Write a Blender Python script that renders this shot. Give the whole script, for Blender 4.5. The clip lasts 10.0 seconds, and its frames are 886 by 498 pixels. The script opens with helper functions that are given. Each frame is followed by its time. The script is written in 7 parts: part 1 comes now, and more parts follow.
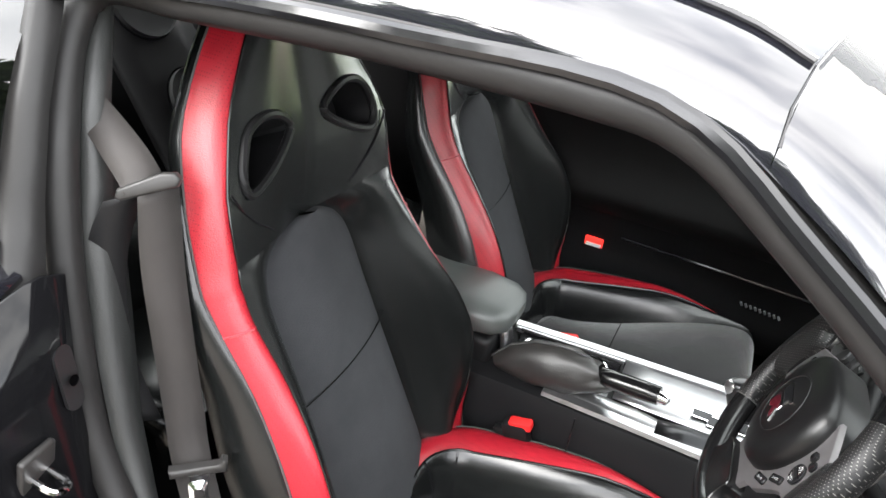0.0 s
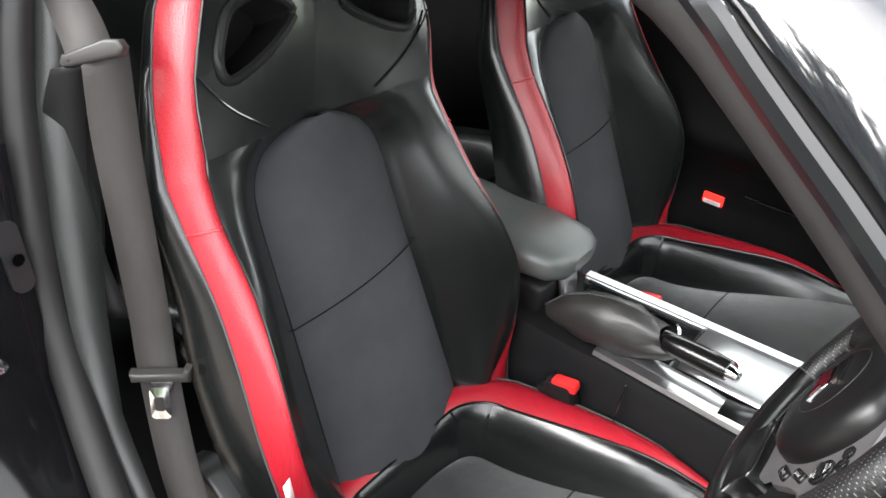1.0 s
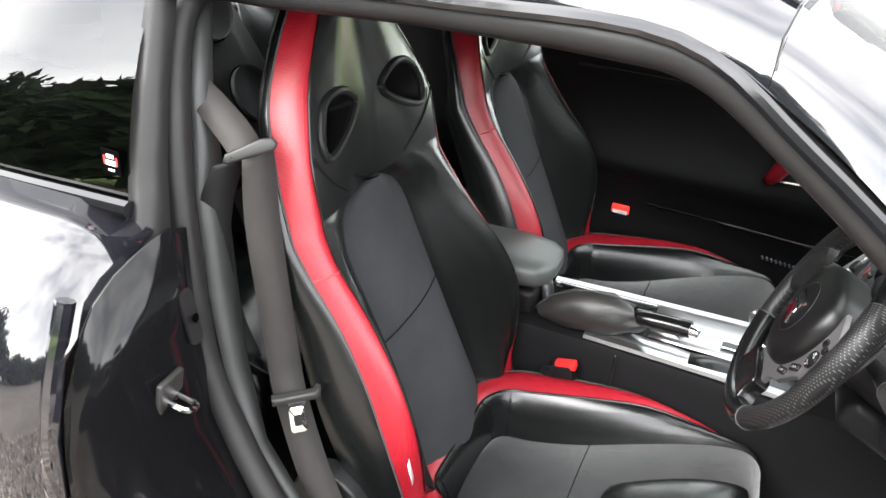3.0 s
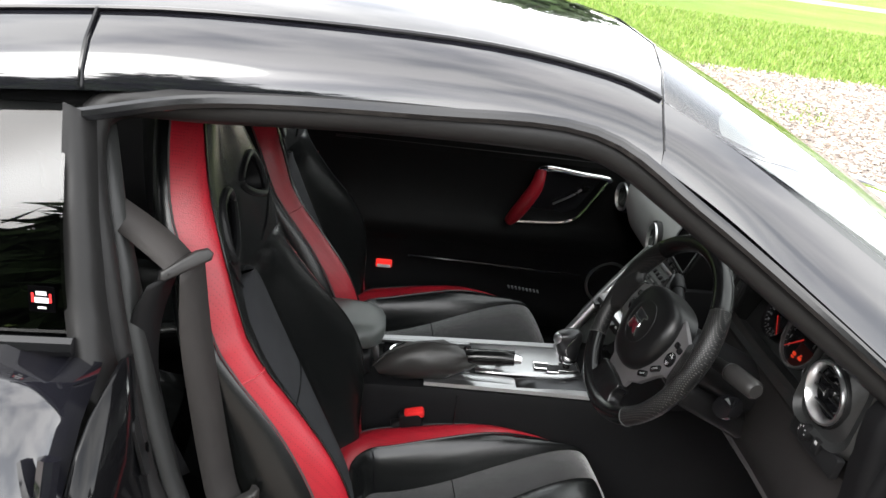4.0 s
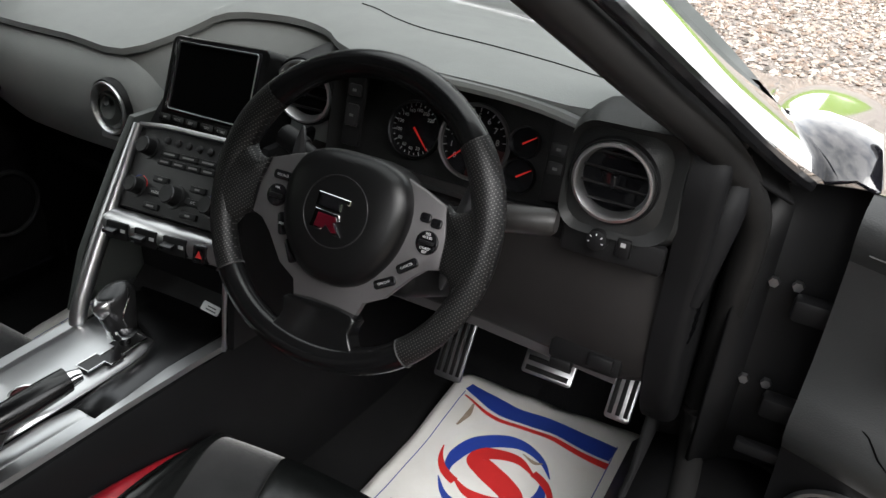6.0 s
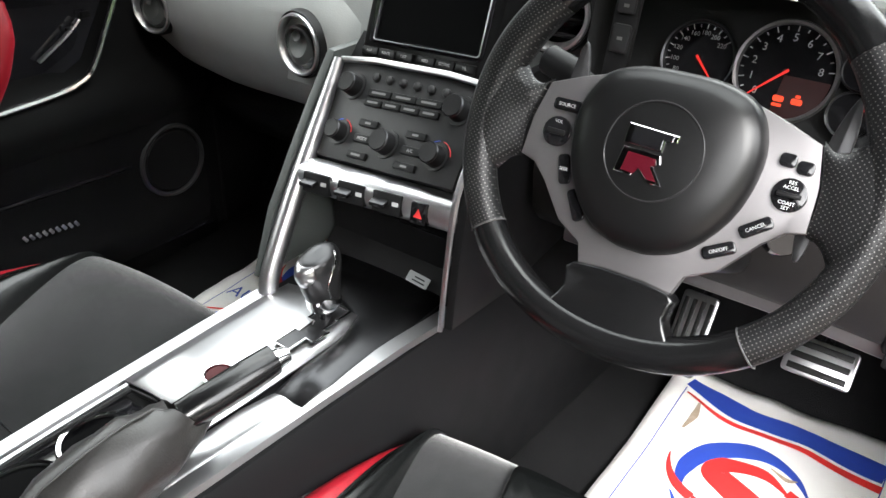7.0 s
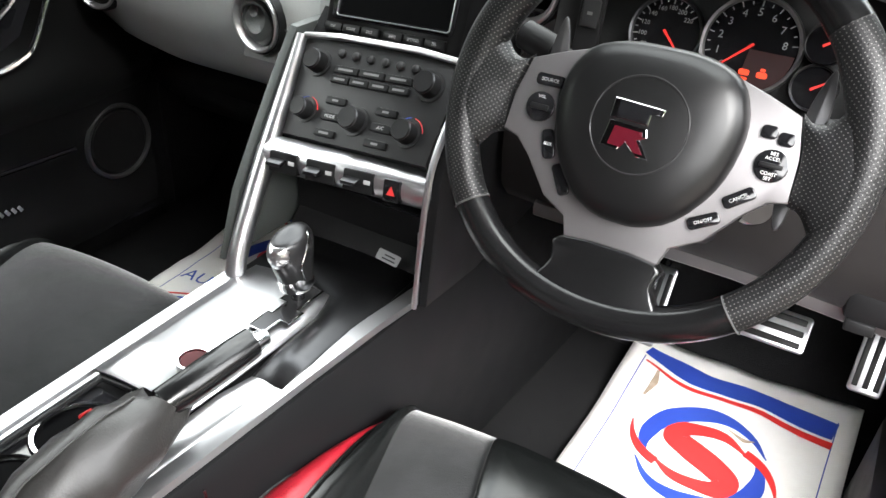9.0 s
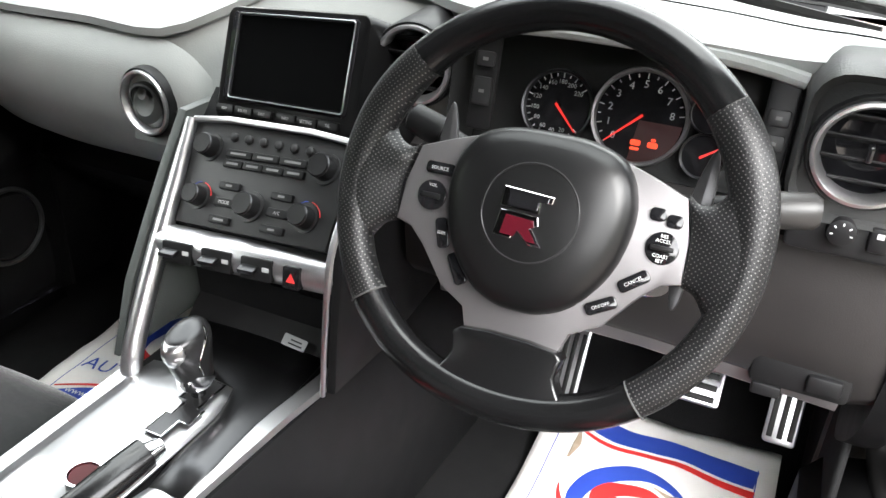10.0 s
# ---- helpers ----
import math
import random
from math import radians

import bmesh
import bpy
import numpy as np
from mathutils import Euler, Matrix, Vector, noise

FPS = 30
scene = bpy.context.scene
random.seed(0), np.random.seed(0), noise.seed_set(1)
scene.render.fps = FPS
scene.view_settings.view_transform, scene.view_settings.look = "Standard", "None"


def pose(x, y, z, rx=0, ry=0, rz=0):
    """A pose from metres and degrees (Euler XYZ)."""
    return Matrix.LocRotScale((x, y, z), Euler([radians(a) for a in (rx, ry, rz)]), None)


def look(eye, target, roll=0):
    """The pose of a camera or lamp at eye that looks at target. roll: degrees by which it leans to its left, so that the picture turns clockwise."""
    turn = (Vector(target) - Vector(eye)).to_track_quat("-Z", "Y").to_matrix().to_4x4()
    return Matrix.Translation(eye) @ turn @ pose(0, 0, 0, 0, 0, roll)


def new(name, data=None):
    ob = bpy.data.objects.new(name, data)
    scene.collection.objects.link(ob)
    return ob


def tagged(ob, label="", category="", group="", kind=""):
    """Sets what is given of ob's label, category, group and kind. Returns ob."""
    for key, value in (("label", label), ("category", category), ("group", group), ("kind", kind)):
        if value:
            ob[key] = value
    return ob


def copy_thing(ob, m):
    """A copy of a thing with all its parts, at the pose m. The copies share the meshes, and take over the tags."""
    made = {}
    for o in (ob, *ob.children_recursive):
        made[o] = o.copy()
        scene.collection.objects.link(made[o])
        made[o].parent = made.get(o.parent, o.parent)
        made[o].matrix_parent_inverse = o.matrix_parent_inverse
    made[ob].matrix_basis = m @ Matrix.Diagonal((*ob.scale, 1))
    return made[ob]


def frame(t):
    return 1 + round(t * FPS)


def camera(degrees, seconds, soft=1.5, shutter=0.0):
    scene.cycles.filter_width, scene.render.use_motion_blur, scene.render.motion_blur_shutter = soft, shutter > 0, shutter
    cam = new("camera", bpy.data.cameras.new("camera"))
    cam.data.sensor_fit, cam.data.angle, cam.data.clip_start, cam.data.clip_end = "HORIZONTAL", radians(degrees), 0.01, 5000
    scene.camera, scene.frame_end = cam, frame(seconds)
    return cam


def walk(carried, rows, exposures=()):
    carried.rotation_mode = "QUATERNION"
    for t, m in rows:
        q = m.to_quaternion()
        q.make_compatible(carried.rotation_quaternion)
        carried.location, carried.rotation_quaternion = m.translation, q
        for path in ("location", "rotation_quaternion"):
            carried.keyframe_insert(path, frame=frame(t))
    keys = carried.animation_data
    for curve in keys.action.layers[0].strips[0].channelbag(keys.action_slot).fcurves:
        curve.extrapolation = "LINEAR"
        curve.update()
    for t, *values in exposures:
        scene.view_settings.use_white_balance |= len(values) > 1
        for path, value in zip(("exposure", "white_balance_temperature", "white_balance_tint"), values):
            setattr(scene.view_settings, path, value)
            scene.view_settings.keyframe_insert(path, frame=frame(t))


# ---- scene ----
cam = camera(58.3, 10.0)
PATH = [
    (0, (1.222, -0.155, 1.363), (-0.419, -0.741, 0.38), 8.8),
    (0.5, (1.116, -0.093, 1.305), (-0.415, -0.954, 0.349), 8.4),
    (1, (1.021, -0.002, 1.255), (-0.364, -0.936, 0.156), 6.3),
    (1.2, (1.062, 0.056, 1.259), (-0.276, -0.816, 0.054), 7.6),
    (1.5, (1.09, 0.089, 1.247), (-0.203, -0.727, -0.043), 5.7),
    (2, (1.126, 0.13, 1.237), (-0.16, -0.629, -0.094), 7.2),
    (2.5, (1.234, 0.049, 1.297), (-0.2, -0.752, 0.155), 6.7),
    (2.7, (1.314, -0.021, 1.346), (-0.202, -0.816, 0.312), 5.0),
    (3.8, (1.546, -0.426, 1.39), (-0.271, -0.407, 0.555), 7.3),
    (4, (1.565, -0.511, 1.411), (-0.265, -0.294, 0.636), 8.1),
    (4.5, (1.534, -0.71, 1.419), (-0.167, 0.074, 0.716), 8.0),
    (4.8, (1.4473, -0.7456, 1.3434), (-0.0696, 0.3067, 0.5743), 6.0),
    (5, (1.333, -0.748, 1.305), (-0.031, 0.457, 0.476), 5.3),
    (5.2, (1.205, -0.716, 1.273), (-0.032, 0.59, 0.399), 4.4),
    (6.3, (0.73, -0.617, 1.139), (0.008, 0.988, 0.19), 5.4),
    (6.5, (0.681, -0.592, 1.101), (-0.082, 0.98, 0.128), 4.8),
    (7, (0.573, -0.58, 1.048), (-0.412, 0.843, 0.045), 2.4),
    (7.5, (0.553, -0.584, 1.065), (-0.448, 0.863, 0.115), 3.3),
    (8, (0.542, -0.582, 1.063), (-0.382, 0.924, 0.125), 4.0),
    (8.5, (0.53, -0.612, 1.031), (-0.348, 0.868, 0.012), 4.0),
    (9, (0.536, -0.605, 1.046), (-0.296, 0.884, 0.001), 3.8),
    (9.5, (0.539, -0.556, 1.082), (-0.23, 1.021, 0.121), 2.4),
    (10, (0.54, -0.557, 1.073), (-0.164, 1.062, 0.134), 3.2),
]
EXPOSURES = [(0, 2.55), (2.7, 2.6), (3.8, 1.9), (4.2, 0.85), (4.5, 0.1), (5.0, 0.45), (5.2, 0.65), (6.3, 1.35), (6.6, 1.95), (7.0, 2.8), (10, 3.0)]
walk(cam, [(t, look(eye, target, roll)) for t, eye, target, roll in PATH], EXPOSURES)

# ---- light ----
world = bpy.data.worlds.new("sky")
scene.world = world
world.use_nodes = True
wn, wl = world.node_tree.nodes, world.node_tree.links
wn.clear()
w_out = wn.new("ShaderNodeOutputWorld")
w_bg = wn.new("ShaderNodeBackground")
w_sky = wn.new("ShaderNodeTexSky")
w_sky.sky_type = "NISHITA"
w_sky.sun_disc = False
w_sky.sun_elevation = radians(38)
w_sky.sun_rotation = radians(126)
w_noise = wn.new("ShaderNodeTexNoise")
w_noise.inputs["Scale"].default_value = 2.6
w_noise.inputs["Detail"].default_value = 7
w_ramp = wn.new("ShaderNodeValToRGB")
w_ramp.color_ramp.elements[0].position = 0.36
w_ramp.color_ramp.elements[0].color = (0.5, 0.5, 0.5, 1)
w_ramp.color_ramp.elements[1].position = 0.56
w_mix = wn.new("ShaderNodeMix")
w_mix.data_type = "RGBA"
w_grey = wn.new("ShaderNodeRGBToBW")
w_lit = wn.new("ShaderNodeMath")
w_lit.operation = "MULTIPLY_ADD"
w_lit.inputs[1].default_value = 3.0
w_lit.inputs[2].default_value = 8.5
wl.new(w_sky.outputs["Color"], w_grey.inputs["Color"])
wl.new(w_grey.outputs["Val"], w_lit.inputs[0])
wl.new(w_lit.outputs["Value"], w_mix.inputs[7])
wl.new(w_noise.outputs["Fac"], w_ramp.inputs["Fac"])
wl.new(w_ramp.outputs["Color"], w_mix.inputs["Factor"])
wl.new(w_sky.outputs["Color"], w_mix.inputs[6])
wl.new(w_mix.outputs[2], w_bg.inputs["Color"])
wl.new(w_bg.outputs["Background"], w_out.inputs["Surface"])
w_bg.inputs["Strength"].default_value = 0.13

sun = new("sun", bpy.data.lights.new("sun", "SUN"))
sun.data.energy = 0.5
sun.data.angle = radians(35)
sun.data.color = (1.0, 0.96, 0.9)
sun.matrix_world = look((5.5, -4.0, 6.2), (0, 0, 0.5))


# ---- materials ----
def material(name, base, rough=0.5, metal=0.0, other=None, scale=8.0, grain=0.0, grain_scale=400.0, pattern="noise", coat=0.0, sheen=0.0, vary_rough=0.08, spec=0.5, soft_scale=3.0, distance=0.002, wrinkle=0.0, sheen_rough=0.5):
    """A surface with large mottling between base and other, fine relief, and roughness that wanders a little."""
    m = bpy.data.materials.new(name)
    m.use_nodes = True
    n, l = m.node_tree.nodes, m.node_tree.links
    b = n["Principled BSDF"]
    co = n.new("ShaderNodeTexCoord")
    big = n.new("ShaderNodeTexNoise")
    big.inputs["Scale"].default_value = scale
    big.inputs["Detail"].default_value = 6
    big.inputs["Roughness"].default_value = 0.65
    l.new(co.outputs["Object"], big.inputs["Vector"])
    mix = n.new("ShaderNodeMix")
    mix.data_type = "RGBA"
    mix.inputs[6].default_value = (*base, 1)
    mix.inputs[7].default_value = (*(other or tuple(c * 0.75 for c in base)), 1)
    ramp = n.new("ShaderNodeMapRange")
    ramp.inputs["From Min"].default_value = 0.35
    ramp.inputs["From Max"].default_value = 0.68
    l.new(big.outputs["Fac"], ramp.inputs["Value"])
    l.new(ramp.outputs["Result"], mix.inputs["Factor"])
    l.new(mix.outputs[2], b.inputs["Base Color"])
    rr = n.new("ShaderNodeMapRange")
    rr.inputs["To Min"].default_value = max(0.02, rough - vary_rough)
    rr.inputs["To Max"].default_value = min(1, rough + vary_rough)
    second = n.new("ShaderNodeTexNoise")
    second.inputs["Scale"].default_value = scale * soft_scale
    l.new(co.outputs["Object"], second.inputs["Vector"])
    l.new(second.outputs["Fac"], rr.inputs["Value"])
    l.new(rr.outputs["Result"], b.inputs["Roughness"])
    b.inputs["Metallic"].default_value = metal
    b.inputs["Coat Weight"].default_value = coat
    b.inputs["Coat Roughness"].default_value = 0.04
    b.inputs["Sheen Weight"].default_value = sheen
    b.inputs["Sheen Roughness"].default_value = sheen_rough
    b.inputs["Specular IOR Level"].default_value = spec
    if grain:
        if pattern == "noise":
            fine = n.new("ShaderNodeTexNoise")
            fine.inputs["Detail"].default_value = 4
            out = fine.outputs["Fac"]
        else:
            fine = n.new("ShaderNodeTexVoronoi")
            out = fine.outputs["Distance"]
        fine.inputs["Scale"].default_value = grain_scale
        l.new(co.outputs["Object"], fine.inputs["Vector"])
        bump = n.new("ShaderNodeBump")
        bump.inputs["Strength"].default_value = grain
        bump.inputs["Distance"].default_value = distance
        l.new(out, bump.inputs["Height"])
        l.new(bump.outputs["Normal"], b.inputs["Normal"])
        if wrinkle:
            fold = n.new("ShaderNodeTexNoise")
            fold.inputs["Scale"].default_value = 6
            fold.inputs["Detail"].default_value = 1.5
            fold.inputs["Distortion"].default_value = 0.3
            l.new(co.outputs["Object"], fold.inputs["Vector"])
            slack = n.new("ShaderNodeBump")
            slack.inputs["Strength"].default_value = wrinkle
            slack.inputs["Distance"].default_value = 0.02
            l.new(fold.outputs["Fac"], slack.inputs["Height"])
            l.new(slack.outputs["Normal"], bump.inputs["Normal"])
    return m


def perforated(name, base, rough, dark, scale=230.0, size=0.26, spec=0.5, turn=None):
    """Leather with rows of small punched holes; turn lays the rows in one plane."""
    m = material(name, base, rough, grain=0.25, grain_scale=500, spec=spec)
    n, l = m.node_tree.nodes, m.node_tree.links
    b = n["Principled BSDF"]
    co = n.new("ShaderNodeTexCoord")
    v = n.new("ShaderNodeTexVoronoi")
    v.inputs["Scale"].default_value = scale
    v.inputs["Randomness"].default_value = 0.0
    if turn:
        flatten = n.new("ShaderNodeMapping")
        flatten.inputs["Rotation"].default_value = turn
        l.new(co.outputs["Object"], flatten.inputs["Vector"])
        l.new(flatten.outputs["Vector"], v.inputs["Vector"])
        v.voronoi_dimensions = "2D"
    else:
        l.new(co.outputs["Object"], v.inputs["Vector"])
    less = n.new("ShaderNodeMath")
    less.operation = "LESS_THAN"
    less.inputs[1].default_value = size
    l.new(v.outputs["Distance"], less.inputs[0])
    old = b.inputs["Base Color"].links[0].from_socket
    mix = n.new("ShaderNodeMix")
    mix.data_type = "RGBA"
    mix.inputs[7].default_value = (*dark, 1)
    l.new(less.outputs[0], mix.inputs["Factor"])
    l.new(old, mix.inputs[6])
    l.new(mix.outputs[2], b.inputs["Base Color"])
    return m


def glass_material(name, tint, rough=0.0):
    m = bpy.data.materials.new(name)
    m.use_nodes = True
    n, l = m.node_tree.nodes, m.node_tree.links
    n.clear()
    o = n.new("ShaderNodeOutputMaterial")
    t = n.new("ShaderNodeBsdfTransparent")
    t.inputs["Color"].default_value = (*tint, 1)
    g = n.new("ShaderNodeBsdfGlossy")
    g.inputs["Roughness"].default_value = rough
    f = n.new("ShaderNodeFresnel")
    f.inputs["IOR"].default_value = 1.5
    s = n.new("ShaderNodeMixShader")
    l.new(f.outputs[0], s.inputs[0])
    l.new(t.outputs[0], s.inputs[1])
    l.new(g.outputs[0], s.inputs[2])
    l.new(s.outputs[0], o.inputs["Surface"])
    return m


def glowing(name, colour, strength, base=(0.02, 0.02, 0.02)):
    m = material(name, base, 0.4)
    b = m.node_tree.nodes["Principled BSDF"]
    b.inputs["Emission Color"].default_value = (*colour, 1)
    b.inputs["Emission Strength"].default_value = strength
    return m


PAINT = material("black_paint", (0.007, 0.007, 0.009), 0.07, coat=1.0, spec=0.6, vary_rough=0.02, other=(0.009, 0.009, 0.012))
JAMB = material("plain_black_paint", (0.004, 0.004, 0.0045), 0.09, spec=0.22, vary_rough=0.02)
LEATHER = material("black_leather", (0.0034, 0.0038, 0.0038), 0.25, grain=0.07, grain_scale=420, pattern="voronoi", vary_rough=0.015, distance=0.0004, other=(0.0042, 0.0047, 0.0047), spec=0.5, wrinkle=0.07)
RED = material("red_leather", (0.29, 0.008, 0.017), 0.36, grain=0.35, grain_scale=420, pattern="voronoi", distance=0.0005, other=(0.25, 0.007, 0.015))
RED_PERF = perforated("red_perforated_leather", (0.29, 0.008, 0.017), 0.36, (0.15, 0.003, 0.007), 260)
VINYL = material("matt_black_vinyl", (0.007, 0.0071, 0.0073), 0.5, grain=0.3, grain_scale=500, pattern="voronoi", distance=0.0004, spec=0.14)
SUEDE = material("dark_grey_suede", (0.016, 0.0164, 0.017), 0.92, grain=0.35, grain_scale=900, other=(0.027, 0.0274, 0.0282), scale=9, vary_rough=0.05, spec=0.1, sheen=0.8, sheen_rough=0.34)
SUEDE_PERF = perforated("perforated_suede", (0.036, 0.037, 0.040), 0.9, (0.028, 0.028, 0.03), 330, 0.24, spec=0.2)
PLASTIC = material("black_plastic", (0.007, 0.007, 0.0074), 0.42, grain=0.25, grain_scale=700, other=(0.0095, 0.0095, 0.01), distance=0.0005, spec=0.14)
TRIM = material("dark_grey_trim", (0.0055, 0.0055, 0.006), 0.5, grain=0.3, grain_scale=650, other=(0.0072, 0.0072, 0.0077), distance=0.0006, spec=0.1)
# dark padding made pale: light falling on the dash is put into its colour
LIT_DASH = material("lit_dash_pad", (0.26, 0.27, 0.265), 0.5, grain=0.35, grain_scale=480, pattern="voronoi", other=(0.29, 0.30, 0.295), distance=0.0005, spec=0.2)
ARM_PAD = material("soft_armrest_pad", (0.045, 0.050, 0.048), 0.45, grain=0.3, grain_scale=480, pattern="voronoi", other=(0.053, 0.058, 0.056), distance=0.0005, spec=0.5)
# paler version of the black door trim, with the open door's light in its colour
LIT_DOOR_PAD = material("lit_black_door_pad", (0.022, 0.0235, 0.0238), 0.42, grain=0.3, grain_scale=480, pattern="voronoi", other=(0.027, 0.0285, 0.0288), distance=0.0005, spec=0.45)
POD = material("smooth_black_padding", (0.014, 0.0145, 0.0147), 0.42, grain=0.3, grain_scale=480, pattern="voronoi", other=(0.017, 0.0175, 0.0177), distance=0.0005, spec=0.3)
DISPLAY = material("smooth_black_plastic", (0.0035, 0.0035, 0.0037), 0.3, spec=0.12, vary_rough=0.03)
COVER = material("smooth_seat_plastic", (0.013, 0.0132, 0.0135), 0.36, grain=0.2, grain_scale=700, distance=0.0004, spec=0.3)
PANEL = material("charcoal_panel", (0.015, 0.015, 0.0157), 0.45, grain=0.2, grain_scale=900, distance=0.0004, spec=0.3)
SOFT = material("soft_dark_trim", (0.016, 0.0168, 0.0165), 0.45, grain=0.3, grain_scale=480, pattern="voronoi", other=(0.020, 0.0208, 0.0205), distance=0.0005, spec=0.4)
LOWER = material("dark_warm_grey_trim", (0.013, 0.012, 0.012), 0.5, grain=0.3, grain_scale=650, other=(0.016, 0.0147, 0.0147), distance=0.0006, spec=0.2)
GLOSS = material("gloss_black", (0.008, 0.008, 0.009), 0.1, vary_rough=0.04)
RUBBER = material("black_rubber", (0.010, 0.0098, 0.0098), 0.5, grain=0.25, grain_scale=800, other=(0.0135, 0.013, 0.013), distance=0.0005, spec=0.26)
CARPET = material("black_carpet", (0.008, 0.008, 0.0085), 0.97, grain=0.9, grain_scale=700, other=(0.012, 0.012, 0.0125), spec=0.1)
CHROME = material("chrome", (0.82, 0.82, 0.83), 0.1, metal=1.0, other=(0.75, 0.75, 0.76), vary_rough=0.05)
SATIN = material("satin_silver", (0.5, 0.5, 0.51), 0.3, metal=1.0, other=(0.44, 0.44, 0.45), vary_rough=0.06)
BRUSHED = material("brushed_titanium_trim", (0.5, 0.5, 0.51), 0.34, metal=1.0, other=(0.45, 0.45, 0.46), grain=0.04, grain_scale=900, distance=0.0002, vary_rough=0.04)
RING = material("satin_bright_ring", (0.72, 0.72, 0.73), 0.34, metal=1.0, vary_rough=0.05)
PADDLE = material("grey_paddle", (0.06, 0.06, 0.062), 0.4, metal=0.5)
SPOKE = material("satin_grey_spoke", (0.155, 0.148, 0.151), 0.46, metal=0.7, other=(0.135, 0.129, 0.132))
DARK_CHROME = material("dark_satin_metal", (0.06, 0.06, 0.063), 0.34, metal=1.0, vary_rough=0.04)
KNOB_METAL = material("satin_grey_metal", (0.045, 0.045, 0.047), 0.3, metal=0.75, vary_rough=0.05)
BOOT = material("soft_grey_black_leather", (0.014, 0.0132, 0.0127), 0.42, grain=0.3, grain_scale=420, pattern="voronoi", distance=0.0005, other=(0.019, 0.018, 0.017), scale=30, wrinkle=0.6)
BELT = material("grey_webbing", (0.022, 0.020, 0.0195), 0.6, grain=0.6, grain_scale=900, other=(0.030, 0.027, 0.0255), distance=0.001, spec=0.25)
GUIDE = material("dark_grey_moulding", (0.022, 0.021, 0.0205), 0.42, spec=0.35)
STITCH = material("grey_thread", (0.045, 0.045, 0.045), 0.8)
DIM_INK = material("faint_grey_print", (0.13, 0.13, 0.13), 0.6)
WHITE_INK = material("white_print", (0.75, 0.75, 0.74), 0.6)
GREY_INK = material("grey_print", (0.4, 0.4, 0.4), 0.6)
PAPER = material("white_paper", (0.86, 0.85, 0.82), 0.5, other=(0.78, 0.76, 0.72), scale=6, grain=0.3, grain_scale=60, distance=0.002)
BLUE_INK = material("blue_print", (0.02, 0.05, 0.32), 0.5, other=(0.03, 0.07, 0.38))
RED_INK = material("red_print", (0.68, 0.03, 0.03), 0.5, other=(0.6, 0.03, 0.03))
STAIN = material("brown_stain", (0.3, 0.22, 0.15), 0.7, other=(0.42, 0.34, 0.26), scale=60)
SCREEN = material("dark_screen", (0.0012, 0.0012, 0.0014), 0.35, vary_rough=0.03, spec=0.012)
BUCKLE_RED = material("red_plastic", (0.62, 0.02, 0.02), 0.35)
LAMP_RED = glowing("lit_red_lens", (1.0, 0.03, 0.02), 0.3, (0.5, 0.02, 0.02))
GAUGE_RED = glowing("lit_red_needle", (1.0, 0.04, 0.03), 0.12, (0.3, 0.01, 0.01))
WARN_RED = glowing("lit_red_warning", (1.0, 0.02, 0.02), 0.0022, (0.004, 0.0004, 0.0004))
WARN_AMBER = glowing("lit_orange_symbol", (1.0, 0.06, 0.02), 0.2, (0.3, 0.03, 0.01))
GLASS = glass_material("clear_glass", (0.86, 0.9, 0.88))
TINTED = glass_material("tinted_glass", (0.12, 0.13, 0.13))
HEADLINER = material("dark_headliner", (0.01, 0.01, 0.0105), 0.95, grain=0.5, grain_scale=600, spec=0.1)
GRAVEL = material("gravel_ground", (0.22, 0.19, 0.165), 0.9, other=(0.33, 0.29, 0.26), scale=0.9, grain=1.0, grain_scale=30, pattern="voronoi", distance=0.03)
GRASS = material("grass_ground", (0.13, 0.21, 0.03), 0.95, other=(0.19, 0.26, 0.05), scale=0.35, grain=1.0, grain_scale=25, distance=0.05, spec=0.2)
BARE = material("pale_stony_track", (0.32, 0.28, 0.25), 0.9, other=(0.22, 0.2, 0.17), scale=0.8, grain=0.7, grain_scale=20, distance=0.03)


# ---- mesh helpers ----
ORIGIN = {}


def thing(name, at, label, category, group="", kind=""):
    """An Empty at the base of a thing, which carries its parts."""
    ob = new(name)
    ob.location = at
    ob.empty_display_size = 0.05
    ORIGIN[ob.name] = Vector(at)
    return tagged(ob, label, category, group, kind)


def part(name, bm, mat, parent=None, label="", sharp=38, solid=0.0, smooth=True):
    """Links a bmesh, given in world metres, as one mesh under a thing or a part."""
    at = ORIGIN[parent.name] if parent else Vector((0, 0, 0))
    bmesh.ops.recalc_face_normals(bm, faces=bm.faces)
    bm.transform(Matrix.Translation(-at))
    me = bpy.data.meshes.new(name)
    bm.to_mesh(me)
    bm.free()
    me.materials.append(mat)
    if smooth:
        me.shade_smooth()
        me.set_sharp_from_angle(angle=radians(sharp))
    ob = new(name, me)
    if parent:
        ob.parent = parent
        ORIGIN[ob.name] = at
    if solid:
        s = ob.modifiers.new("thickness", "SOLIDIFY")
        s.thickness = solid
        s.offset = 0
    if label:
        ob["label"] = label
    return ob


def loft(rows, close=False, bm=None):
    """Quads between rows of points."""
    bm = bm or bmesh.new()
    vs = [[bm.verts.new(p) for p in r] for r in rows]
    for a, b in zip(vs, vs[1:]):
        k = len(a)
        for i in range(k if close else k - 1):
            j = (i + 1) % k
            try:
                bm.faces.new((a[i], a[j], b[j], b[i]))
            except ValueError:
                pass
    return bm


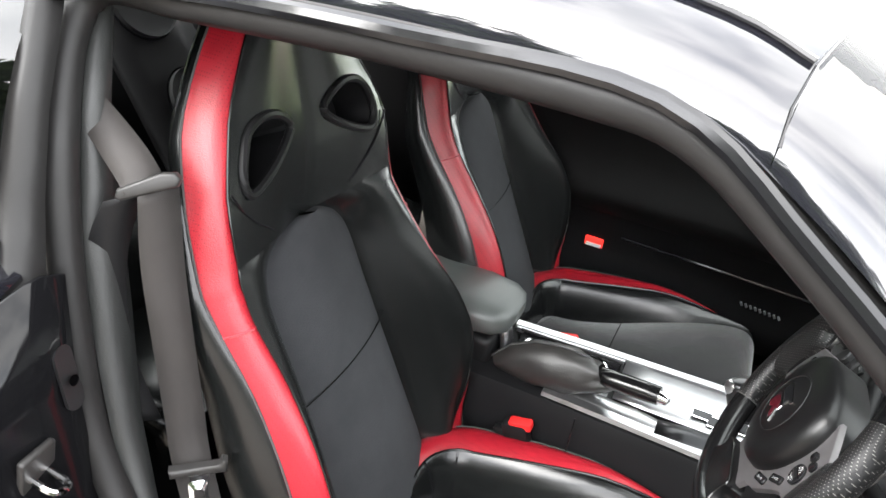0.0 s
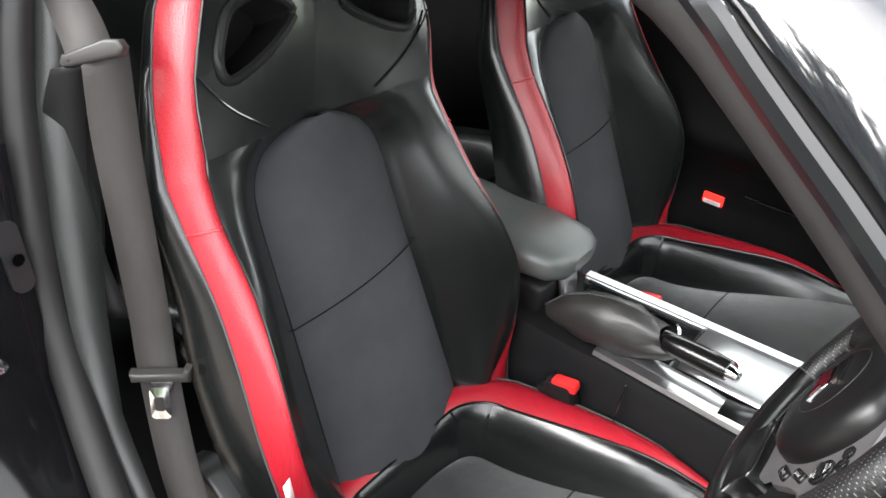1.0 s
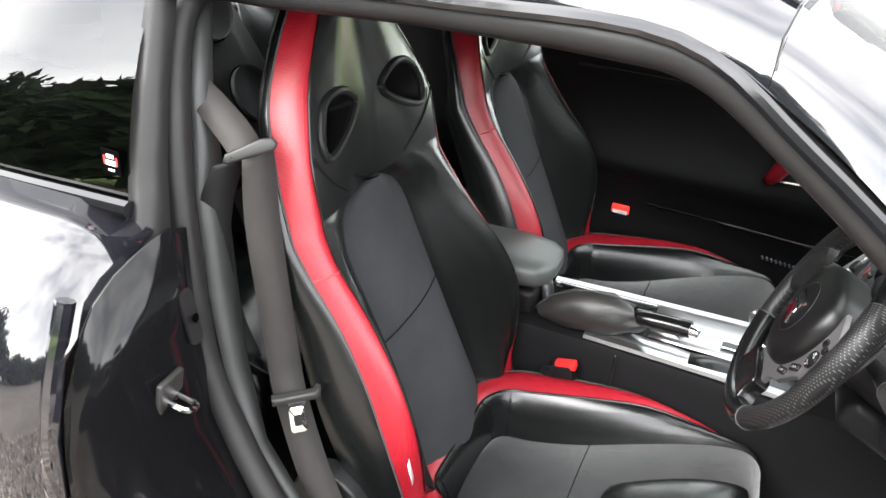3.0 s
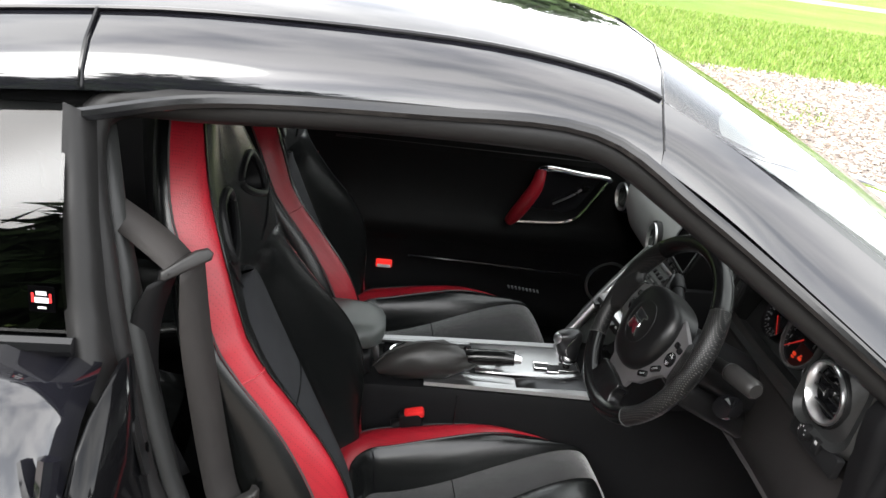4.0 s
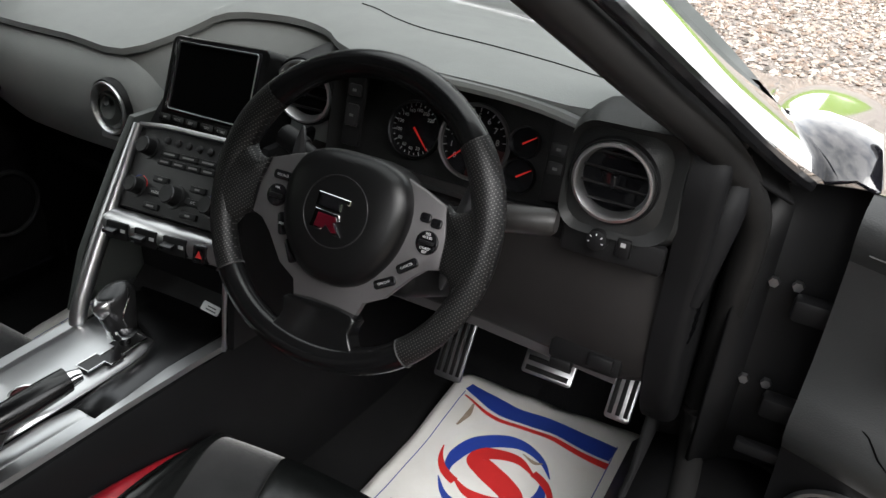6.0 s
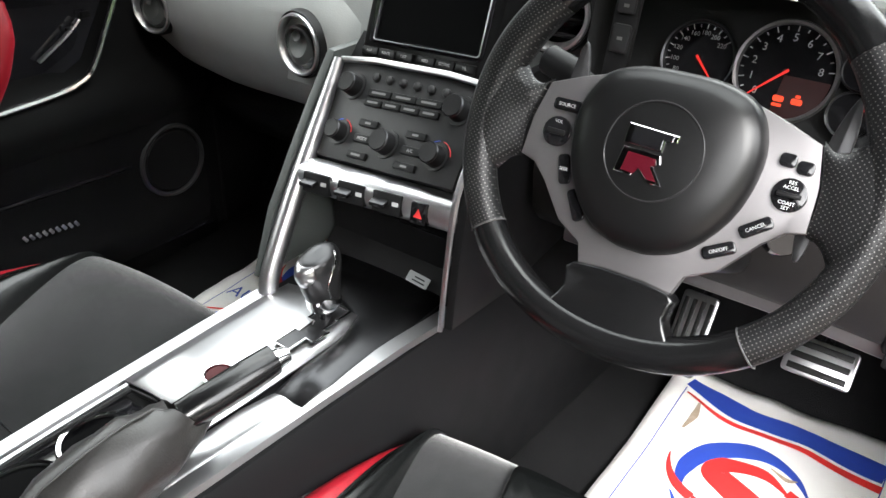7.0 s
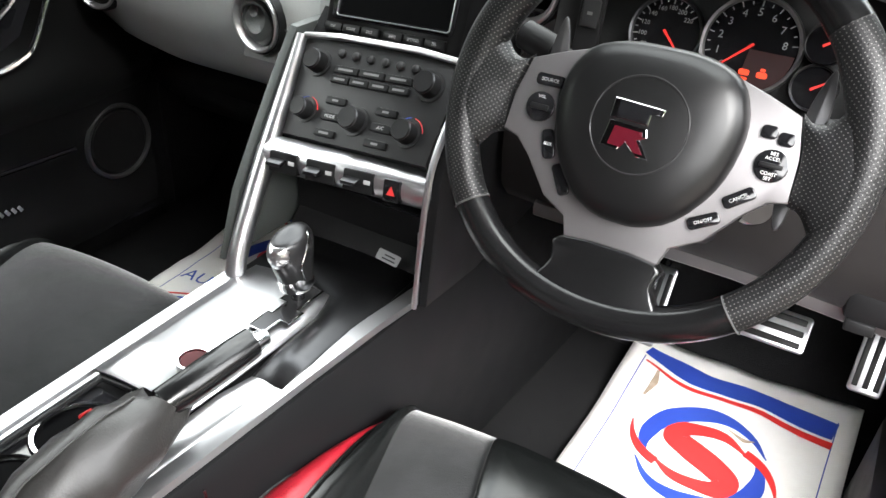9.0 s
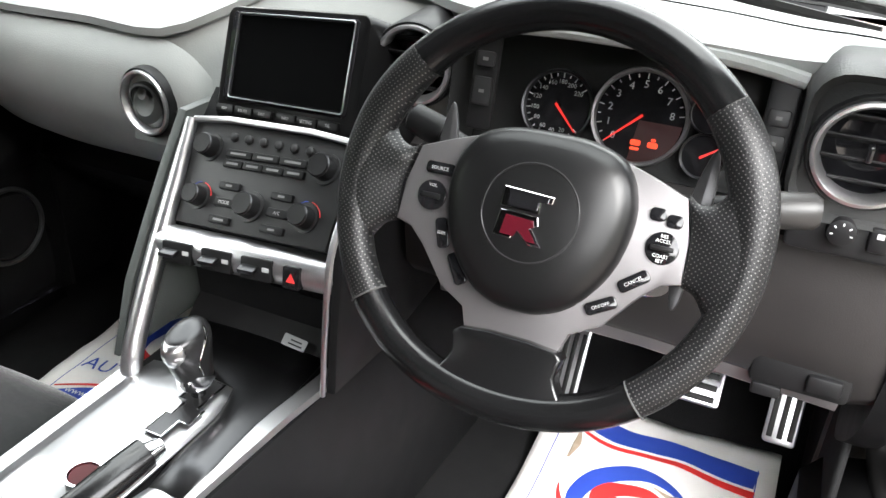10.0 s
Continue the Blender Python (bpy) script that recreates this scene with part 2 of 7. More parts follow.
def spline(points, steps=6, closed=False):
    """A smooth curve through points."""
    p = [Vector(q) for q in points]
    out = []
    n = len(p)
    spans = n if closed else n - 1
    for i in range(spans):
        a = p[(i - 1) % n] if closed or i > 0 else p[i] * 2 - p[i + 1]
        b, c = p[i], p[(i + 1) % n]
        d = p[(i + 2) % n] if closed or i + 2 < n else c * 2 - b
        for s in range(steps):
            t = s / steps
            out.append(0.5 * (2 * b + (c - a) * t + (2 * a - 5 * b + 4 * c - d) * t * t + (3 * b - a - 3 * c + d) * t ** 3))
    if not closed:
        out.append(p[-1])
    return out


def tube(points, r, n=10, closed=False, flat=1.0, up=(0, 0, 1), bm=None):
    """A rod along points; flat squeezes it along up."""
    pts = [Vector(p) for p in points]
    up = Vector(up)
    rows = []
    k = len(pts)
    for i, p in enumerate(pts):
        a = pts[(i - 1) % k] if closed or i > 0 else p
        b = pts[(i + 1) % k] if closed or i < k - 1 else p
        t = (b - a).normalized()
        s = t.cross(up)
        if s.length < 1e-4:
            s = t.cross(Vector((1, 0, 0.01)))
        s.normalize()
        v = s.cross(t).normalized()
        rr = r[i] if isinstance(r, (list, tuple)) else r
        rows.append([p + s * (rr * math.cos(q)) + v * (rr * flat * math.sin(q)) for q in [2 * math.pi * j / n for j in range(n)]])
    if closed:
        rows.append(rows[0])
        bm = loft(rows, True, bm)
        bmesh.ops.remove_doubles(bm, verts=bm.verts, dist=1e-6)
        return bm
    bm = loft(rows, True, bm)
    bm.verts.ensure_lookup_table()
    base = len(bm.verts) - n * k
    bm.faces.new([bm.verts[base + j] for j in range(n)])
    bm.faces.new([bm.verts[base + n * (k - 1) + j] for j in range(n)])
    return bm


def box(size, m=None, bevel=0.004, seg=2, bm=None):
    """A rounded block of that size at the pose m."""
    b = bmesh.new()
    bmesh.ops.create_cube(b, size=1.0, matrix=Matrix.Diagonal((*size, 1)))
    if bevel:
        bmesh.ops.bevel(b, geom=b.edges[:], offset=min(bevel, min(size) * 0.49), segments=seg, profile=0.5, affect="EDGES")
    if m is not None:
        b.transform(m)
    return join(bm, b)


def join(bm, b):
    if bm is None:
        return b
    me = bpy.data.meshes.new("join")
    b.to_mesh(me)
    b.free()
    bm.from_mesh(me)
    bpy.data.meshes.remove(me)
    return bm


def prism(outline, depth, m=None, bevel=0.0, seg=2, bm=None):
    """A flat outline (x, y) with a depth along +z, edges rounded, at the pose m."""
    b = bmesh.new()
    f = b.faces.new([b.verts.new((x, y, 0)) for x, y in outline])
    if depth:
        e = bmesh.ops.extrude_face_region(b, geom=[f])
        top = [v for v in e["geom"] if isinstance(v, bmesh.types.BMVert)]
        bmesh.ops.translate(b, verts=top, vec=(0, 0, depth))
        if bevel:
            edges = [q for q in b.edges if abs(q.verts[0].co.z - q.verts[1].co.z) < 1e-7 and q.verts[0].co.z > depth * 0.5]
            bmesh.ops.bevel(b, geom=edges, offset=bevel, segments=seg, profile=0.5, affect="EDGES", clamp_overlap=True)
    bmesh.ops.recalc_face_normals(b, faces=b.faces)
    if m is not None:
        b.transform(m)
    return join(bm, b)


def lathe(profile, m=None, n=32, bm=None):
    """A profile of (radius, height) turned round z, at the pose m."""
    rows = [[Vector((r * math.cos(a), r * math.sin(a), z)) for a in [2 * math.pi * j / n for j in range(n)]] for r, z in profile]
    b = loft(rows, True)
    bmesh.ops.remove_doubles(b, verts=b.verts, dist=1e-6)
    if m is not None:
        b.transform(m)
    return join(bm, b)


def rounded(w, h, r, n=5):
    """The outline of a rounded rectangle round the origin."""
    out = []
    for cx, cy, a in ((w / 2 - r, h / 2 - r, 0), (-w / 2 + r, h / 2 - r, 90), (-w / 2 + r, -h / 2 + r, 180), (w / 2 - r, -h / 2 + r, 270)):
        out += [(cx + r * math.cos(radians(a + 90 * i / n)), cy + r * math.sin(radians(a + 90 * i / n))) for i in range(n + 1)]
    return out


def plane_at(o, right, up):
    """The pose whose x runs along right, y along up, and z towards the viewer."""
    x = Vector(right).normalized()
    z = x.cross(Vector(up)).normalized()
    y = z.cross(x)
    m = Matrix((x, y, z)).transposed().to_4x4()
    m.translation = Vector(o)
    return m


def smoothed(table, steps):
    """Rows of numbers, blended smoothly to more rows."""
    t = [list(map(float, r)) for r in table]
    out = []
    for i in range(len(t) - 1):
        a = t[max(i - 1, 0)]
        b, c = t[i], t[i + 1]
        d = t[min(i + 2, len(t) - 1)]
        for s in range(steps):
            q = s / steps
            out.append([0.5 * (2 * bb + (cc - aa) * q + (2 * aa - 5 * bb + 4 * cc - dd) * q * q + (3 * bb - aa - 3 * cc + dd) * q ** 3) for aa, bb, cc, dd in zip(a, b, c, d)])
    out.append(t[-1])
    return out
CX = -0.035          # the car's middle line
SEAT_X = 0.351       # the middle of the driver's cushion
BACK_X = 0.330       # the middle of its backrest

# ---- ground and distance ----
def sheet(x0, x1, y0, y1, z, nx=2, ny=2):
    rows = []
    for j in range(ny):
        y = y0 + (y1 - y0) * j / (ny - 1)
        rows.append([Vector((x0 + (x1 - x0) * i / (nx - 1), y, z)) for i in range(nx)])
    return loft(rows)


def blades(count, x0, x1, y0, y1, height, seed, keep=None):
    """Many thin grass blades, two triangles each."""
    rng = np.random.default_rng(seed)
    x = rng.uniform(x0, x1, count)
    y = rng.uniform(y0, y1, count)
    if keep is not None:
        k = keep(x, y)
        x, y = x[k], y[k]
    n = len(x)
    h = height * rng.uniform(0.4, 1.3, n)
    a = rng.uniform(0, 2 * np.pi, n)
    w = 0.006 * rng.uniform(0.6, 1.6, n) * (1 + height * 8)
    lean = rng.uniform(0.1, 0.7, n) * h
    b = rng.uniform(0, 2 * np.pi, n)
    v = np.zeros((n, 4, 3))
    v[:, 0] = np.stack([x - w * np.cos(a), y - w * np.sin(a), np.zeros(n)], 1)
    v[:, 1] = np.stack([x + w * np.cos(a), y + w * np.sin(a), np.zeros(n)], 1)
    v[:, 2] = np.stack([x + 0.5 * w * np.cos(a) + lean * np.cos(b), y + 0.5 * w * np.sin(a) + lean * np.sin(b), h], 1)
    v[:, 3] = np.stack([x - 0.5 * w * np.cos(a) + lean * np.cos(b), y - 0.5 * w * np.sin(a) + lean * np.sin(b), h * 0.95], 1)
    faces = np.arange(n * 4).reshape(n, 4)
    return v.reshape(-1, 3), faces


def stones(count, x0, x1, y0, y1, size, seed, keep=None):
    """Many rough pebbles, eight triangles each."""
    rng = np.random.default_rng(seed)
    x = rng.uniform(x0, x1, count)
    y = rng.uniform(y0, y1, count)
    if keep is not None:
        k = keep(x, y)
        x, y = x[k], y[k]
    n = len(x)
    d = np.array([[1, 0, 0], [0, 1, 0], [-1, 0, 0], [0, -1, 0], [0, 0, 1], [0, 0, -1.0]])
    s = size * rng.lognormal(0, 0.35, n)
    v = d[None] * rng.uniform(0.6, 1.2, (n, 6, 1)) * s[:, None, None]
    v += rng.normal(0, 0.22, (n, 6, 3)) * s[:, None, None]
    v[:, :, 2] *= 0.6
    a = rng.uniform(0, 2 * np.pi, n)
    ca, sa = np.cos(a)[:, None], np.sin(a)[:, None]
    vx = v[:, :, 0] * ca - v[:, :, 1] * sa
    vy = v[:, :, 0] * sa + v[:, :, 1] * ca
    v[:, :, 0], v[:, :, 1] = vx + x[:, None], vy + y[:, None]
    v[:, :, 2] += (s * 0.3)[:, None]
    f = np.array([[0, 1, 4], [1, 2, 4], [2, 3, 4], [3, 0, 4], [1, 0, 5], [2, 1, 5], [3, 2, 5], [0, 3, 5]])
    faces = (f[None] + 6 * np.arange(n)[:, None, None]).reshape(-1, 3)
    return v.reshape(-1, 3), faces


def stuff(name, data, mat, label, category):
    v, f = data
    me = bpy.data.meshes.new(name)
    me.from_pydata(v.tolist(), [], f.tolist())
    me.materials.append(mat)
    return tagged(new(name, me), label, category, kind="stuff")


def island_colours(name, colours, rough=0.85):
    """A material whose pieces each take one of several colours."""
    m = material(name, colours[0], rough)
    n, l = m.node_tree.nodes, m.node_tree.links
    g = n.new("ShaderNodeNewGeometry")
    r = n.new("ShaderNodeValToRGB")
    r.color_ramp.interpolation = "CONSTANT"
    e = r.color_ramp.elements
    e[0].color = (*colours[0], 1)
    e[1].position, e[1].color = 1 / len(colours), (*colours[1], 1)
    for i, c in enumerate(colours[2:], 2):
        q = e.new(i / len(colours))
        q.color = (*c, 1)
    l.new(g.outputs["Random Per Island"], r.inputs["Fac"])
    l.new(r.outputs["Color"], n["Principled BSDF"].inputs["Base Color"])
    return m


PEBBLE = island_colours("mixed_pebbles", [(0.38, 0.32, 0.27), (0.22, 0.17, 0.135), (0.5, 0.44, 0.38), (0.32, 0.24, 0.19), (0.14, 0.125, 0.11), (0.43, 0.35, 0.29), (0.28, 0.24, 0.215), (0.6, 0.54, 0.47)])
BLADE = island_colours("grass_blades", [(0.13, 0.22, 0.025), (0.17, 0.27, 0.04), (0.21, 0.30, 0.055), (0.10, 0.18, 0.02), (0.27, 0.31, 0.10)], 0.7)

ground = part("ground", sheet(-600, 600, -600, 600, -0.012), GRASS)
tagged(ground, "rough green grass field stretching to the horizon", "ground", kind="structure")
yard_rows = []
for j in range(61):
    y = -14 + 34 * j / 60
    edge = -8.9 + 0.35 * noise.noise(Vector((y * 0.5, 3, 0))) + 0.15 * noise.noise(Vector((y * 2.1, 7, 0)))
    yard_rows.append([Vector((edge + (14 - edge) * i / 8, y, -0.002)) for i in range(9)])
yard = part("gravel_yard", loft(yard_rows), GRAVEL)
tagged(yard, "grey and brown gravel yard with patches of grass", "gravel", kind="structure")
track_rows = []
for j in range(61):
    y = -60 + 180 * j / 60
    o = 0.8 * noise.noise(Vector((y * 0.08, 1, 0)))
    track_rows.append([Vector((-33.5 + o, y, -0.004)), Vector((-29.8 + o * 0.7, y, -0.004))])
track = part("stony_track", loft(track_rows), BARE)
tagged(track, "pale stony farm track across the grass", "track", kind="structure")


def patches(x, y):
    q = np.array([noise.noise(Vector((a * 0.45, b * 0.9, 5.0))) for a, b in zip(x, y)])
    return q > 0.27


stuff("loose_gravel", stones(76000, -9.0, -1.25, 0.6, 13.5, 0.0165, 3, lambda x, y: (x + y * 0.12 > -9.2)), PEBBLE, "loose grey, brown and pale gravel stones on the yard", "gravel")
stuff("front_gravel", stones(15000, -2.0, 1.5, 2.45, 9.0, 0.017, 12), PEBBLE, "loose brown and pale gravel stones ahead of the car", "gravel")
stuff("pebbles", stones(2600, 0.6, 2.3, -1.9, 0.5, 0.02, 4), PEBBLE, "loose grey and pale gravel stones beside the car", "gravel")
stuff("grass_tufts", blades(26000, -9.2, -1.3, 1.5, 13.0, 0.03, 5, patches), BLADE, "short green grass growing through the gravel", "grass")
stuff("grass", blades(52000, -17.5, -8.75, -1, 19, 0.07, 6), BLADE, "uneven green grass at the edge of the gravel", "grass")


def far_hedge():
    """A low broken line of trees and hedge far away."""
    rng = np.random.default_rng(8)
    vs, fs = [], []
    k = 0
    for c in range(330):
        y = rng.uniform(-60, 420)
        x = -230 + rng.normal(0, 6)
        h = 2.6 + 2.8 * abs(noise.noise(Vector((y * 0.03, 0, 2)))) + rng.uniform(0, 1.6)
        for q in range(60):
            p = np.array([x + rng.normal(0, 1.6), y + rng.normal(0, 2.4), rng.uniform(0, 1) ** 0.8 * h])
            a = rng.normal(0, 0.42, (3, 3))
            vs += [(p + a[0]).tolist(), (p + a[1]).tolist(), (p + a[2]).tolist()]
            fs.append((k, k + 1, k + 2))
            k += 3
    return np.array(vs), np.array(fs)


def tree_line(spots, seed):
    """Leafy crowns of many small clumps round given spots: x, y, height, spread."""
    rng = np.random.default_rng(seed)
    vs, fs = [], []
    k = 0
    for x, y, h, w in spots:
        for q in range(1500):
            d = rng.normal(0, 1, 3)
            d = d / np.linalg.norm(d) * rng.uniform(0.35, 1.0)
            p = np.array([x + d[0] * w, y + d[1] * w, h * 0.5 + d[2] * h * 0.5])
            a = rng.normal(0, 0.38, (3, 3))
            vs += [(p + a[0]).tolist(), (p + a[1]).tolist(), (p + a[2]).tolist()]
            fs.append((k, k + 1, k + 2))
            k += 3
    return np.array(vs), np.array(fs)


HEDGE = island_colours("hedge_leaves", [(0.03, 0.05, 0.015), (0.04, 0.07, 0.02), (0.05, 0.08, 0.03), (0.025, 0.04, 0.015)])
stuff("far_hedge", far_hedge(), HEDGE, "dark green hedge and trees on the horizon", "hedge")
stuff("distant_trees", tree_line([(-27 + 2.0 * (i % 3), -42 + 3.3 * i, 8.5 + 1.6 * math.sin(i * 1.7), 3.2) for i in range(15)], 9), HEDGE, "dark green trees beyond the yard", "trees")
stuff("roadside_trees", tree_line([(16.5 + 1.6 * (i % 3) - (2.5 if i < 11 else 0), -30 + 2.7 * i, (9 if i < 11 else 4.0) + 1.6 * math.sin(i * 2.3), 2.9) for i in range(22)] + [(-12 + 2.6 * i, -27 - 1.5 * (i % 2), 8.0 + 1.4 * math.sin(i * 1.9), 2.8) for i in range(11)], 10), HEDGE, "dark green trees along the side of the yard", "trees")
post = part("fence_post", tube([(-19.5, 22.7, -0.1), (-19.5, 22.7, 1.0)], 0.05, 8), material("grey_wood", (0.25, 0.23, 0.21), 0.9, grain=0.5, grain_scale=60))
tagged(post, "weathered grey wooden post standing in the grass", "post")

# ---- the car's shell ----
car = thing("sports_car", (CX, 0, 0), "black two-door sports car with its driver's door open", "car")


def section(y, w, zr, zc, ly=0.0, n=7):
    """One rib of the roof, from the right rail over the crown to the left rail; ly moves the crown forward."""
    h = zc - zr
    half = [(w, zr, 0), (w - 0.005, zr + 0.16 * h, 0), (w - 0.028, zr + 0.38 * h, 0), (w - 0.075, zr + 0.6 * h, 0.1), (w - 0.16, zr + 0.8 * h, 0.35), (w - 0.32, zr + 0.95 * h, 0.75), (0, zc, 1)]
    r = [Vector((CX + x, y + ly * k, z)) for x, z, k in half]
    return r + [Vector((2 * CX - p.x, p.y, p.z)) for p in reversed(r[:-1])]


roof_table = [(-2.15, 0.50, 0.93, 0.97, 0), (-1.75, 0.54, 1.02, 1.10, 0), (-1.3, 0.575, 1.10, 1.225, 0), (-0.866, 0.597, 1.152, 1.297, 0), (-0.6, 0.6, 1.172, 1.31, 0), (-0.36, 0.597, 1.182, 1.302, 0.02), (-0.2, 0.603, 1.169, 1.28, 0.06), (-0.125, 0.620, 1.143, 1.262, 0.085)]
ribs = [(r[0], section(*r)) for r in smoothed(roof_table, 4)]
part("roof_panel", loft([q for y, q in ribs if y >= -1.31]), PAINT, car, "glossy black roof reflecting the cloudy sky", sharp=60)
back_ribs = [q for y, q in ribs if y <= -1.29]
part("roof_rail", loft([q[:4] for q in back_ribs]), PAINT, car, sharp=60)
part("roof_rail", loft([q[-4:] for q in back_ribs]), PAINT, car, sharp=60)
rear_glass = part("rear_window", loft([q[3:10] for q in back_ribs]), GLASS, car, "clear sloping rear window", sharp=80)
rear_glass.visible_shadow = False
part("headliner", loft([section(r[0], r[1] - 0.03, r[2] - 0.02, r[3] - 0.035, r[4]) for r in smoothed(roof_table[2:], 3)]), HEADLINER, car, sharp=60)


def mirror(pts):
    return [Vector((2 * CX - p[0], p[1], p[2])) for p in pts]


def both(name, rows_or_pts, make, mat, label="", **kw):
    """A part on the right of the car and its twin on the left."""
    a = part(name, make(rows_or_pts), mat, car, label, **kw)
    b = part(name, make([mirror(r) for r in rows_or_pts] if isinstance(rows_or_pts[0], (list, tuple)) and not isinstance(rows_or_pts[0][0], float) else mirror(rows_or_pts)), mat, car, label, **kw)
    return a, b


def roof_line(k, side, y0, y1):
    """A line along the roof through the k-th point of its ribs."""
    pts = []
    for r in smoothed(roof_table, 4):
        if y0 <= r[0] <= y1:
            q = section(*r)[k if side > 0 else -1 - k]
            pts.append(q + Vector((0, 0, 0.0035)))
    return pts


for s in (1, -1):
    part("roof_seam", tube(roof_line(3, s, -1.9, -0.12), 0.0035, 6), GLOSS, car)
    rib = section(-0.866, 0.597, 1.152, 1.297)
    rib = rib[:4] if s > 0 else rib[-4:]
    part("panel_gap", tube([q + Vector((0.002 * s, 0, 0.003)) for q in rib], 0.003, 6), GLOSS, car)
front_rib = section(*roof_table[-1])
part("windscreen_header", tube([q + Vector((0, 0.002, 0.0005)) for q in front_rib[1:-1]], 0.0015, 6), GLOSS, car)

# windscreen pillars, painted, between the door seal and the glass, running on from the roof's front rib
pillar_out = spline([tuple(front_rib[0]), (0.618, -0.04, 1.098), (0.668, 0.07, 1.028), (0.742, 0.23, 0.923), (0.83, 0.367, 0.836)], 5)
pillar_in = spline([tuple(front_rib[3]), (0.548, 0.01, 1.16), (0.61, 0.185, 1.066), (0.675, 0.36, 0.967), (0.74, 0.53, 0.875)], 5)
pillar_rows = []
for fx, fz in ((0, 0), (0.067, 0.267), (0.18, 0.45), (0.373, 0.633), (0.68, 0.82), (1, 1)):
    pillar_rows.append([Vector((a.x + (b.x - a.x) * fx, a.y + (b.y - a.y) * (fx + fz) / 2, a.z + (b.z - a.z) * fz)) for a, b in zip(pillar_out, pillar_in)])
both("windscreen_pillar", pillar_rows, loft, PAINT, "glossy black windscreen pillar", sharp=60)
pillar_trim = [Vector((p.x - 0.03, p.y - 0.03, p.z - 0.025)) for p in pillar_out]
pillar_trim_in = [Vector((p.x - 0.012, p.y - 0.005, p.z - 0.022)) for p in pillar_in]
both("pillar_trim", [pillar_trim, pillar_trim_in], loft, HEADLINER, sharp=60, solid=0.004)

# windscreen
top = spline([tuple(q) for q in front_rib[3:10]], 3)
half = top[0].x - CX
low = []
for q in top:
    s = (q.x - CX) / half
    low.append(Vector((CX + s * 0.775, 0.53 + 0.2 * (1 - s * s), 0.875 + 0.02 * (1 - s * s))))
rows = []
for i in range(9):
    t = i / 8
    rows.append([a.lerp(b, t) + Vector((0, 0, 0.016 * math.sin(math.pi * t))) for a, b in zip(top, low)])
glass = part("windscreen", loft(rows), GLASS, car, "clear curved windscreen", sharp=80)
glass.visible_shadow = False

# rubber door seal round the driver's opening, and the other side's
seal = spline([(0.545, -0.83, 1.135), (0.565, -0.7, 1.15), (0.57, -0.5, 1.162), (0.565, -0.3, 1.162), (0.565, -0.19, 1.15), (0.59, -0.08, 1.09), (0.65, 0.08, 0.99), (0.72, 0.24, 0.885), (0.762, 0.32, 0.79), (0.763, 0.355, 0.68), (0.757, 0.405, 0.53), (0.752, 0.435, 0.42), (0.762, 0.405, 0.368), (0.776, 0.28, 0.354), (0.78, 0.1, 0.354), (0.777, -0.3, 0.354), (0.758, -0.485, 0.366), (0.722, -0.635, 0.46), (0.69, -0.75, 0.62), (0.672, -0.79, 0.78), (0.635, -0.825, 0.95), (0.575, -0.855, 1.08)], 5, True)
both("door_seal", seal, lambda p: tube(p, 0.021, 10, True), RUBBER, "grey-black rubber door seal")
drip = spline([(0.60, -0.86, 1.13), (0.588, -0.7, 1.163), (0.588, -0.45, 1.178), (0.58, -0.22, 1.176), (0.62, -0.07, 1.10), (0.69, 0.1, 0.995), (0.765, 0.26, 0.89), (0.81, 0.35, 0.835)], 5)
both("drip_strip", drip, lambda p: tube(p, 0.009, 8), GLOSS)

# rear side: quarter glass, pillar and flank
q_top = spline([(0.60, -0.868, 1.135), (0.585, -1.15, 1.10), (0.55, -1.5, 1.02), (0.51, -1.8, 0.93)], 4)
q_low = spline([(0.712, -0.838, 0.885), (0.72, -1.15, 0.885), (0.70, -1.5, 0.885), (0.64, -1.8, 0.89)], 4)
q_rows = [[a.lerp(b, t) + Vector((0.02 * math.sin(math.pi * t), 0, 0)) for a, b in zip(q_top, q_low)] for t in (0, 0.25, 0.5, 0.75, 1)]
for g in both("quarter_window", q_rows, loft, TINTED, "dark tinted rear quarter window", sharp=80):
    g.visible_shadow = False
b_pillar = [[Vector(p) for p in r] for r in ([(0.60, -0.872, 1.145), (0.606, -0.855, 1.14), (0.59, -0.84, 1.13)], [(0.655, -0.862, 1.03), (0.66, -0.842, 1.025), (0.64, -0.825, 1.02)], [(0.69, -0.852, 0.95), (0.694, -0.83, 0.94), (0.672, -0.81, 0.93)], [(0.714, -0.84, 0.885), (0.722, -0.815, 0.875), (0.695, -0.795, 0.86)], [(0.752, -0.822, 0.845), (0.748, -0.792, 0.822), (0.698, -0.78, 0.812)], [(0.76, -0.815, 0.822), (0.752, -0.785, 0.806), (0.70, -0.776, 0.798)])]
both("door_pillar", b_pillar, loft, RUBBER, "grey rubber-edged door pillar", sharp=60, solid=0.006)
sill_strip = spline([(0.725, -0.83, 0.885), (0.735, -1.15, 0.88), (0.715, -1.5, 0.88), (0.65, -1.8, 0.885)], 4)
both("window_moulding", sill_strip, lambda p: tube(p, 0.012, 8), GLOSS)
flank_rows = []
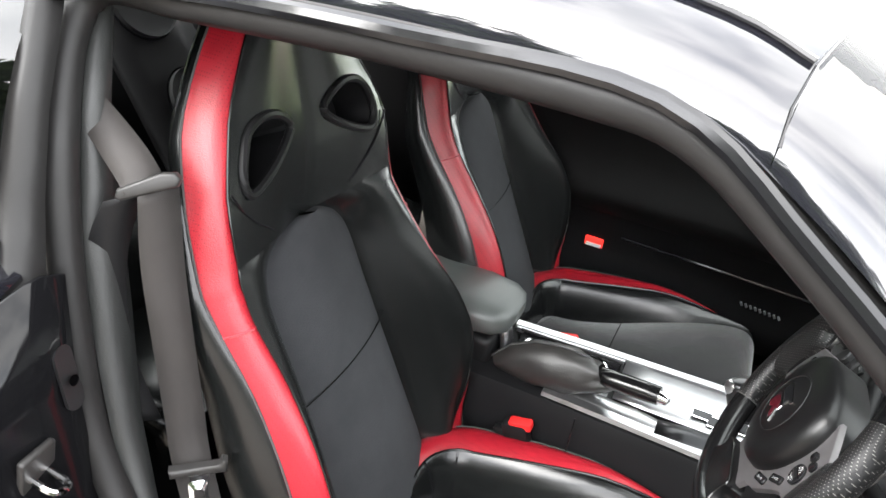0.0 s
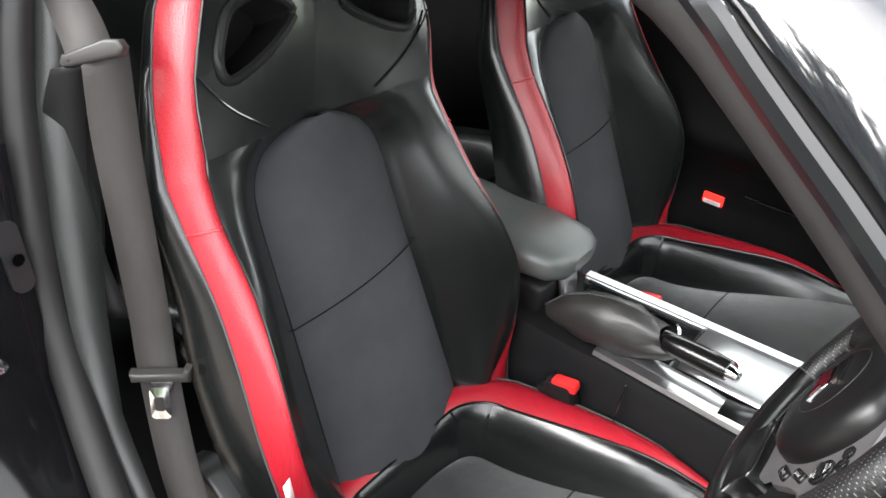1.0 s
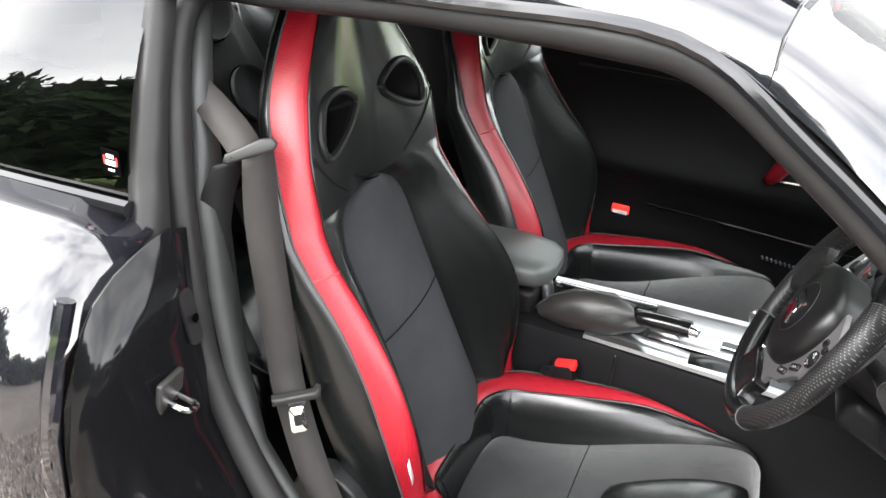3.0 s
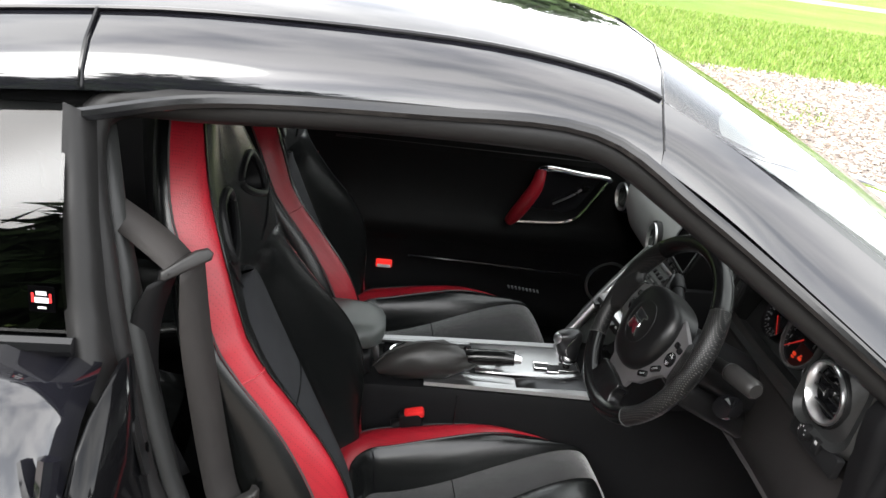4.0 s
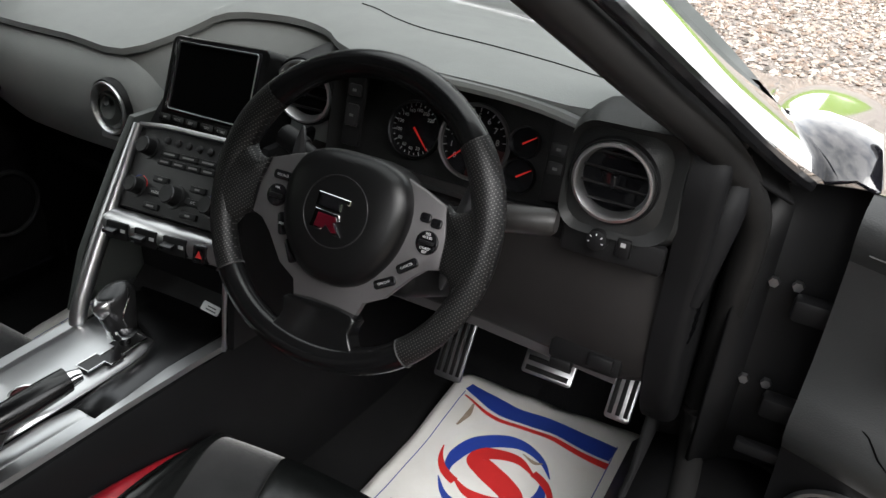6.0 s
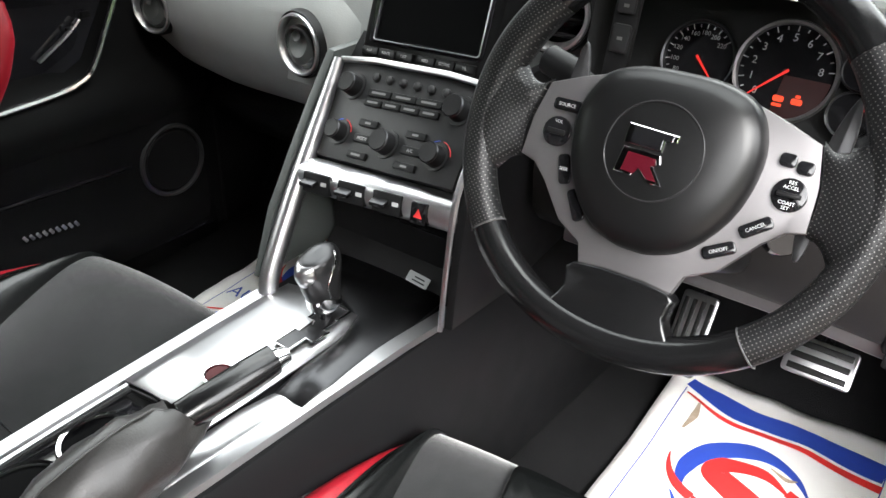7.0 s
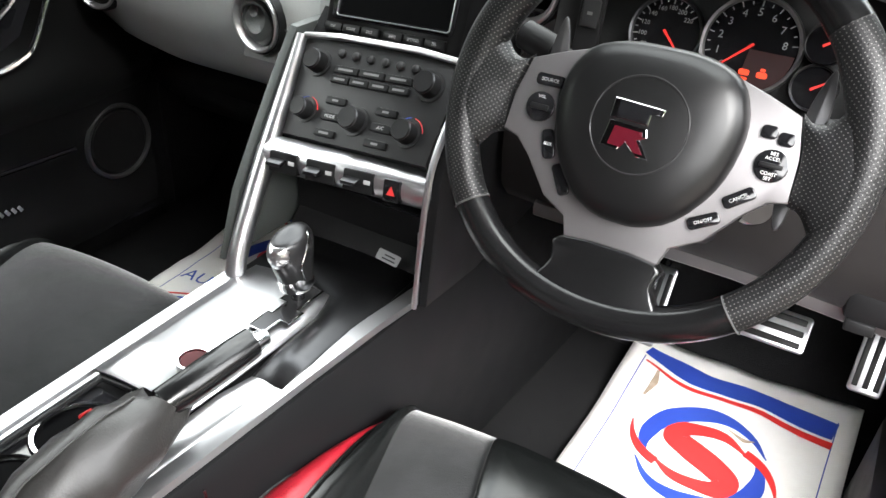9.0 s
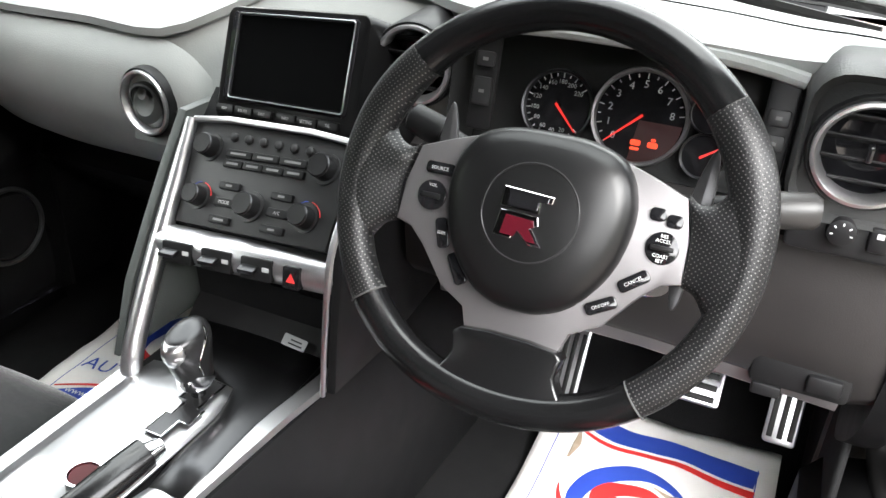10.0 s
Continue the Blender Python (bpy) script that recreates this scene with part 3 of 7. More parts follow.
for y, zt, xt in ((-0.80, 0.86, 0.72), (-0.9, 0.885, 0.735), (-1.2, 0.885, 0.75), (-1.6, 0.885, 0.73), (-2.1, 0.87, 0.68), (-2.5, 0.86, 0.62)):
    grow = 0 if y > -0.85 else 0.02
    flank_rows.append([Vector((xt, y, zt)), Vector((xt + 0.075, y, zt - 0.03)), Vector((0.885 + grow, y, zt - 0.1)), Vector((0.915 + grow, y, 0.66)), Vector((0.925 + grow, y, 0.5)), Vector((0.90 + grow, y, 0.32)), Vector((0.86, y, 0.2))])
both("rear_flank", flank_rows, loft, PAINT, "glossy black rear flank", sharp=60, solid=0.01)
tail = [[Vector((CX + s * x, y, z)) for s, x in ((-1, 0.62), (-0.5, 0.62), (0.5, 0.62), (1, 0.62))] for y, z in ((-2.1, 0.945), (-2.45, 0.93), (-2.52, 0.8), (-2.48, 0.3))]
part("tail_panel", loft(tail), PAINT, car)
# door jamb behind the driver's opening
jamb = [[Vector((0.69, -0.775, 0.86)), Vector((0.74, -0.775, 0.87)), Vector((0.84, -0.79, 0.82)), Vector((0.90, -0.80, 0.70))],
        [Vector((0.70, -0.765, 0.72)), Vector((0.76, -0.765, 0.72)), Vector((0.85, -0.775, 0.70)), Vector((0.912, -0.80, 0.62))],
        [Vector((0.708, -0.74, 0.58)), Vector((0.77, -0.735, 0.58)), Vector((0.87, -0.745, 0.56)), Vector((0.922, -0.79, 0.53))],
        [Vector((0.725, -0.65, 0.44)), Vector((0.79, -0.64, 0.44)), Vector((0.88, -0.66, 0.43)), Vector((0.918, -0.72, 0.42))],
        [Vector((0.735, -0.54, 0.372)), Vector((0.80, -0.52, 0.372)), Vector((0.88, -0.52, 0.37)), Vector((0.915, -0.6, 0.35))]]
both("door_jamb", [spline(r, 3) for r in jamb], loft, JAMB, "glossy black painted door jamb", sharp=60, solid=0.006)
jamb_edge = [(0.86, -0.81, 0.83), (0.905, -0.815, 0.70), (0.925, -0.81, 0.55), (0.925, -0.74, 0.42), (0.915, -0.62, 0.345), (0.9, -0.5, 0.28)]
both("flank_edge", spline(jamb_edge, 4), lambda p: tube(p, 0.012, 8), PAINT)
inner_b = []
for xo, yo, z, w in ((0.545, -0.85, 1.12, 0.03), (0.60, -0.825, 1.0, 0.05), (0.64, -0.80, 0.88, 0.085), (0.66, -0.775, 0.76, 0.085), (0.678, -0.74, 0.64, 0.06), (0.695, -0.69, 0.52, 0.04), (0.708, -0.6, 0.42, 0.03), (0.715, -0.48, 0.35, 0.03)):
    inner_b.append([Vector((xo, yo, z)), Vector((xo - 0.25 * w, yo + 0.014, z)), Vector((xo - 0.6 * w, yo + 0.01, z)), Vector((xo - 0.9 * w, yo - 0.02, z)), Vector((xo - w, yo - 0.08, z)), Vector((xo - w + 0.01, yo - 0.18, z))])
both("inner_pillar_trim", inner_b, loft, SOFT, "dark grey fabric-finish pillar trim", sharp=60, solid=0.008)
# sill
sill = [[Vector((x, y, z)) for x, z in ((0.668, 0.14), (0.672, 0.22), (0.675, 0.31), (0.70, 0.345), (0.75, 0.358), (0.84, 0.362), (0.895, 0.345), (0.915, 0.30), (0.905, 0.16))] for y in (-0.62, -0.4, -0.1, 0.2, 0.42)]
both("door_sill", sill, loft, PLASTIC, "black plastic door sill", sharp=50, solid=0.006)
scuff = [[Vector((x, y, z)) for x, z in ((0.803, 0.364), (0.822, 0.366), (0.852, 0.3655), (0.876, 0.36))] for y in (-0.52, -0.3, 0.0, 0.3)]
part("sill_plate", loft(scuff), GUIDE, car, "matt dark grey door sill plate", solid=0.003)
part("sill_badge", box((0.016, 0.075, 0.002), Matrix.Translation((0.815, -0.32, 0.3685)), 0.0008), SATIN, car, "small silver sill badge")

sticker = part("window_sticker", box((0.001, 0.03, 0.034), Matrix.Translation((0.706, -0.87, 0.935)), 0), SCREEN, car, "small dark sticker with white and red print")
for dy, dz, wy, wz, ink in ((0, 0.008, 0.012, 0.005, WHITE_INK), (0, -0.001, 0.016, 0.007, WHITE_INK), (-0.010, 0.002, 0.003, 0.012, RED_INK), (0.010, 0.002, 0.003, 0.012, RED_INK), (0, -0.011, 0.01, 0.003, WHITE_INK)):
    part("sticker_print", box((0.0006, wy, wz), Matrix.Translation((0.707, -0.87 + dy, 0.935 + dz)), 0), ink, sticker)

# front: cowl, bonnet and wings
def bonnet_row(y, z0, crown, w, arch):
    r = []
    for i in range(17):
        s = i / 8 - 1
        bulge = 0.018 * math.exp(-((abs(s) - 0.62) / 0.16) ** 2)
        r.append(Vector((CX + s * w, y + arch * (1 - s * s), z0 + crown * (1 - s * s) + bulge)))
    return r


bonnet_table = [(0.604, 0.832, 0.022, 0.755, 0.27), (0.62, 0.842, 0.022, 0.755, 0.266), (0.8, 0.822, 0.026, 0.745, 0.2), (1.1, 0.775, 0.03, 0.72, 0.08), (1.45, 0.692, 0.035, 0.68, 0.02), (1.85, 0.60, 0.04, 0.62, 0.0), (2.05, 0.53, 0.04, 0.58, 0.0)]
part("bonnet", loft([bonnet_row(*r) for r in smoothed(bonnet_table, 3)]), PAINT, car, "glossy black bonnet reflecting the sky", sharp=60, solid=0.006)
wing = []
for y, xi, zi, xo, zo in ((0.36, 0.826, 0.838, 0.905, 0.76), (0.5, 0.762, 0.868, 0.91, 0.77), (0.62, 0.724, 0.842, 0.912, 0.775), (0.8, 0.714, 0.824, 0.915, 0.775), (1.1, 0.689, 0.778, 0.925, 0.765), (1.45, 0.649, 0.695, 0.92, 0.70), (1.85, 0.589, 0.602, 0.87, 0.60), (2.1, 0.55, 0.52, 0.78, 0.5)):
    wing.append([Vector((xi, y, zi)), Vector((xi + (xo - xi) * 0.4, y, zi + 0.012)), Vector((xi + (xo - xi) * 0.75, y, zi + 0.002)), Vector((xo, y, zo - 0.02)), Vector((xo + 0.012, y, 0.55)), Vector((xo - 0.01, y, 0.25))])
both("front_wing", wing, loft, PAINT, "glossy black front wing", sharp=60, solid=0.006)
nose = [[Vector((CX + s * w, y, z)) for s in (-1, -0.5, 0, 0.5, 1)] for y, z, w in ((2.045, 0.532, 0.58), (2.2, 0.47, 0.58), (2.22, 0.3, 0.58))]
part("nose_panel", loft(nose), PAINT, car)
cowl_rows = [[Vector((CX + s * 0.79, 0.47 + 0.24 * (1 - s * s) + dy, z)) for s in [i / 6 - 1 for i in range(13)]] for dy, z in ((0.062, 0.868), (0.08, 0.845), (0.115, 0.81), (0.19, 0.80))]
part("cowl_panel", loft(cowl_rows), PLASTIC, car, "black plastic wiper cowl", solid=0.004)
# front door post: hinge face and inner kick panel
post_rows = [[Vector((0.765, 0.345, z)), Vector((0.80, 0.40, z)), Vector((0.86, 0.42, z)), Vector((0.905, 0.43, z))] for z in (0.82, 0.65, 0.5, 0.36)]
both("hinge_post", post_rows, loft, PLASTIC, "black hinge post", solid=0.006)
both("inner_post", [[Vector((x, 0.462, z)) for x in (0.69, 0.76, 0.84, 0.9)] for z in (0.8, 0.55, 0.3, 0.16)], loft, PLASTIC, "black inner door post", solid=0.006)

# cabin floor, tunnel sides, bulkheads
part("cabin_floor", loft([[Vector((CX + x, y, z)) for x in (-0.74, -0.4, -0.12, 0.12, 0.4, 0.74)] for y, z in ((-1.9, 0.3), (-0.95, 0.22), (-0.6, 0.16), (0.25, 0.155), (0.56, 0.165), (0.65, 0.25), (0.71, 0.42), (0.74, 0.7), (0.75, 0.78))]), CARPET, car, "black carpet", solid=0.01)
kick = [[Vector((0.70, y, z)), Vector((0.70, y, 0.16))] for y, z in ((-0.6, 0.34), (0.0, 0.34), (0.3, 0.36), (0.42, 0.7), (0.74, 0.78))]
both("kick_panel", kick, loft, CARPET, solid=0.01)
rear_in = [[Vector((0.60, y, z)) for z in (1.0, 0.85, 0.6, 0.3)] for y in (-0.88, -1.2, -1.6, -2.0)]
both("rear_side_trim", rear_in, loft, PLASTIC, "black plastic rear side trim", solid=0.012)
part("rear_bulkhead", loft([[Vector((CX + x, y, z)) for x in (-0.6, 0, 0.6)] for y, z in ((-1.45, 0.35), (-1.6, 0.85), (-1.75, 0.88), (-2.15, 0.9))]), CARPET, car, solid=0.01)
# ---- front seats ----
RECLINE = 24.7


def back_table():
    """Rows up the backrest: z, insert half-width, then half-width and forward set of the inner seam, outer seam and rear edge."""
    return smoothed([
        (0.315, 0.134, 0.160, 0.020, 0.228, 0.030, 0.242, -0.045),
        (0.36, 0.136, 0.196, 0.040, 0.246, 0.032, 0.258, -0.045),
        (0.42, 0.134, 0.224, 0.076, 0.255, 0.044, 0.264, -0.045),
        (0.50, 0.130, 0.239, 0.102, 0.260, 0.055, 0.268, -0.042),
        (0.58, 0.126, 0.230, 0.100, 0.254, 0.056, 0.262, -0.040),
        (0.66, 0.123, 0.213, 0.078, 0.245, 0.045, 0.248, -0.038),
        (0.737, 0.118, 0.209, 0.056, 0.240, 0.024, 0.243, -0.038),
        (0.775, 0.098, 0.204, 0.048, 0.238, 0.014, 0.241, -0.041),
        (0.795, 0.065, 0.2025, 0.0445, 0.237, 0.009, 0.240, -0.043),
        (0.808, 0.028, 0.202, 0.042, 0.2368, 0.005, 0.2392, -0.0445),
        (0.815, 0.0, 0.202, 0.0405, 0.2365, 0.003, 0.2388, -0.045),
        (0.90, 0.0, 0.203, 0.022, 0.232, -0.022, 0.226, -0.055),
        (0.98, 0.0, 0.168, 0.010, 0.200, -0.042, 0.192, -0.072),
        (1.06, 0.0, 0.110, 0.004, 0.142, -0.046, 0.132, -0.075),
        (1.105, 0.0, 0.074, -0.002, 0.104, -0.046, 0.093, -0.075),
        (1.128, 0.0, 0.052, -0.016, 0.076, -0.052, 0.066, -0.075)], 3)


def back_point(u, f, z):
    r = radians(RECLINE)
    k = max(0.0, z - 0.78)
    bend = 0.34 * k * k / (k + 0.05) + 0.016 * math.exp(-((z - 0.89) / 0.11) ** 2)
    lean = 0.026 * min(1.0, max(0.0, (z - 0.79) / 0.15))
    return Vector((BACK_X - lean + u, -0.4855 - 0.46 * (z - 0.315) + bend + f * math.cos(r), z + f * math.sin(r)))


def cushion_table():
    """Rows along the cushion: y, middle height, insert half-width, then half-width and height of the inner seam, outer seam and lower edge."""
    return smoothed([
        (-0.515, 0.285, 0.120, 0.142, 0.350, 0.220, 0.348, 0.232, 0.26),
        (-0.46, 0.275, 0.128, 0.157, 0.355, 0.229, 0.356, 0.240, 0.26),
        (-0.38, 0.278, 0.133, 0.170, 0.366, 0.236, 0.366, 0.246, 0.26),
        (-0.28, 0.305, 0.140, 0.182, 0.384, 0.241, 0.378, 0.250, 0.26),
        (-0.18, 0.340, 0.154, 0.194, 0.396, 0.242, 0.380, 0.250, 0.255),
        (-0.08, 0.367, 0.174, 0.205, 0.382, 0.238, 0.356, 0.246, 0.25),
        (-0.01, 0.374, 0.190, 0.209, 0.360, 0.229, 0.326, 0.236, 0.24),
        (0.03, 0.362, 0.192, 0.202, 0.338, 0.212, 0.305, 0.218, 0.23),
        (0.048, 0.325, 0.184, 0.190, 0.308, 0.198, 0.28, 0.203, 0.22),
        (0.042, 0.265, 0.172, 0.178, 0.262, 0.186, 0.245, 0.192, 0.20)], 3)


def cushion_height(u, y):
    t = cushion_table()
    for a, b in zip(t, t[1:]):
        if a[0] <= y <= b[0]:
            k = (y - a[0]) / (b[0] - a[0])
            zc, ua = a[1] + (b[1] - a[1]) * k, a[2] + (b[2] - a[2]) * k
            return zc + 0.018 * (1 - min(1, (u / ua) ** 2)) - 0.006
    return t[-1][1]


def driver_seat():
    seat = thing("bucket_seat", (SEAT_X, -0.25, 0.17), "black leather and suede bucket seat with red side strips", "seat", "front seats")
    T = back_table()
    ins, cover = [], []
    strips = {1: [], -1: []}
    sides = {1: [], -1: []}
    shell = []
    for z, ua, ub, fb, uc, fc, ud, fd in T:
        if ua > 0.001:
            ins.append([back_point(ua * s, 0.024 * (1 - s * s) - 0.005 * (abs(s) > 0.99), z) for s in [k / 6 - 1 for k in range(13)]])
        row = []
        for k in range(9):
            q = k / 8
            row.append((ua + (ub - ua) * q, (fb + 0.002) * q ** 1.5 + 0.022 * math.sin(math.pi * q) ** (2 - min(1, ua / 0.06)) * min(1, (ub - ua) / 0.05) * (0.35 + 0.65 * min(1, ua / 0.11)) - 0.004 * (q == 0 and ua > 0.01) - 0.004 * (q == 1)))
        cover.append([back_point(-u, f, z) for u, f in reversed(row)] + [back_point(u, f, z) for u, f in row])
        for s in (1, -1):
            strips[s].append([back_point(s * (ub + (uc - ub) * q), fb + (fc - fb) * q + 0.008 * math.sin(math.pi * q) - 0.004 * (q in (0, 1)), z) for q in (0, 0.25, 0.5, 0.75, 1)])
            sides[s].append([back_point(s * (uc + (ud - uc) * q ** 0.6 + 0.01 * math.sin(math.pi * q)), fc - 0.004 * (q == 0) + (fd - fc) * q, z) for q in (0, 0.12, 0.35, 0.6, 0.85, 1)])
        shell.append([back_point(ud * s, fd - 0.035 * (1 - s ** 4), z) for s in [k / 4 - 1 for k in range(9)]])
    part("back_insert", loft(ins), SUEDE_PERF, seat, "dark grey perforated suede back insert", sharp=60)
    # back cover with two harness openings
    bm = loft(cover)
    bmesh.ops.remove_doubles(bm, verts=bm.verts, dist=0.0004)
    openings = {1: [(0.042, 0.940), (0.058, 0.962), (0.10, 0.974), (0.145, 0.962), (0.170, 0.922), (0.168, 0.893), (0.148, 0.886), (0.09, 0.908)]}
    openings[-1] = [(-u, z) for u, z in openings[1]]

    def cover_set(u, z):
        for a, b in zip(T, T[1:]):
            if a[0] <= z <= b[0]:
                k = (z - a[0]) / (b[0] - a[0])
                ub, fb = a[2] + (b[2] - a[2]) * k, a[3] + (b[3] - a[3]) * k
                q = min(1, abs(u) / ub)
                return (fb + 0.002) * q ** 1.5 + 0.0077 * math.sin(math.pi * q) ** 2
        return 0

    def inside(p, poly):
        r = False
        for (x1, y1), (x2, y2) in zip(poly, poly[1:] + poly[:1]):
            if (y1 > p[1]) != (y2 > p[1]) and p[0] < (x2 - x1) * (p[1] - y1) / (y2 - y1) + x1:
                r = not r
        return r

    near = [e for e in bm.edges if all(0.86 < v.co.z < 1.0 for v in e.verts)]
    bmesh.ops.subdivide_edges(bm, edges=near, cuts=3, use_grid_fill=True)
    rounds = {}
    for s, poly in openings.items():
        rounds[s] = [(p.x, p.y) for p in spline([(u, z, 0) for u, z in poly], 4, True)]
    gone = []
    for f in bm.faces:
        c = f.calc_center_median()
        z = c.z
        for i in range(4):
            z = c.z - cover_set(c.x - BACK_X + 0.024, z) * math.sin(radians(RECLINE))
        if any(inside((c.x - BACK_X + 0.024, z), o) for o in rounds.values()):
            gone.append(f)
    bmesh.ops.delete(bm, geom=gone, context="FACES")
    part("back_cover", bm, LEATHER, seat, "black leather bolsters and headrest", sharp=60)
    for s, poly in rounds.items():
        ring = [back_point(u, cover_set(u, z) + 0.001, z) for u, z in poly]
        mid = sum(ring, Vector()) / len(ring)
        part("harness_bezel", tube([p.lerp(mid, 0.04) for p in ring], 0.0065, 8, True), PLASTIC, seat, "glossy black harness opening surround")
        well = [ring, [p.lerp(mid, 0.12) + Vector((0, -0.03, -0.012)) for p in ring], [p.lerp(mid, 0.2) + Vector((0, -0.06, -0.026)) for p in ring], [p.lerp(mid, 0.95) + Vector((0, -0.06, -0.026)) for p in ring]]
        part("harness_opening", loft(well, True), PLASTIC, seat, "dark harness opening")
    for s in (1, -1):
        seam = spline([(0.2, 0.902, 0), (0.178, 0.874, 0), (0.15, 0.850, 0), (0.118, 0.830, 0), (0.098, 0.819, 0)], 4)
        part("headrest_seam", tube([back_point(s * q.x, cover_set(q.x, q.y) + 0.0012, q.y) for q in seam], 0.0017, 6), GLOSS, seat)
    for s in (1, -1):
        part("side_strip", loft(strips[s]), RED_PERF, seat, "red leather side strip", sharp=60)
        part("side_panel", loft(sides[s]), LEATHER, seat, sharp=60)
        for name, col, off in (("inner_piping", 0, 0.0), ("outer_piping", -1, 0.0)):
            part(name, tube([r[col] + Vector((0, 0.002, 0.001)) for r in strips[s]], 0.0016, 6), STITCH if col == -1 else LEATHER, seat)
        k = min(range(len(strips[s])), key=lambda i: abs(T[i][0] - 0.742))
        part("strip_seam", tube([p + Vector((0, 0.001, 0)) for p in strips[s][k]], 0.0016, 6), RED, seat)
    part("back_shell", loft(shell), PLASTIC, seat, "black plastic seat back", sharp=60)
    part("insert_seam", tube([back_point(0.145 * q, 0.0245 * (1 - q * q) + 0.0005, 0.585 - 0.012 * q) for q in [k / 6 - 1 for k in range(13)]], 0.0011, 6), LEATHER, seat)
    # cushion: suede insert, then bolster, strip and side swept round its two flanks and rear
    C = cushion_table()
    edge = next(r for r in C if r[0] >= -0.42)
    rear = []
    for k in range(7):
        a = radians(90 - 90 * k / 7)
        ux = edge[3] - 0.07 + (edge[2] - edge[3] + 0.07) * math.cos(a)
        rear.append([Vector((SEAT_X + ux * s, edge[0] - 0.04 * math.sin(a), edge[1] + 0.018 * (1 - s * s) - 0.006)) for s in [k / 7 - 1 for k in range(15)]])
    part("cushion_insert", loft(rear + [[Vector((SEAT_X + ua * s, y, zc + 0.018 * (1 - s * s) - 0.006)) for s in [k / 7 - 1 for k in range(15)]] for y, zc, ua, *rest in C if y >= -0.42]), SUEDE, seat, "dark grey suede cushion", sharp=60)
    flank = [r for r in reversed(C) if r[0] >= -0.41]
    path = []
    for y, zc, ua, ub, zb, uc, zcc, ud, zd in flank:
        path.append([(ua, y, zc - 0.006), (ub, y, zb), (uc, y, zcc), (ud, y, zd)])
    (ua, _, za), (ub, _, zb), (uc, _, zc2), (ud, _, zd) = path[-1]
    for k in range(1, 9):
        a = radians(90 * k / 8)
        cx, cy = ub - 0.07, -0.41
        e = k / 8
        path.append([(cx + (ua - cx) * math.cos(a), cy - 0.035 * math.sin(a), za), (cx + 0.07 * math.cos(a), cy - 0.07 * math.sin(a), zb - 0.012 * e), (cx + (uc - cx) * math.cos(a), cy - 0.118 * math.sin(a), zc2 - 0.022 * e), (cx + (ud - cx) * math.cos(a), cy - 0.135 * math.sin(a), zd)])
    last = path[-1]
    path.append([(0.0, q[1], q[2]) for q in last])
    path += [[(-x, y, z) for x, y, z in q] for q in reversed(path[:-1])]
    path = [[Vector((SEAT_X + x, y, z)) for x, y, z in q] for q in path]

    def swell(a, b, q, lift):
        return a.lerp(b, q) + Vector((0, 0, lift * math.sin(math.pi * q)))

    part("cushion_bolster", loft([[swell(r[0], r[1], q, 0.014) - Vector((0, 0, 0.003 * (q == 1))) for q in (0, 0.2, 0.4, 0.6, 0.8, 1)] for r in path]), LEATHER, seat, "black leather cushion bolster", sharp=60)
    part("cushion_strip", loft([[swell(r[1], r[2], q, 0.009) - Vector((0, 0, 0.003 * (q in (0, 1)))) for q in (0, 0.25, 0.5, 0.75, 1)] for r in path]), RED_PERF, seat, "red leather cushion strip", sharp=60)
    part("cushion_side", loft([[r[2].lerp(r[3], q) + Vector(((r[3].x - r[2].x) * 0.25 * math.sin(math.pi * q), 0, 0)) - Vector((0, 0, 0.003 * (q == 0))) for q in (0, 0.2, 0.45, 0.75, 1)] for r in path]), LEATHER, seat, sharp=60)
    part("cushion_piping", tube([r[1] + Vector((0, 0, 0.0)) for r in path], 0.0022, 6), LEATHER, seat)
    part("cushion_edge", tube([r[2] - Vector((0, 0, 0.001)) for r in path], 0.0015, 6), STITCH, seat)
    for k in (len(flank) + 1, len(flank) + 6, len(path) - len(flank) - 2, len(path) - len(flank) - 7):
        part("bolster_seam", tube([swell(path[k][0], path[k][1], q, 0.0145) for q in (0, 0.2, 0.4, 0.6, 0.8, 1)], 0.0018, 6), GLOSS, seat)
    # thigh pad
    outline = spline([(0.03, -0.212, 0), (0.06, -0.205, 0), (0.073, -0.18, 0), (0.084, -0.08, 0), (0.09, 0.0, 0), (0.086, 0.024, 0), (0.0, 0.026, 0), (-0.07, 0.024, 0), (-0.076, 0.0, 0), (-0.056, -0.08, 0), (-0.026, -0.17, 0), (-0.008, -0.203, 0)], 4, True)
    centre = Vector((0.01, -0.06, 0))
    rows = []
    for k, lift in ((0.0, 0.012), (0.35, 0.012), (0.65, 0.0115), (0.88, 0.0105), (0.96, 0.007), (1.0, -0.003)):
        r = []
        for p in outline:
            q = centre.lerp(p, max(k, 0.02))
            r.append(Vector((SEAT_X + q.x, q.y, cushion_height(q.x, q.y) + lift)))
        rows.append(r)
    part("thigh_pad", loft(rows, True), LEATHER, seat, "black leather thigh pad", sharp=60)
    part("cushion_seam", tube([Vector((SEAT_X + 0.15 * q, -0.262, cushion_height(0.15 * q, -0.262) + 0.0008)) for q in [k / 6 - 1 for k in range(13)]], 0.0011, 6), LEATHER, seat)
    # base, side cover with its switch and knob
    part("seat_base", box((0.42, 0.5, 0.08), Matrix.Translation((SEAT_X, -0.24, 0.205)), 0.02, 3), PLASTIC, seat)
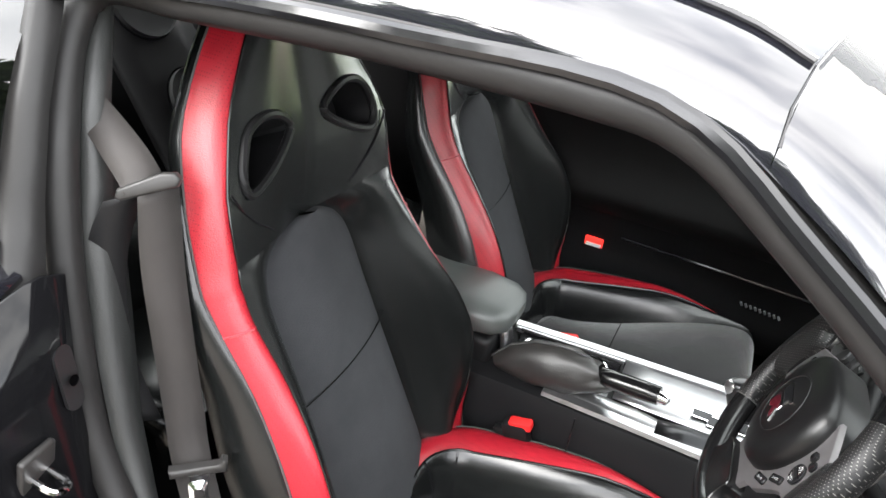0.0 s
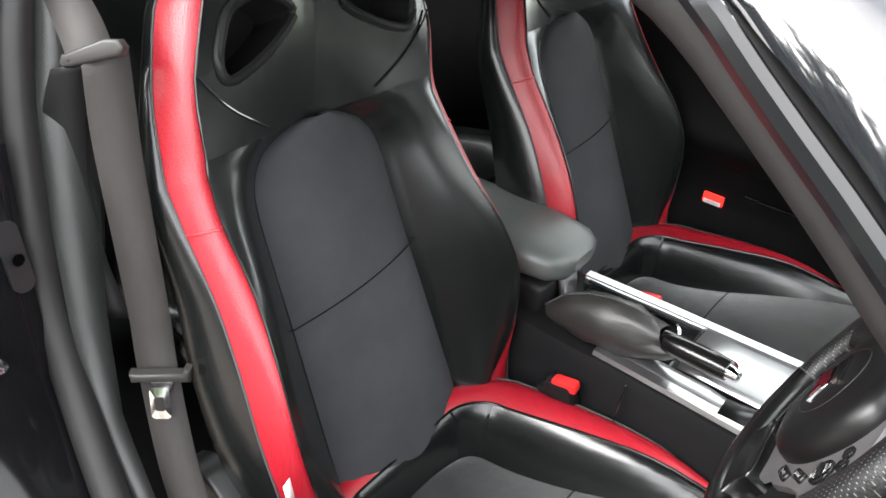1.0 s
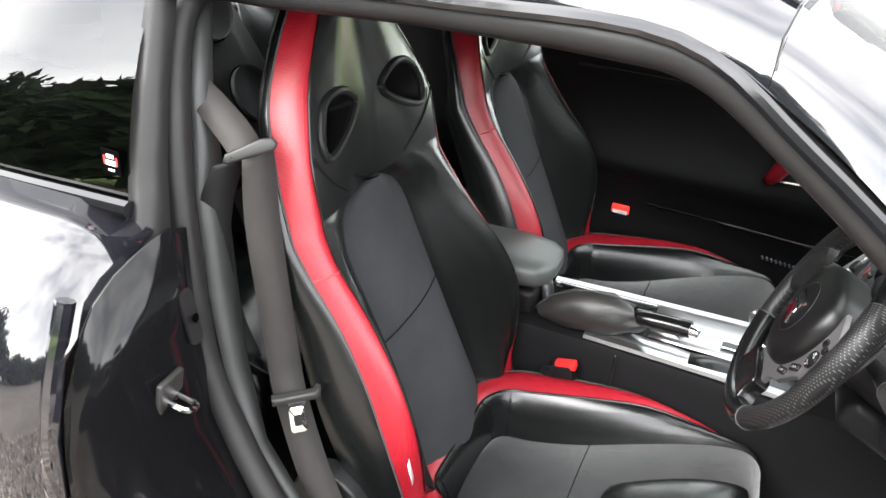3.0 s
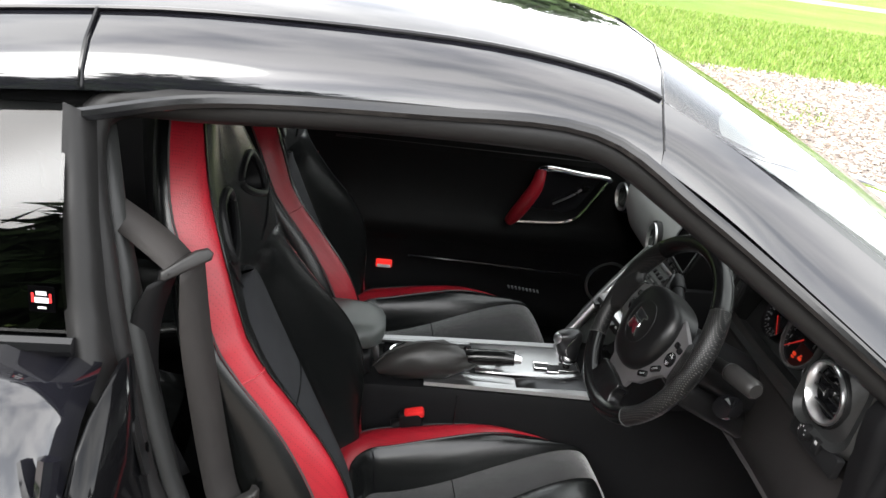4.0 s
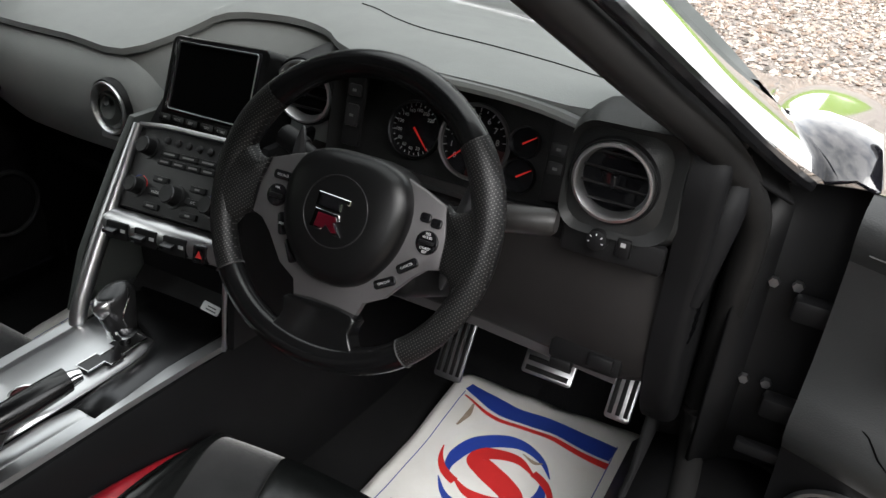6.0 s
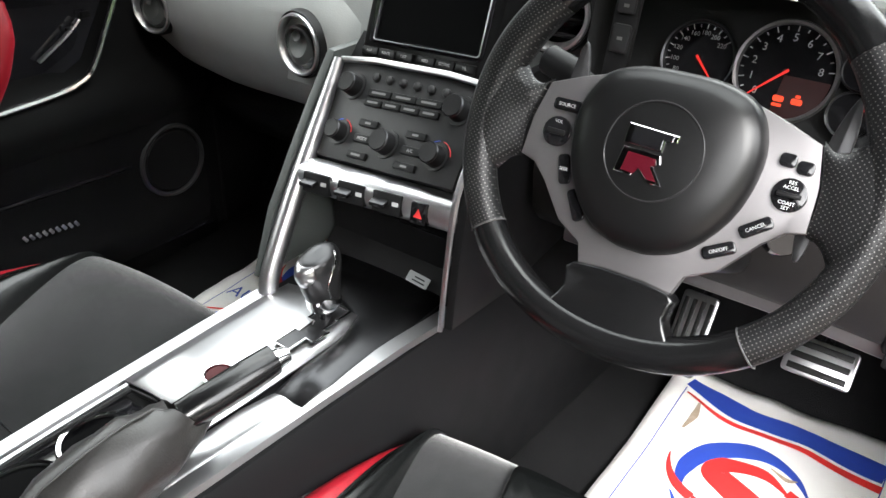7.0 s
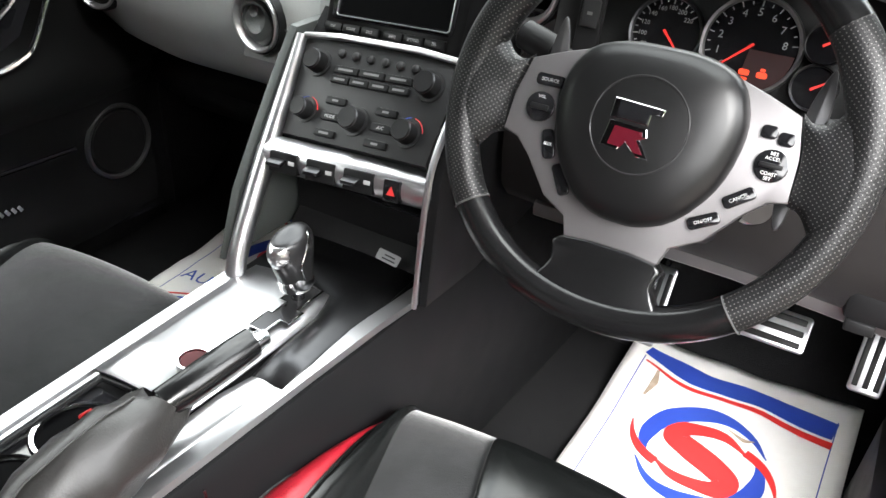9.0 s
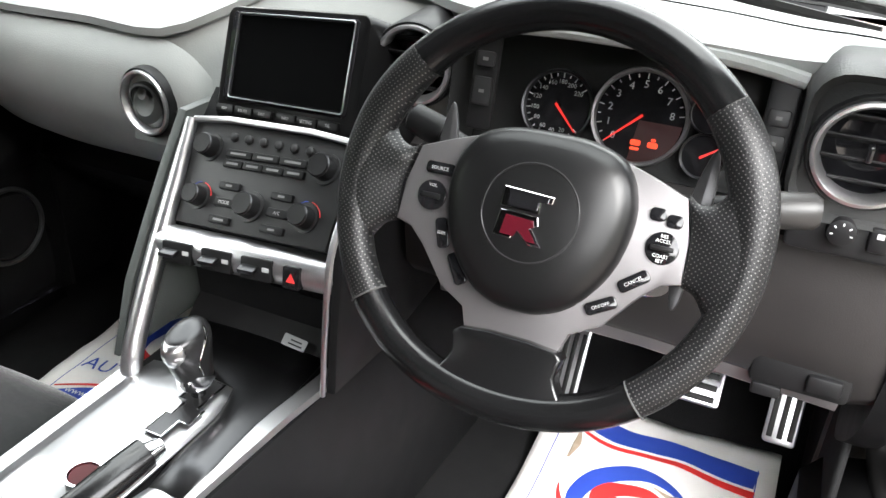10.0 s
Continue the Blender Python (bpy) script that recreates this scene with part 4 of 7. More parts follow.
    cover = [(-0.67, 0.20), (-0.68, 0.30), (-0.66, 0.40), (-0.61, 0.435), (-0.555, 0.415), (-0.50, 0.34), (-0.44, 0.318), (-0.35, 0.298), (-0.2, 0.27), (-0.05, 0.225), (0.0, 0.19), (-0.02, 0.165), (-0.6, 0.165)]
    for s in (1, -1):
        m = Matrix(((0, 0, s * 1.0, SEAT_X + s * 0.234), (1, 0, 0, 0), (0, 1, 0, 0), (0, 0, 0, 1)))
        sm = [(p.x, p.y) for p in spline([(a, b, 0) for a, b in cover], 3, True)]
        part("side_cover", prism(sm, 0.038, m, 0.017, 4), COVER, seat, "black plastic seat side cover")
    m = plane_at((SEAT_X + 0.2655, -0.335, 0.288), (0, 1, 0), (-0.9, 0, 1))
    sw = part("seat_switch", box((0.03, 0.022, 0.008), m, 0.003), GLOSS, seat)
    part("switch_rocker", box((0.018, 0.01, 0.006), m @ Matrix.Translation((0, 0, 0.004)), 0.002), PANEL, sw)
    part("seat_knob", lathe([(0, 0.022), (0.012, 0.021), (0.017, 0.015), (0.019, 0.004), (0.0195, -0.009)], plane_at((SEAT_X + 0.277, -0.292, 0.215), (0, 1, 0), (-0.3, 0, 1)), 24), CHROME, seat, "chrome seat knob")
    tag = [back_point(0.254, 0.080, 0.46), back_point(0.268, 0.084, 0.458), back_point(0.268, 0.078, 0.425), back_point(0.254, 0.075, 0.43)]
    part("fabric_tag", loft([tag[:2], [tag[3], tag[2]]]), WHITE_INK, seat, "small pale fabric tag", solid=0.001)
    return seat


seat = driver_seat()
passenger = copy_thing(seat, Matrix.Translation((SEAT_X - 0.69, -0.262, 0.17)))
for o in [o for o in passenger.children if o.name.startswith("thigh_pad")]:
    bpy.data.objects.remove(o)
# ---- doors ----
DOOR_PROFILE = [(0.846, 0.0), (0.845, 0.03), (0.836, 0.062), (0.815, 0.072), (0.79, 0.066), (0.765, 0.05), (0.70, 0.042), (0.62, 0.046), (0.575, 0.066), (0.545, 0.082), (0.515, 0.080), (0.48, 0.055), (0.42, 0.036), (0.36, 0.034), (0.30, 0.046), (0.24, 0.044), (0.2, 0.02)]


def car_door(base, along, inward, label, upper, middle, bar):
    """A door with its inner trim: l runs back from the hinge, d into the cabin."""
    L, D = Vector(along).normalized(), Vector(inward).normalized()

    def at(l, d, z):
        p = Vector(base) + L * l + D * d
        return Vector((p.x, p.y, z))

    m_of = lambda l, d, z: plane_at(at(l, d, z), -L if L.cross(Vector((0, 0, 1))).dot(D) < 0 else L, (0, 0, 1))
    ls = [0.0, 0.05, 0.15, 0.3, 0.45, 0.6, 0.75, 0.9, 1.05, 1.15]
    rows = []
    for z, d in DOOR_PROFILE:
        rows.append([at(l, max(0.004, d - 0.03 * max(0, 0.15 - l) / 0.15 - 0.03 * max(0, l - 0.95) / 0.2), z) for l in ls])
    top, mid, low = rows[:6], rows[5:12], rows[11:]
    skin = [[at(l, -d, z) for l in ls] for z, d in ((0.846, 0.0), (0.838, 0.045), (0.8, 0.08), (0.6, 0.125), (0.45, 0.14), (0.3, 0.125), (0.2, 0.06), (0.2, -0.02))]
    door = part("door", loft(skin), PAINT, car, label, sharp=60)
    part("upper_trim", loft(top), upper, door, "soft black upper door trim", sharp=60)
    part("middle_trim", loft(mid), middle, door, "black leather door trim and armrest", sharp=60)
    part("lower_trim", loft(low), PLASTIC, door, "black plastic lower door trim", sharp=60)
    for l in (0.0, 1.15):
        ins = [at(l, max(0.004, d - 0.03), z) for z, d in DOOR_PROFILE]
        out = [at(l, -0.1 * math.sin(math.pi * min(1, max(0, (0.846 - z) / 0.646)) ** 0.8), z) for z, d in DOOR_PROFILE]
        part("end_face", loft([ins, out]), PAINT, door)
    for k, dz in ((0, 0.0), (1, -0.008)):
        part("trim_stitching", tube([at(l, 0.0675 - 0.03 * max(0, 0.15 - l) / 0.15 - 0.012 * k, 0.787 + dz) for l in (0.02, 0.1, 0.2, 0.4, 0.6, 0.8, 1.0)], 0.0014, 5), STITCH, door)
    # pull handle: chrome surround, red grip, dark well with release lever and switches
    well = [at(l, 0.05, z) for l, z in [(0.385, 0.748), (0.19, 0.732), (0.255, 0.628), (0.32, 0.596), (0.43, 0.588)]]
    inn = [at(l, 0.047, z) for l, z in [(0.365, 0.728), (0.215, 0.716), (0.265, 0.644), (0.325, 0.616), (0.405, 0.61)]]
    bm = loft([well + well[:1], inn + inn[:1]])
    bm.faces.new([bm.verts.new(p) for p in inn])
    part("handle_well", bm, GLOSS, door, "gloss black handle recess")
    ring = spline([at(0.395, 0.062, 0.738), at(0.382, 0.068, 0.753), at(0.35, 0.072, 0.757), at(0.26, 0.073, 0.748), at(0.185, 0.067, 0.742), at(0.172, 0.064, 0.733)], 4)
    part("handle_upper_bar", tube(ring, [0.012] * 5 + [0.011] * (len(ring) - 5), 10, flat=0.9), CHROME, door, "chrome upper handle bar")
    ring = spline([at(0.174, 0.064, 0.735), at(0.205, 0.065, 0.68), at(0.245, 0.068, 0.615), at(0.275, 0.068, 0.595), at(0.32, 0.066, 0.584), at(0.43, 0.07, 0.578), at(0.47, 0.062, 0.570), at(0.512, 0.052, 0.560)], 4)
    part("handle_lower_bar", tube(ring, bar, 8, flat=0.8), CHROME, door, "chrome lower handle bar")
    grip = spline([at(0.385, 0.068, 0.745), at(0.395, 0.084, 0.70), at(0.42, 0.09, 0.65), at(0.446, 0.082, 0.60), at(0.458, 0.07, 0.575)], 5)
    part("handle_grip", tube(grip, [0.015 + 0.007 * math.sin(math.pi * i / (len(grip) - 1)) for i in range(len(grip))], 12), RED, door, "red leather pull grip")
    part("release_lever", tube(spline([at(0.33, 0.056, 0.64), at(0.28, 0.06, 0.672), at(0.25, 0.058, 0.695)], 4), 0.006, 8, flat=0.5), SATIN, door)
    for k in range(2):
        part("window_switch", box((0.018, 0.012, 0.008), m_of(0.235 + 0.03 * k, 0.056, 0.70 - 0.02 * k), 0.003), PLASTIC, door)
    # speaker, pocket line, lower grille, red courtesy lamp
    m = m_of(0.096, 0.036, 0.384)
    part("speaker_grille", lathe([(0, 0.008), (0.06, 0.006), (0.066, 0.0), (0.066, -0.01)], m, 40), PLASTIC, door)
    part("speaker_ring", lathe([(0.066, 0.002), (0.068, 0.009), (0.073, 0.009), (0.0755, 0.002)], m, 48), SATIN, door, "thin satin speaker ring")
    part("pocket_edge", tube([at(l, 0.055, z) for l, z in ((0.2, 0.41), (0.35, 0.414), (0.52, 0.42), (0.75, 0.425))], 0.004, 6), GLOSS, door)
    for i in range(9):
        part("grille_slot", box((0.006, 0.012, 0.003), m_of(0.32 + 0.012 * i, 0.044, 0.335 + 0.001 * i) @ pose(0, 0, 0, 0, 0, 30), 0.001, 1), SATIN, door)
    part("courtesy_lamp", box((0.05, 0.028, 0.008), m_of(0.82, 0.037, 0.382), 0.004), LAMP_RED, door, "lit red courtesy lamp")
    part("lamp_lens", box((0.042, 0.01, 0.003), m_of(0.82, 0.0425, 0.375), 0.001), WHITE_INK, door, "white lower lens")
    return door, at, m_of


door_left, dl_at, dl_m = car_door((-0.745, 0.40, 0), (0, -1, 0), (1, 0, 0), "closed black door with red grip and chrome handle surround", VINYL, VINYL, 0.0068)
# open door's trim is coloured lighter than the closed one's, for the daylight on it
door_right, dr_at, dr_m = car_door((0.88, 0.345, 0), (0.99, -0.14, 0), (-0.14, -0.99, 0), "wide open black driver's door with chrome handle surround", LIT_DOOR_PAD, LIT_DOOR_PAD, 0.0105)
# oval tweeter recess, its shade painted as a flat black face, and panel seam of the open door
slot = [dr_at(0.097 + 0.011 * math.cos(q) - 0.004 * math.sin(q), 0.050, 0.684 + 0.043 * math.sin(q)) for q in [2 * math.pi * k / 24 for k in range(24)]]
bm = bmesh.new()
bm.faces.new([bm.verts.new(v) for v in slot])
speaker = part("tweeter_shade", bm, SCREEN, door_right, "flat black oval for the shade in the tweeter recess", solid=0.002)
part("recess_rim", tube(slot, 0.0042, 8, True), PLASTIC, speaker, "rounded black rim")
part("panel_seam", tube(spline([dr_at(0.03, 0.049, 0.55), dr_at(0.08, 0.052, 0.572), dr_at(0.12, 0.075, 0.545), dr_at(0.2, 0.085, 0.53)], 4), 0.0016, 5), SCREEN, door_right)
# glass of the closed door
rows = [[a.lerp(b, t) + Vector((-0.02 * math.sin(math.pi * t), 0, 0)) for a, b in zip(mirror(spline([(0.565, -0.83, 1.14), (0.58, -0.5, 1.165), (0.575, -0.2, 1.155), (0.65, 0.07, 0.99), (0.73, 0.3, 0.87)], 4)), mirror(spline([(0.70, -0.83, 0.846), (0.70, -0.5, 0.846), (0.71, -0.2, 0.846), (0.72, 0.07, 0.846), (0.735, 0.3, 0.846)], 4)))] for t in (0, 0.3, 0.6, 1)]
dg = part("door_glass", loft(rows), GLASS, door_left, "clear side window", sharp=80)
dg.visible_shadow = False
# hinges and check strap of the open door
for z in (0.66, 0.5):
    part("door_hinge", box((0.05, 0.03, 0.035), Matrix.Translation((0.86, 0.375, z)), 0.008), PLASTIC, car)
    for x in (0.805, 0.835):
        part("hinge_bolt", lathe([(0, 0.008), (0.007, 0.008), (0.008, 0.0)], plane_at((x, 0.392 if x < 0.82 else 0.398, z + 0.02), (1, 0, 0), (0, 0, 1)), 6), SATIN, car)
part("door_check", box((0.09, 0.02, 0.018), Matrix.Translation((0.865, 0.36, 0.43)), 0.004), PLASTIC, car, "greasy metal door check")
# exterior mirrors
for s, b in ((1, Vector((0.96, 0.43, 0.93))), (-1, Vector((-0.95, 0.235, 0.868)))):
    bm = bmesh.new()
    bmesh.ops.create_uvsphere(bm, u_segments=20, v_segments=12, radius=1)
    bm.transform(Matrix.Translation(b) @ Matrix.Diagonal((0.10, 0.055, 0.065, 1)))
    if s < 0:
        part("door_mirror", bm, PAINT, door_left, "glossy black door mirror")
        part("mirror_glass", lathe([(0, 0.0), (0.05, 0.0), (0.052, -0.004)], plane_at(b + Vector((0, -0.053, 0)), (1, 0, 0), (0, 0, 1)) @ Matrix.Diagonal((1.5, 0.9, 1, 1)), 24), CHROME, door_left)
        part("mirror_foot", box((0.08, 0.05, 0.05), Matrix.Translation((-0.86, 0.29, 0.855)), 0.015), PLASTIC, door_left)
    else:
        foot = [dr_at(0.03, -0.03, 0.87), dr_at(0.06, -0.10, 0.905), dr_at(0.1, -0.2, 0.94)]
        part("mirror_foot", tube(spline(foot, 4), 0.03, 10, flat=0.6), PLASTIC, door_right)
        bm.transform(Matrix.Translation(dr_at(0.12, -0.26, 0.95) - b))
        part("door_mirror", bm, PAINT, door_right, "glossy black door mirror")

# ---- dashboard ----
dash = thing("dashboard", (0.0, 0.4, 0.6), "black soft-topped dashboard with round chrome-ringed vents", "dashboard")
edge = spline([(-0.755, 0.335, 0.795), (-0.6, 0.29, 0.80), (-0.4, 0.275, 0.808), (-0.25, 0.262, 0.812), (-0.175, 0.33, 0.845), (-0.12, 0.375, 0.876), (0.0, 0.385, 0.888), (0.1, 0.345, 0.893), (0.17, 0.28, 0.897), (0.25, 0.236, 0.9), (0.36, 0.228, 0.903), (0.46, 0.228, 0.902), (0.535, 0.232, 0.898), (0.6, 0.24, 0.9), (0.68, 0.262, 0.89), (0.725, 0.3, 0.868)], 3)
rows = [[], [], [], [], [], []]
for p in edge:
    s = (p.x - CX) / 0.78
    far = Vector((p.x, 0.515 + 0.27 * (1 - s * s), 0.85 + 0.035 * (1 - s * s)))
    rows[0].append(p + Vector((0, 0.03, -0.012)))
    rows[1].append(p + Vector((0, 0.004, -0.008)))
    rows[2].append(p + Vector((0, 0.003, 0.003)))
    rows[3].append(p.lerp(far, 0.12) + Vector((0, 0, 0.016)))
    rows[4].append(p.lerp(far, 0.5) + Vector((0, 0, 0.022)))
    rows[5].append(far)
part("dash_top", loft(rows), LIT_DASH, dash, "soft black dash top, paled by light put into its colour", sharp=50)
part("dash_seam", tube([a.lerp(b, 0.5) + Vector((0, 0, 0.0005)) for a, b in zip(rows[3], rows[4])][20:], 0.0012, 5), GLOSS, dash)
part("airbag_seam", tube([rows[4][k] + Vector((0, 0, 0.0006)) for k in range(5, 18)], 0.0012, 5), GLOSS, dash)

face_top = [p + Vector((0, 0.02, -0.006)) for p in edge if -0.3 < p.x < 0.205]
part("centre_face", loft([face_top] + [[Vector((p.x, p.y + (0.238 - p.y) * k, p.z + (0.66 - p.z) * k ** 1.35)) for p in face_top] for k in (0.15, 0.3, 0.45, 0.6, 0.8, 1.0)]), LIT_DASH, dash, "soft dash face behind the display, paled by light put into its colour", sharp=60)
# passenger side panel
prof = [(0.022, -0.012), (0.0, -0.03), (-0.012, -0.06), (-0.012, -0.11), (0.01, -0.165), (0.05, -0.21), (0.11, -0.25), (0.2, -0.28)]
front = spline([(-0.755, 0.325, 0.795), (-0.6, 0.278, 0.80), (-0.4, 0.262, 0.808), (-0.265, 0.25, 0.812), (-0.208, 0.25, 0.797), (-0.176, 0.266, 0.752), (-0.166, 0.3, 0.70)], 4)
part("passenger_panel", loft([[p + Vector((0, dy, dz)) for p in front] for dy, dz in prof]), LIT_DASH, dash, "black leather-look passenger panel, paled by light put into its colour", sharp=60)
part("panel_stitching", tube([p + Vector((0.004, -0.014, -0.085)) for p in front[12:]], 0.0014, 5), STITCH, dash)
part("lower_passenger_panel", loft([[Vector((x, y, z)) for x in (-0.72, -0.4, -0.14)] for y, z in ((0.45, 0.53), (0.4, 0.5), (0.5, 0.40), (0.66, 0.36))]), PLASTIC, dash, solid=0.006)


def vent(c, n, r, closed, name="air_vent"):
    """A round vent: dark bowl, chrome ring, and slats or a ball with a dished disc."""
    m = plane_at(c, Vector((0, 0, 1)).cross(Vector(n)), (0, 0, 1))
    v = part(name, lathe([(r * 1.2, -0.085), (r * 1.17, -0.03), (r * 1.16, 0.0), (r * 1.12, 0.005), (r * 1.02, 0.003), (r * 0.98, -0.01)], m, 40), PLASTIC, dash, "round black air vent")
    part("vent_ring", lathe([(r * 1.06, 0.003), (r * 1.04, 0.009), (r * 0.97, 0.0095), (r * 0.9, 0.004), (r * 0.86, -0.008)], m, 48), RING, v, "satin silver ring")
    part("vent_bowl", lathe([(r * 0.9, 0.002), (r * 0.86, -0.02), (r * 0.6, -0.035), (0, -0.04)], m, 32), ARM_PAD if closed else GLOSS, v)
    if closed:
        part("vent_disc", lathe([(r * 0.8, -0.012), (r * 0.7, 0.0), (r * 0.45, 0.006), (r * 0.25, 0.004), (0, 0.001)], m @ pose(0, 0, 0, -14, 0, 0), 32), ARM_PAD, v)
        part("vent_lip", lathe([(r * 0.78, -0.006), (r * 0.76, 0.002), (r * 0.7, 0.003)], m @ pose(0, -r * 0.12, 0, 8, 0, 0), 32), SOFT, v)
        part("vent_dimple", lathe([(r * 0.2, 0.006), (r * 0.14, 0.003), (0, 0.001)], m @ pose(0, r * 0.3, 0.002, -14, 0, 0), 16), SOFT, v)
    else:
        for k in (-1.5, -0.5, 0.5, 1.5):
            y = k * r * 0.42
            w = 2 * math.sqrt(max(0.01, 0.8 - (y / r) ** 2)) * r
            part("vent_slat", box((w, 0.014, 0.003), m @ pose(0, y, -0.008, 62, 0, 0), 0.0012, 1), PLASTIC, v)
        part("vent_tab", box((0.006, 0.016, 0.012), m @ pose(0, 0, -0.002), 0.002), GLOSS, v)
    return v


vent((-0.258, 0.236, 0.719), (-0.1, -1, 0.12), 0.043, True)
vent((-0.648, 0.270, 0.70), (0.12, -1, 0.1), 0.041, True)
vent((0.147, 0.236, 0.835), (0.08, -1, 0.22), 0.043, False)
vent((0.614, 0.197, 0.838), (0.0, -1, 0.18), 0.046, False)

# driver's side: right end block, switch panel, end cap
blk = []
for y, w0, w1, z0, z1 in ((0.2, 0.561, 0.674, 0.778, 0.896), (0.19, 0.556, 0.69, 0.772, 0.904), (0.212, 0.552, 0.708, 0.768, 0.911), (0.27, 0.552, 0.72, 0.76, 0.912), (0.36, 0.552, 0.73, 0.76, 0.9)):
    cx, cz, w, h = (w0 + w1) / 2, (z0 + z1) / 2, (w1 - w0), (z1 - z0)
    blk.append([Vector((cx + a, y + 0.12 * (cz + b - 0.83) + 0.25 * max(0, cx + a - 0.64), cz + b)) for a, b in rounded(w, h, 0.03, 5)])
bm = loft(blk, True)
vm = plane_at((0.614, 0.197, 0.838), Vector((0, 0, 1)).cross(Vector((0.0, -1, 0.18))), (0, 0, 1))
circle = [vm @ Vector((0.050 * math.cos(q), 0.050 * math.sin(q), 0.001)) for q in [2 * math.pi * k / 24 + 0.13 for k in range(24)]]
def nearest_turn(ring, loop):
    best = min(range(len(loop)), key=lambda s: sum((ring[i] - loop[(i + s) % len(loop)]).length for i in range(len(ring))))
    return [loop[(i + best) % len(loop)] for i in range(len(ring))]
circle = min((nearest_turn(blk[0], circle), nearest_turn(blk[0], circle[::-1])), key=lambda c: sum((a - b).length for a, b in zip(c, blk[0])))
loft([blk[0] + blk[0][:1], circle + circle[:1]], False, bm)
part("vent_surround", bm, POD, dash, "soft black vent surround", sharp=50)
m = plane_at((0.622, 0.192, 0.765), (1, 0, 0), (0, 0.1, 1))
sp = part("switch_panel", prism(rounded(0.125, 0.036, 0.005), 0.012, m @ Matrix.Translation((0.005, -0.008, -0.012)), 0.003), PLASTIC, dash)
part("dimmer_knob", lathe([(0.0135, 0.0), (0.0125, 0.01), (0.009, 0.0115), (0, 0.011)], m @ Matrix.Translation((-0.012, 0.0, 0)), 24), PLASTIC, sp)
for k in range(5):
    part("dial_mark", box((0.0012, 0.0025, 0.0006), m @ Matrix.Translation((-0.012, 0, 0.0112)) @ pose(0, 0, 0, 0, 0, 50 * k - 100) @ Matrix.Translation((0, 0.0085, 0)), 0), WHITE_INK, sp)
part("tailgate_switch", box((0.018, 0.024, 0.008), m @ Matrix.Translation((0.02, -0.002, 0.002)), 0.003), PLASTIC, sp)
part("switch_mark", box((0.006, 0.005, 0.0006), m @ Matrix.Translation((0.02, 0.003, 0.0062)), 0), GREY_INK, sp)
knee = []
for y, z in ((0.24, 0.758), (0.214, 0.745), (0.206, 0.70), (0.204, 0.64), (0.212, 0.59), (0.235, 0.566), (0.3, 0.55), (0.42, 0.545)):
    knee.append([Vector((x, y + 0.5 * max(0, x - 0.66) + 0.1 * max(0, 0.3 - x), z - 0.06 * max(0, x - 0.45))) for x in (0.15, 0.2, 0.27, 0.33, 0.4, 0.47, 0.54, 0.6, 0.66, 0.7, 0.73)])
part("knee_panel", loft(knee), LOWER, dash, "dark grey knee panel", sharp=50)
part("knee_edge", tube([Vector((x, 0.228, 0.572 - 0.06 * max(0, x - 0.45))) for x in (0.2, 0.35, 0.45, 0.55, 0.66)], 0.006, 8, flat=2.0), SPOKE, dash, "thin grey trim strip")
fz = part("fuse_recess", box((0.10, 0.03, 0.042), pose(0.617, 0.222, 0.588, -8, 0, 0), 0.008), PLASTIC, dash, "black plastic bonnet release housing")
part("release_handle", box((0.034, 0.012, 0.02), pose(0.640, 0.206, 0.588, -8, 0, 0), 0.004), PLASTIC, fz)
part("diagnostic_socket", box((0.03, 0.02, 0.014), pose(0.588, 0.212, 0.564, -8, 0, 0), 0.003), PLASTIC, fz)
cap = [(0.215, 0.885), (0.205, 0.80), (0.212, 0.72), (0.215, 0.62), (0.25, 0.52), (0.33, 0.44), (0.40, 0.42), (0.42, 0.60), (0.42, 0.86), (0.33, 0.895)]
m = Matrix(((0, 0, 1, 0.692), (1, 0, 0, 0), (0, 1, 0, 0), (0, 0, 0, 1)))
sm = [(p.x, p.y) for p in spline([(a, b, 0) for a, b in cap], 3, True)]
endcap = part("dash_end_cap", prism(sm, 0.042, m, 0.016, 3), TRIM, dash, "dark grey dashboard end cap")
for k in range(8):
    part("grille_slot", box((0.003, 0.042, 0.004), Matrix.Translation((0.7345, 0.262 - 0.002 * k, 0.722 - 0.011 * k)), 0.001, 1), SCREEN, endcap)
ridge = spline([(0.728, 0.225, 0.70), (0.735, 0.245, 0.80), (0.733, 0.28, 0.845), (0.728, 0.34, 0.862)], 5)
part("end_cap_ridge", tube(ridge, [0.010 + 0.012 * math.sin(math.pi * i / (len(ridge) - 1)) for i in range(len(ridge))], 10), TRIM, dash)

# instrument cluster
CL = plane_at((0.4, 0.28, 0.811), (1, 0, 0), (0, 0.3, 1))
x0, x1 = 0.196, 0.548
well = bmesh.new()
loft([[Vector((x0, 0.245, 0.893)), Vector((x0 + 0.012, 0.325, 0.87))], [Vector((x0, 0.215, 0.755)), Vector((x0 + 0.012, 0.27, 0.745))]], False, well)
loft([[Vector((x1, 0.24, 0.895)), Vector((x1 - 0.012, 0.325, 0.87))], [Vector((x1, 0.205, 0.755)), Vector((x1 - 0.012, 0.27, 0.745))]], False, well)
loft([[Vector((x0, 0.245, 0.893)), Vector((0.37, 0.236, 0.897)), Vector((x1, 0.24, 0.895))], [Vector((x0 + 0.012, 0.325, 0.87)), Vector((0.37, 0.325, 0.876)), Vector((x1 - 0.012, 0.325, 0.87))]], False, well)
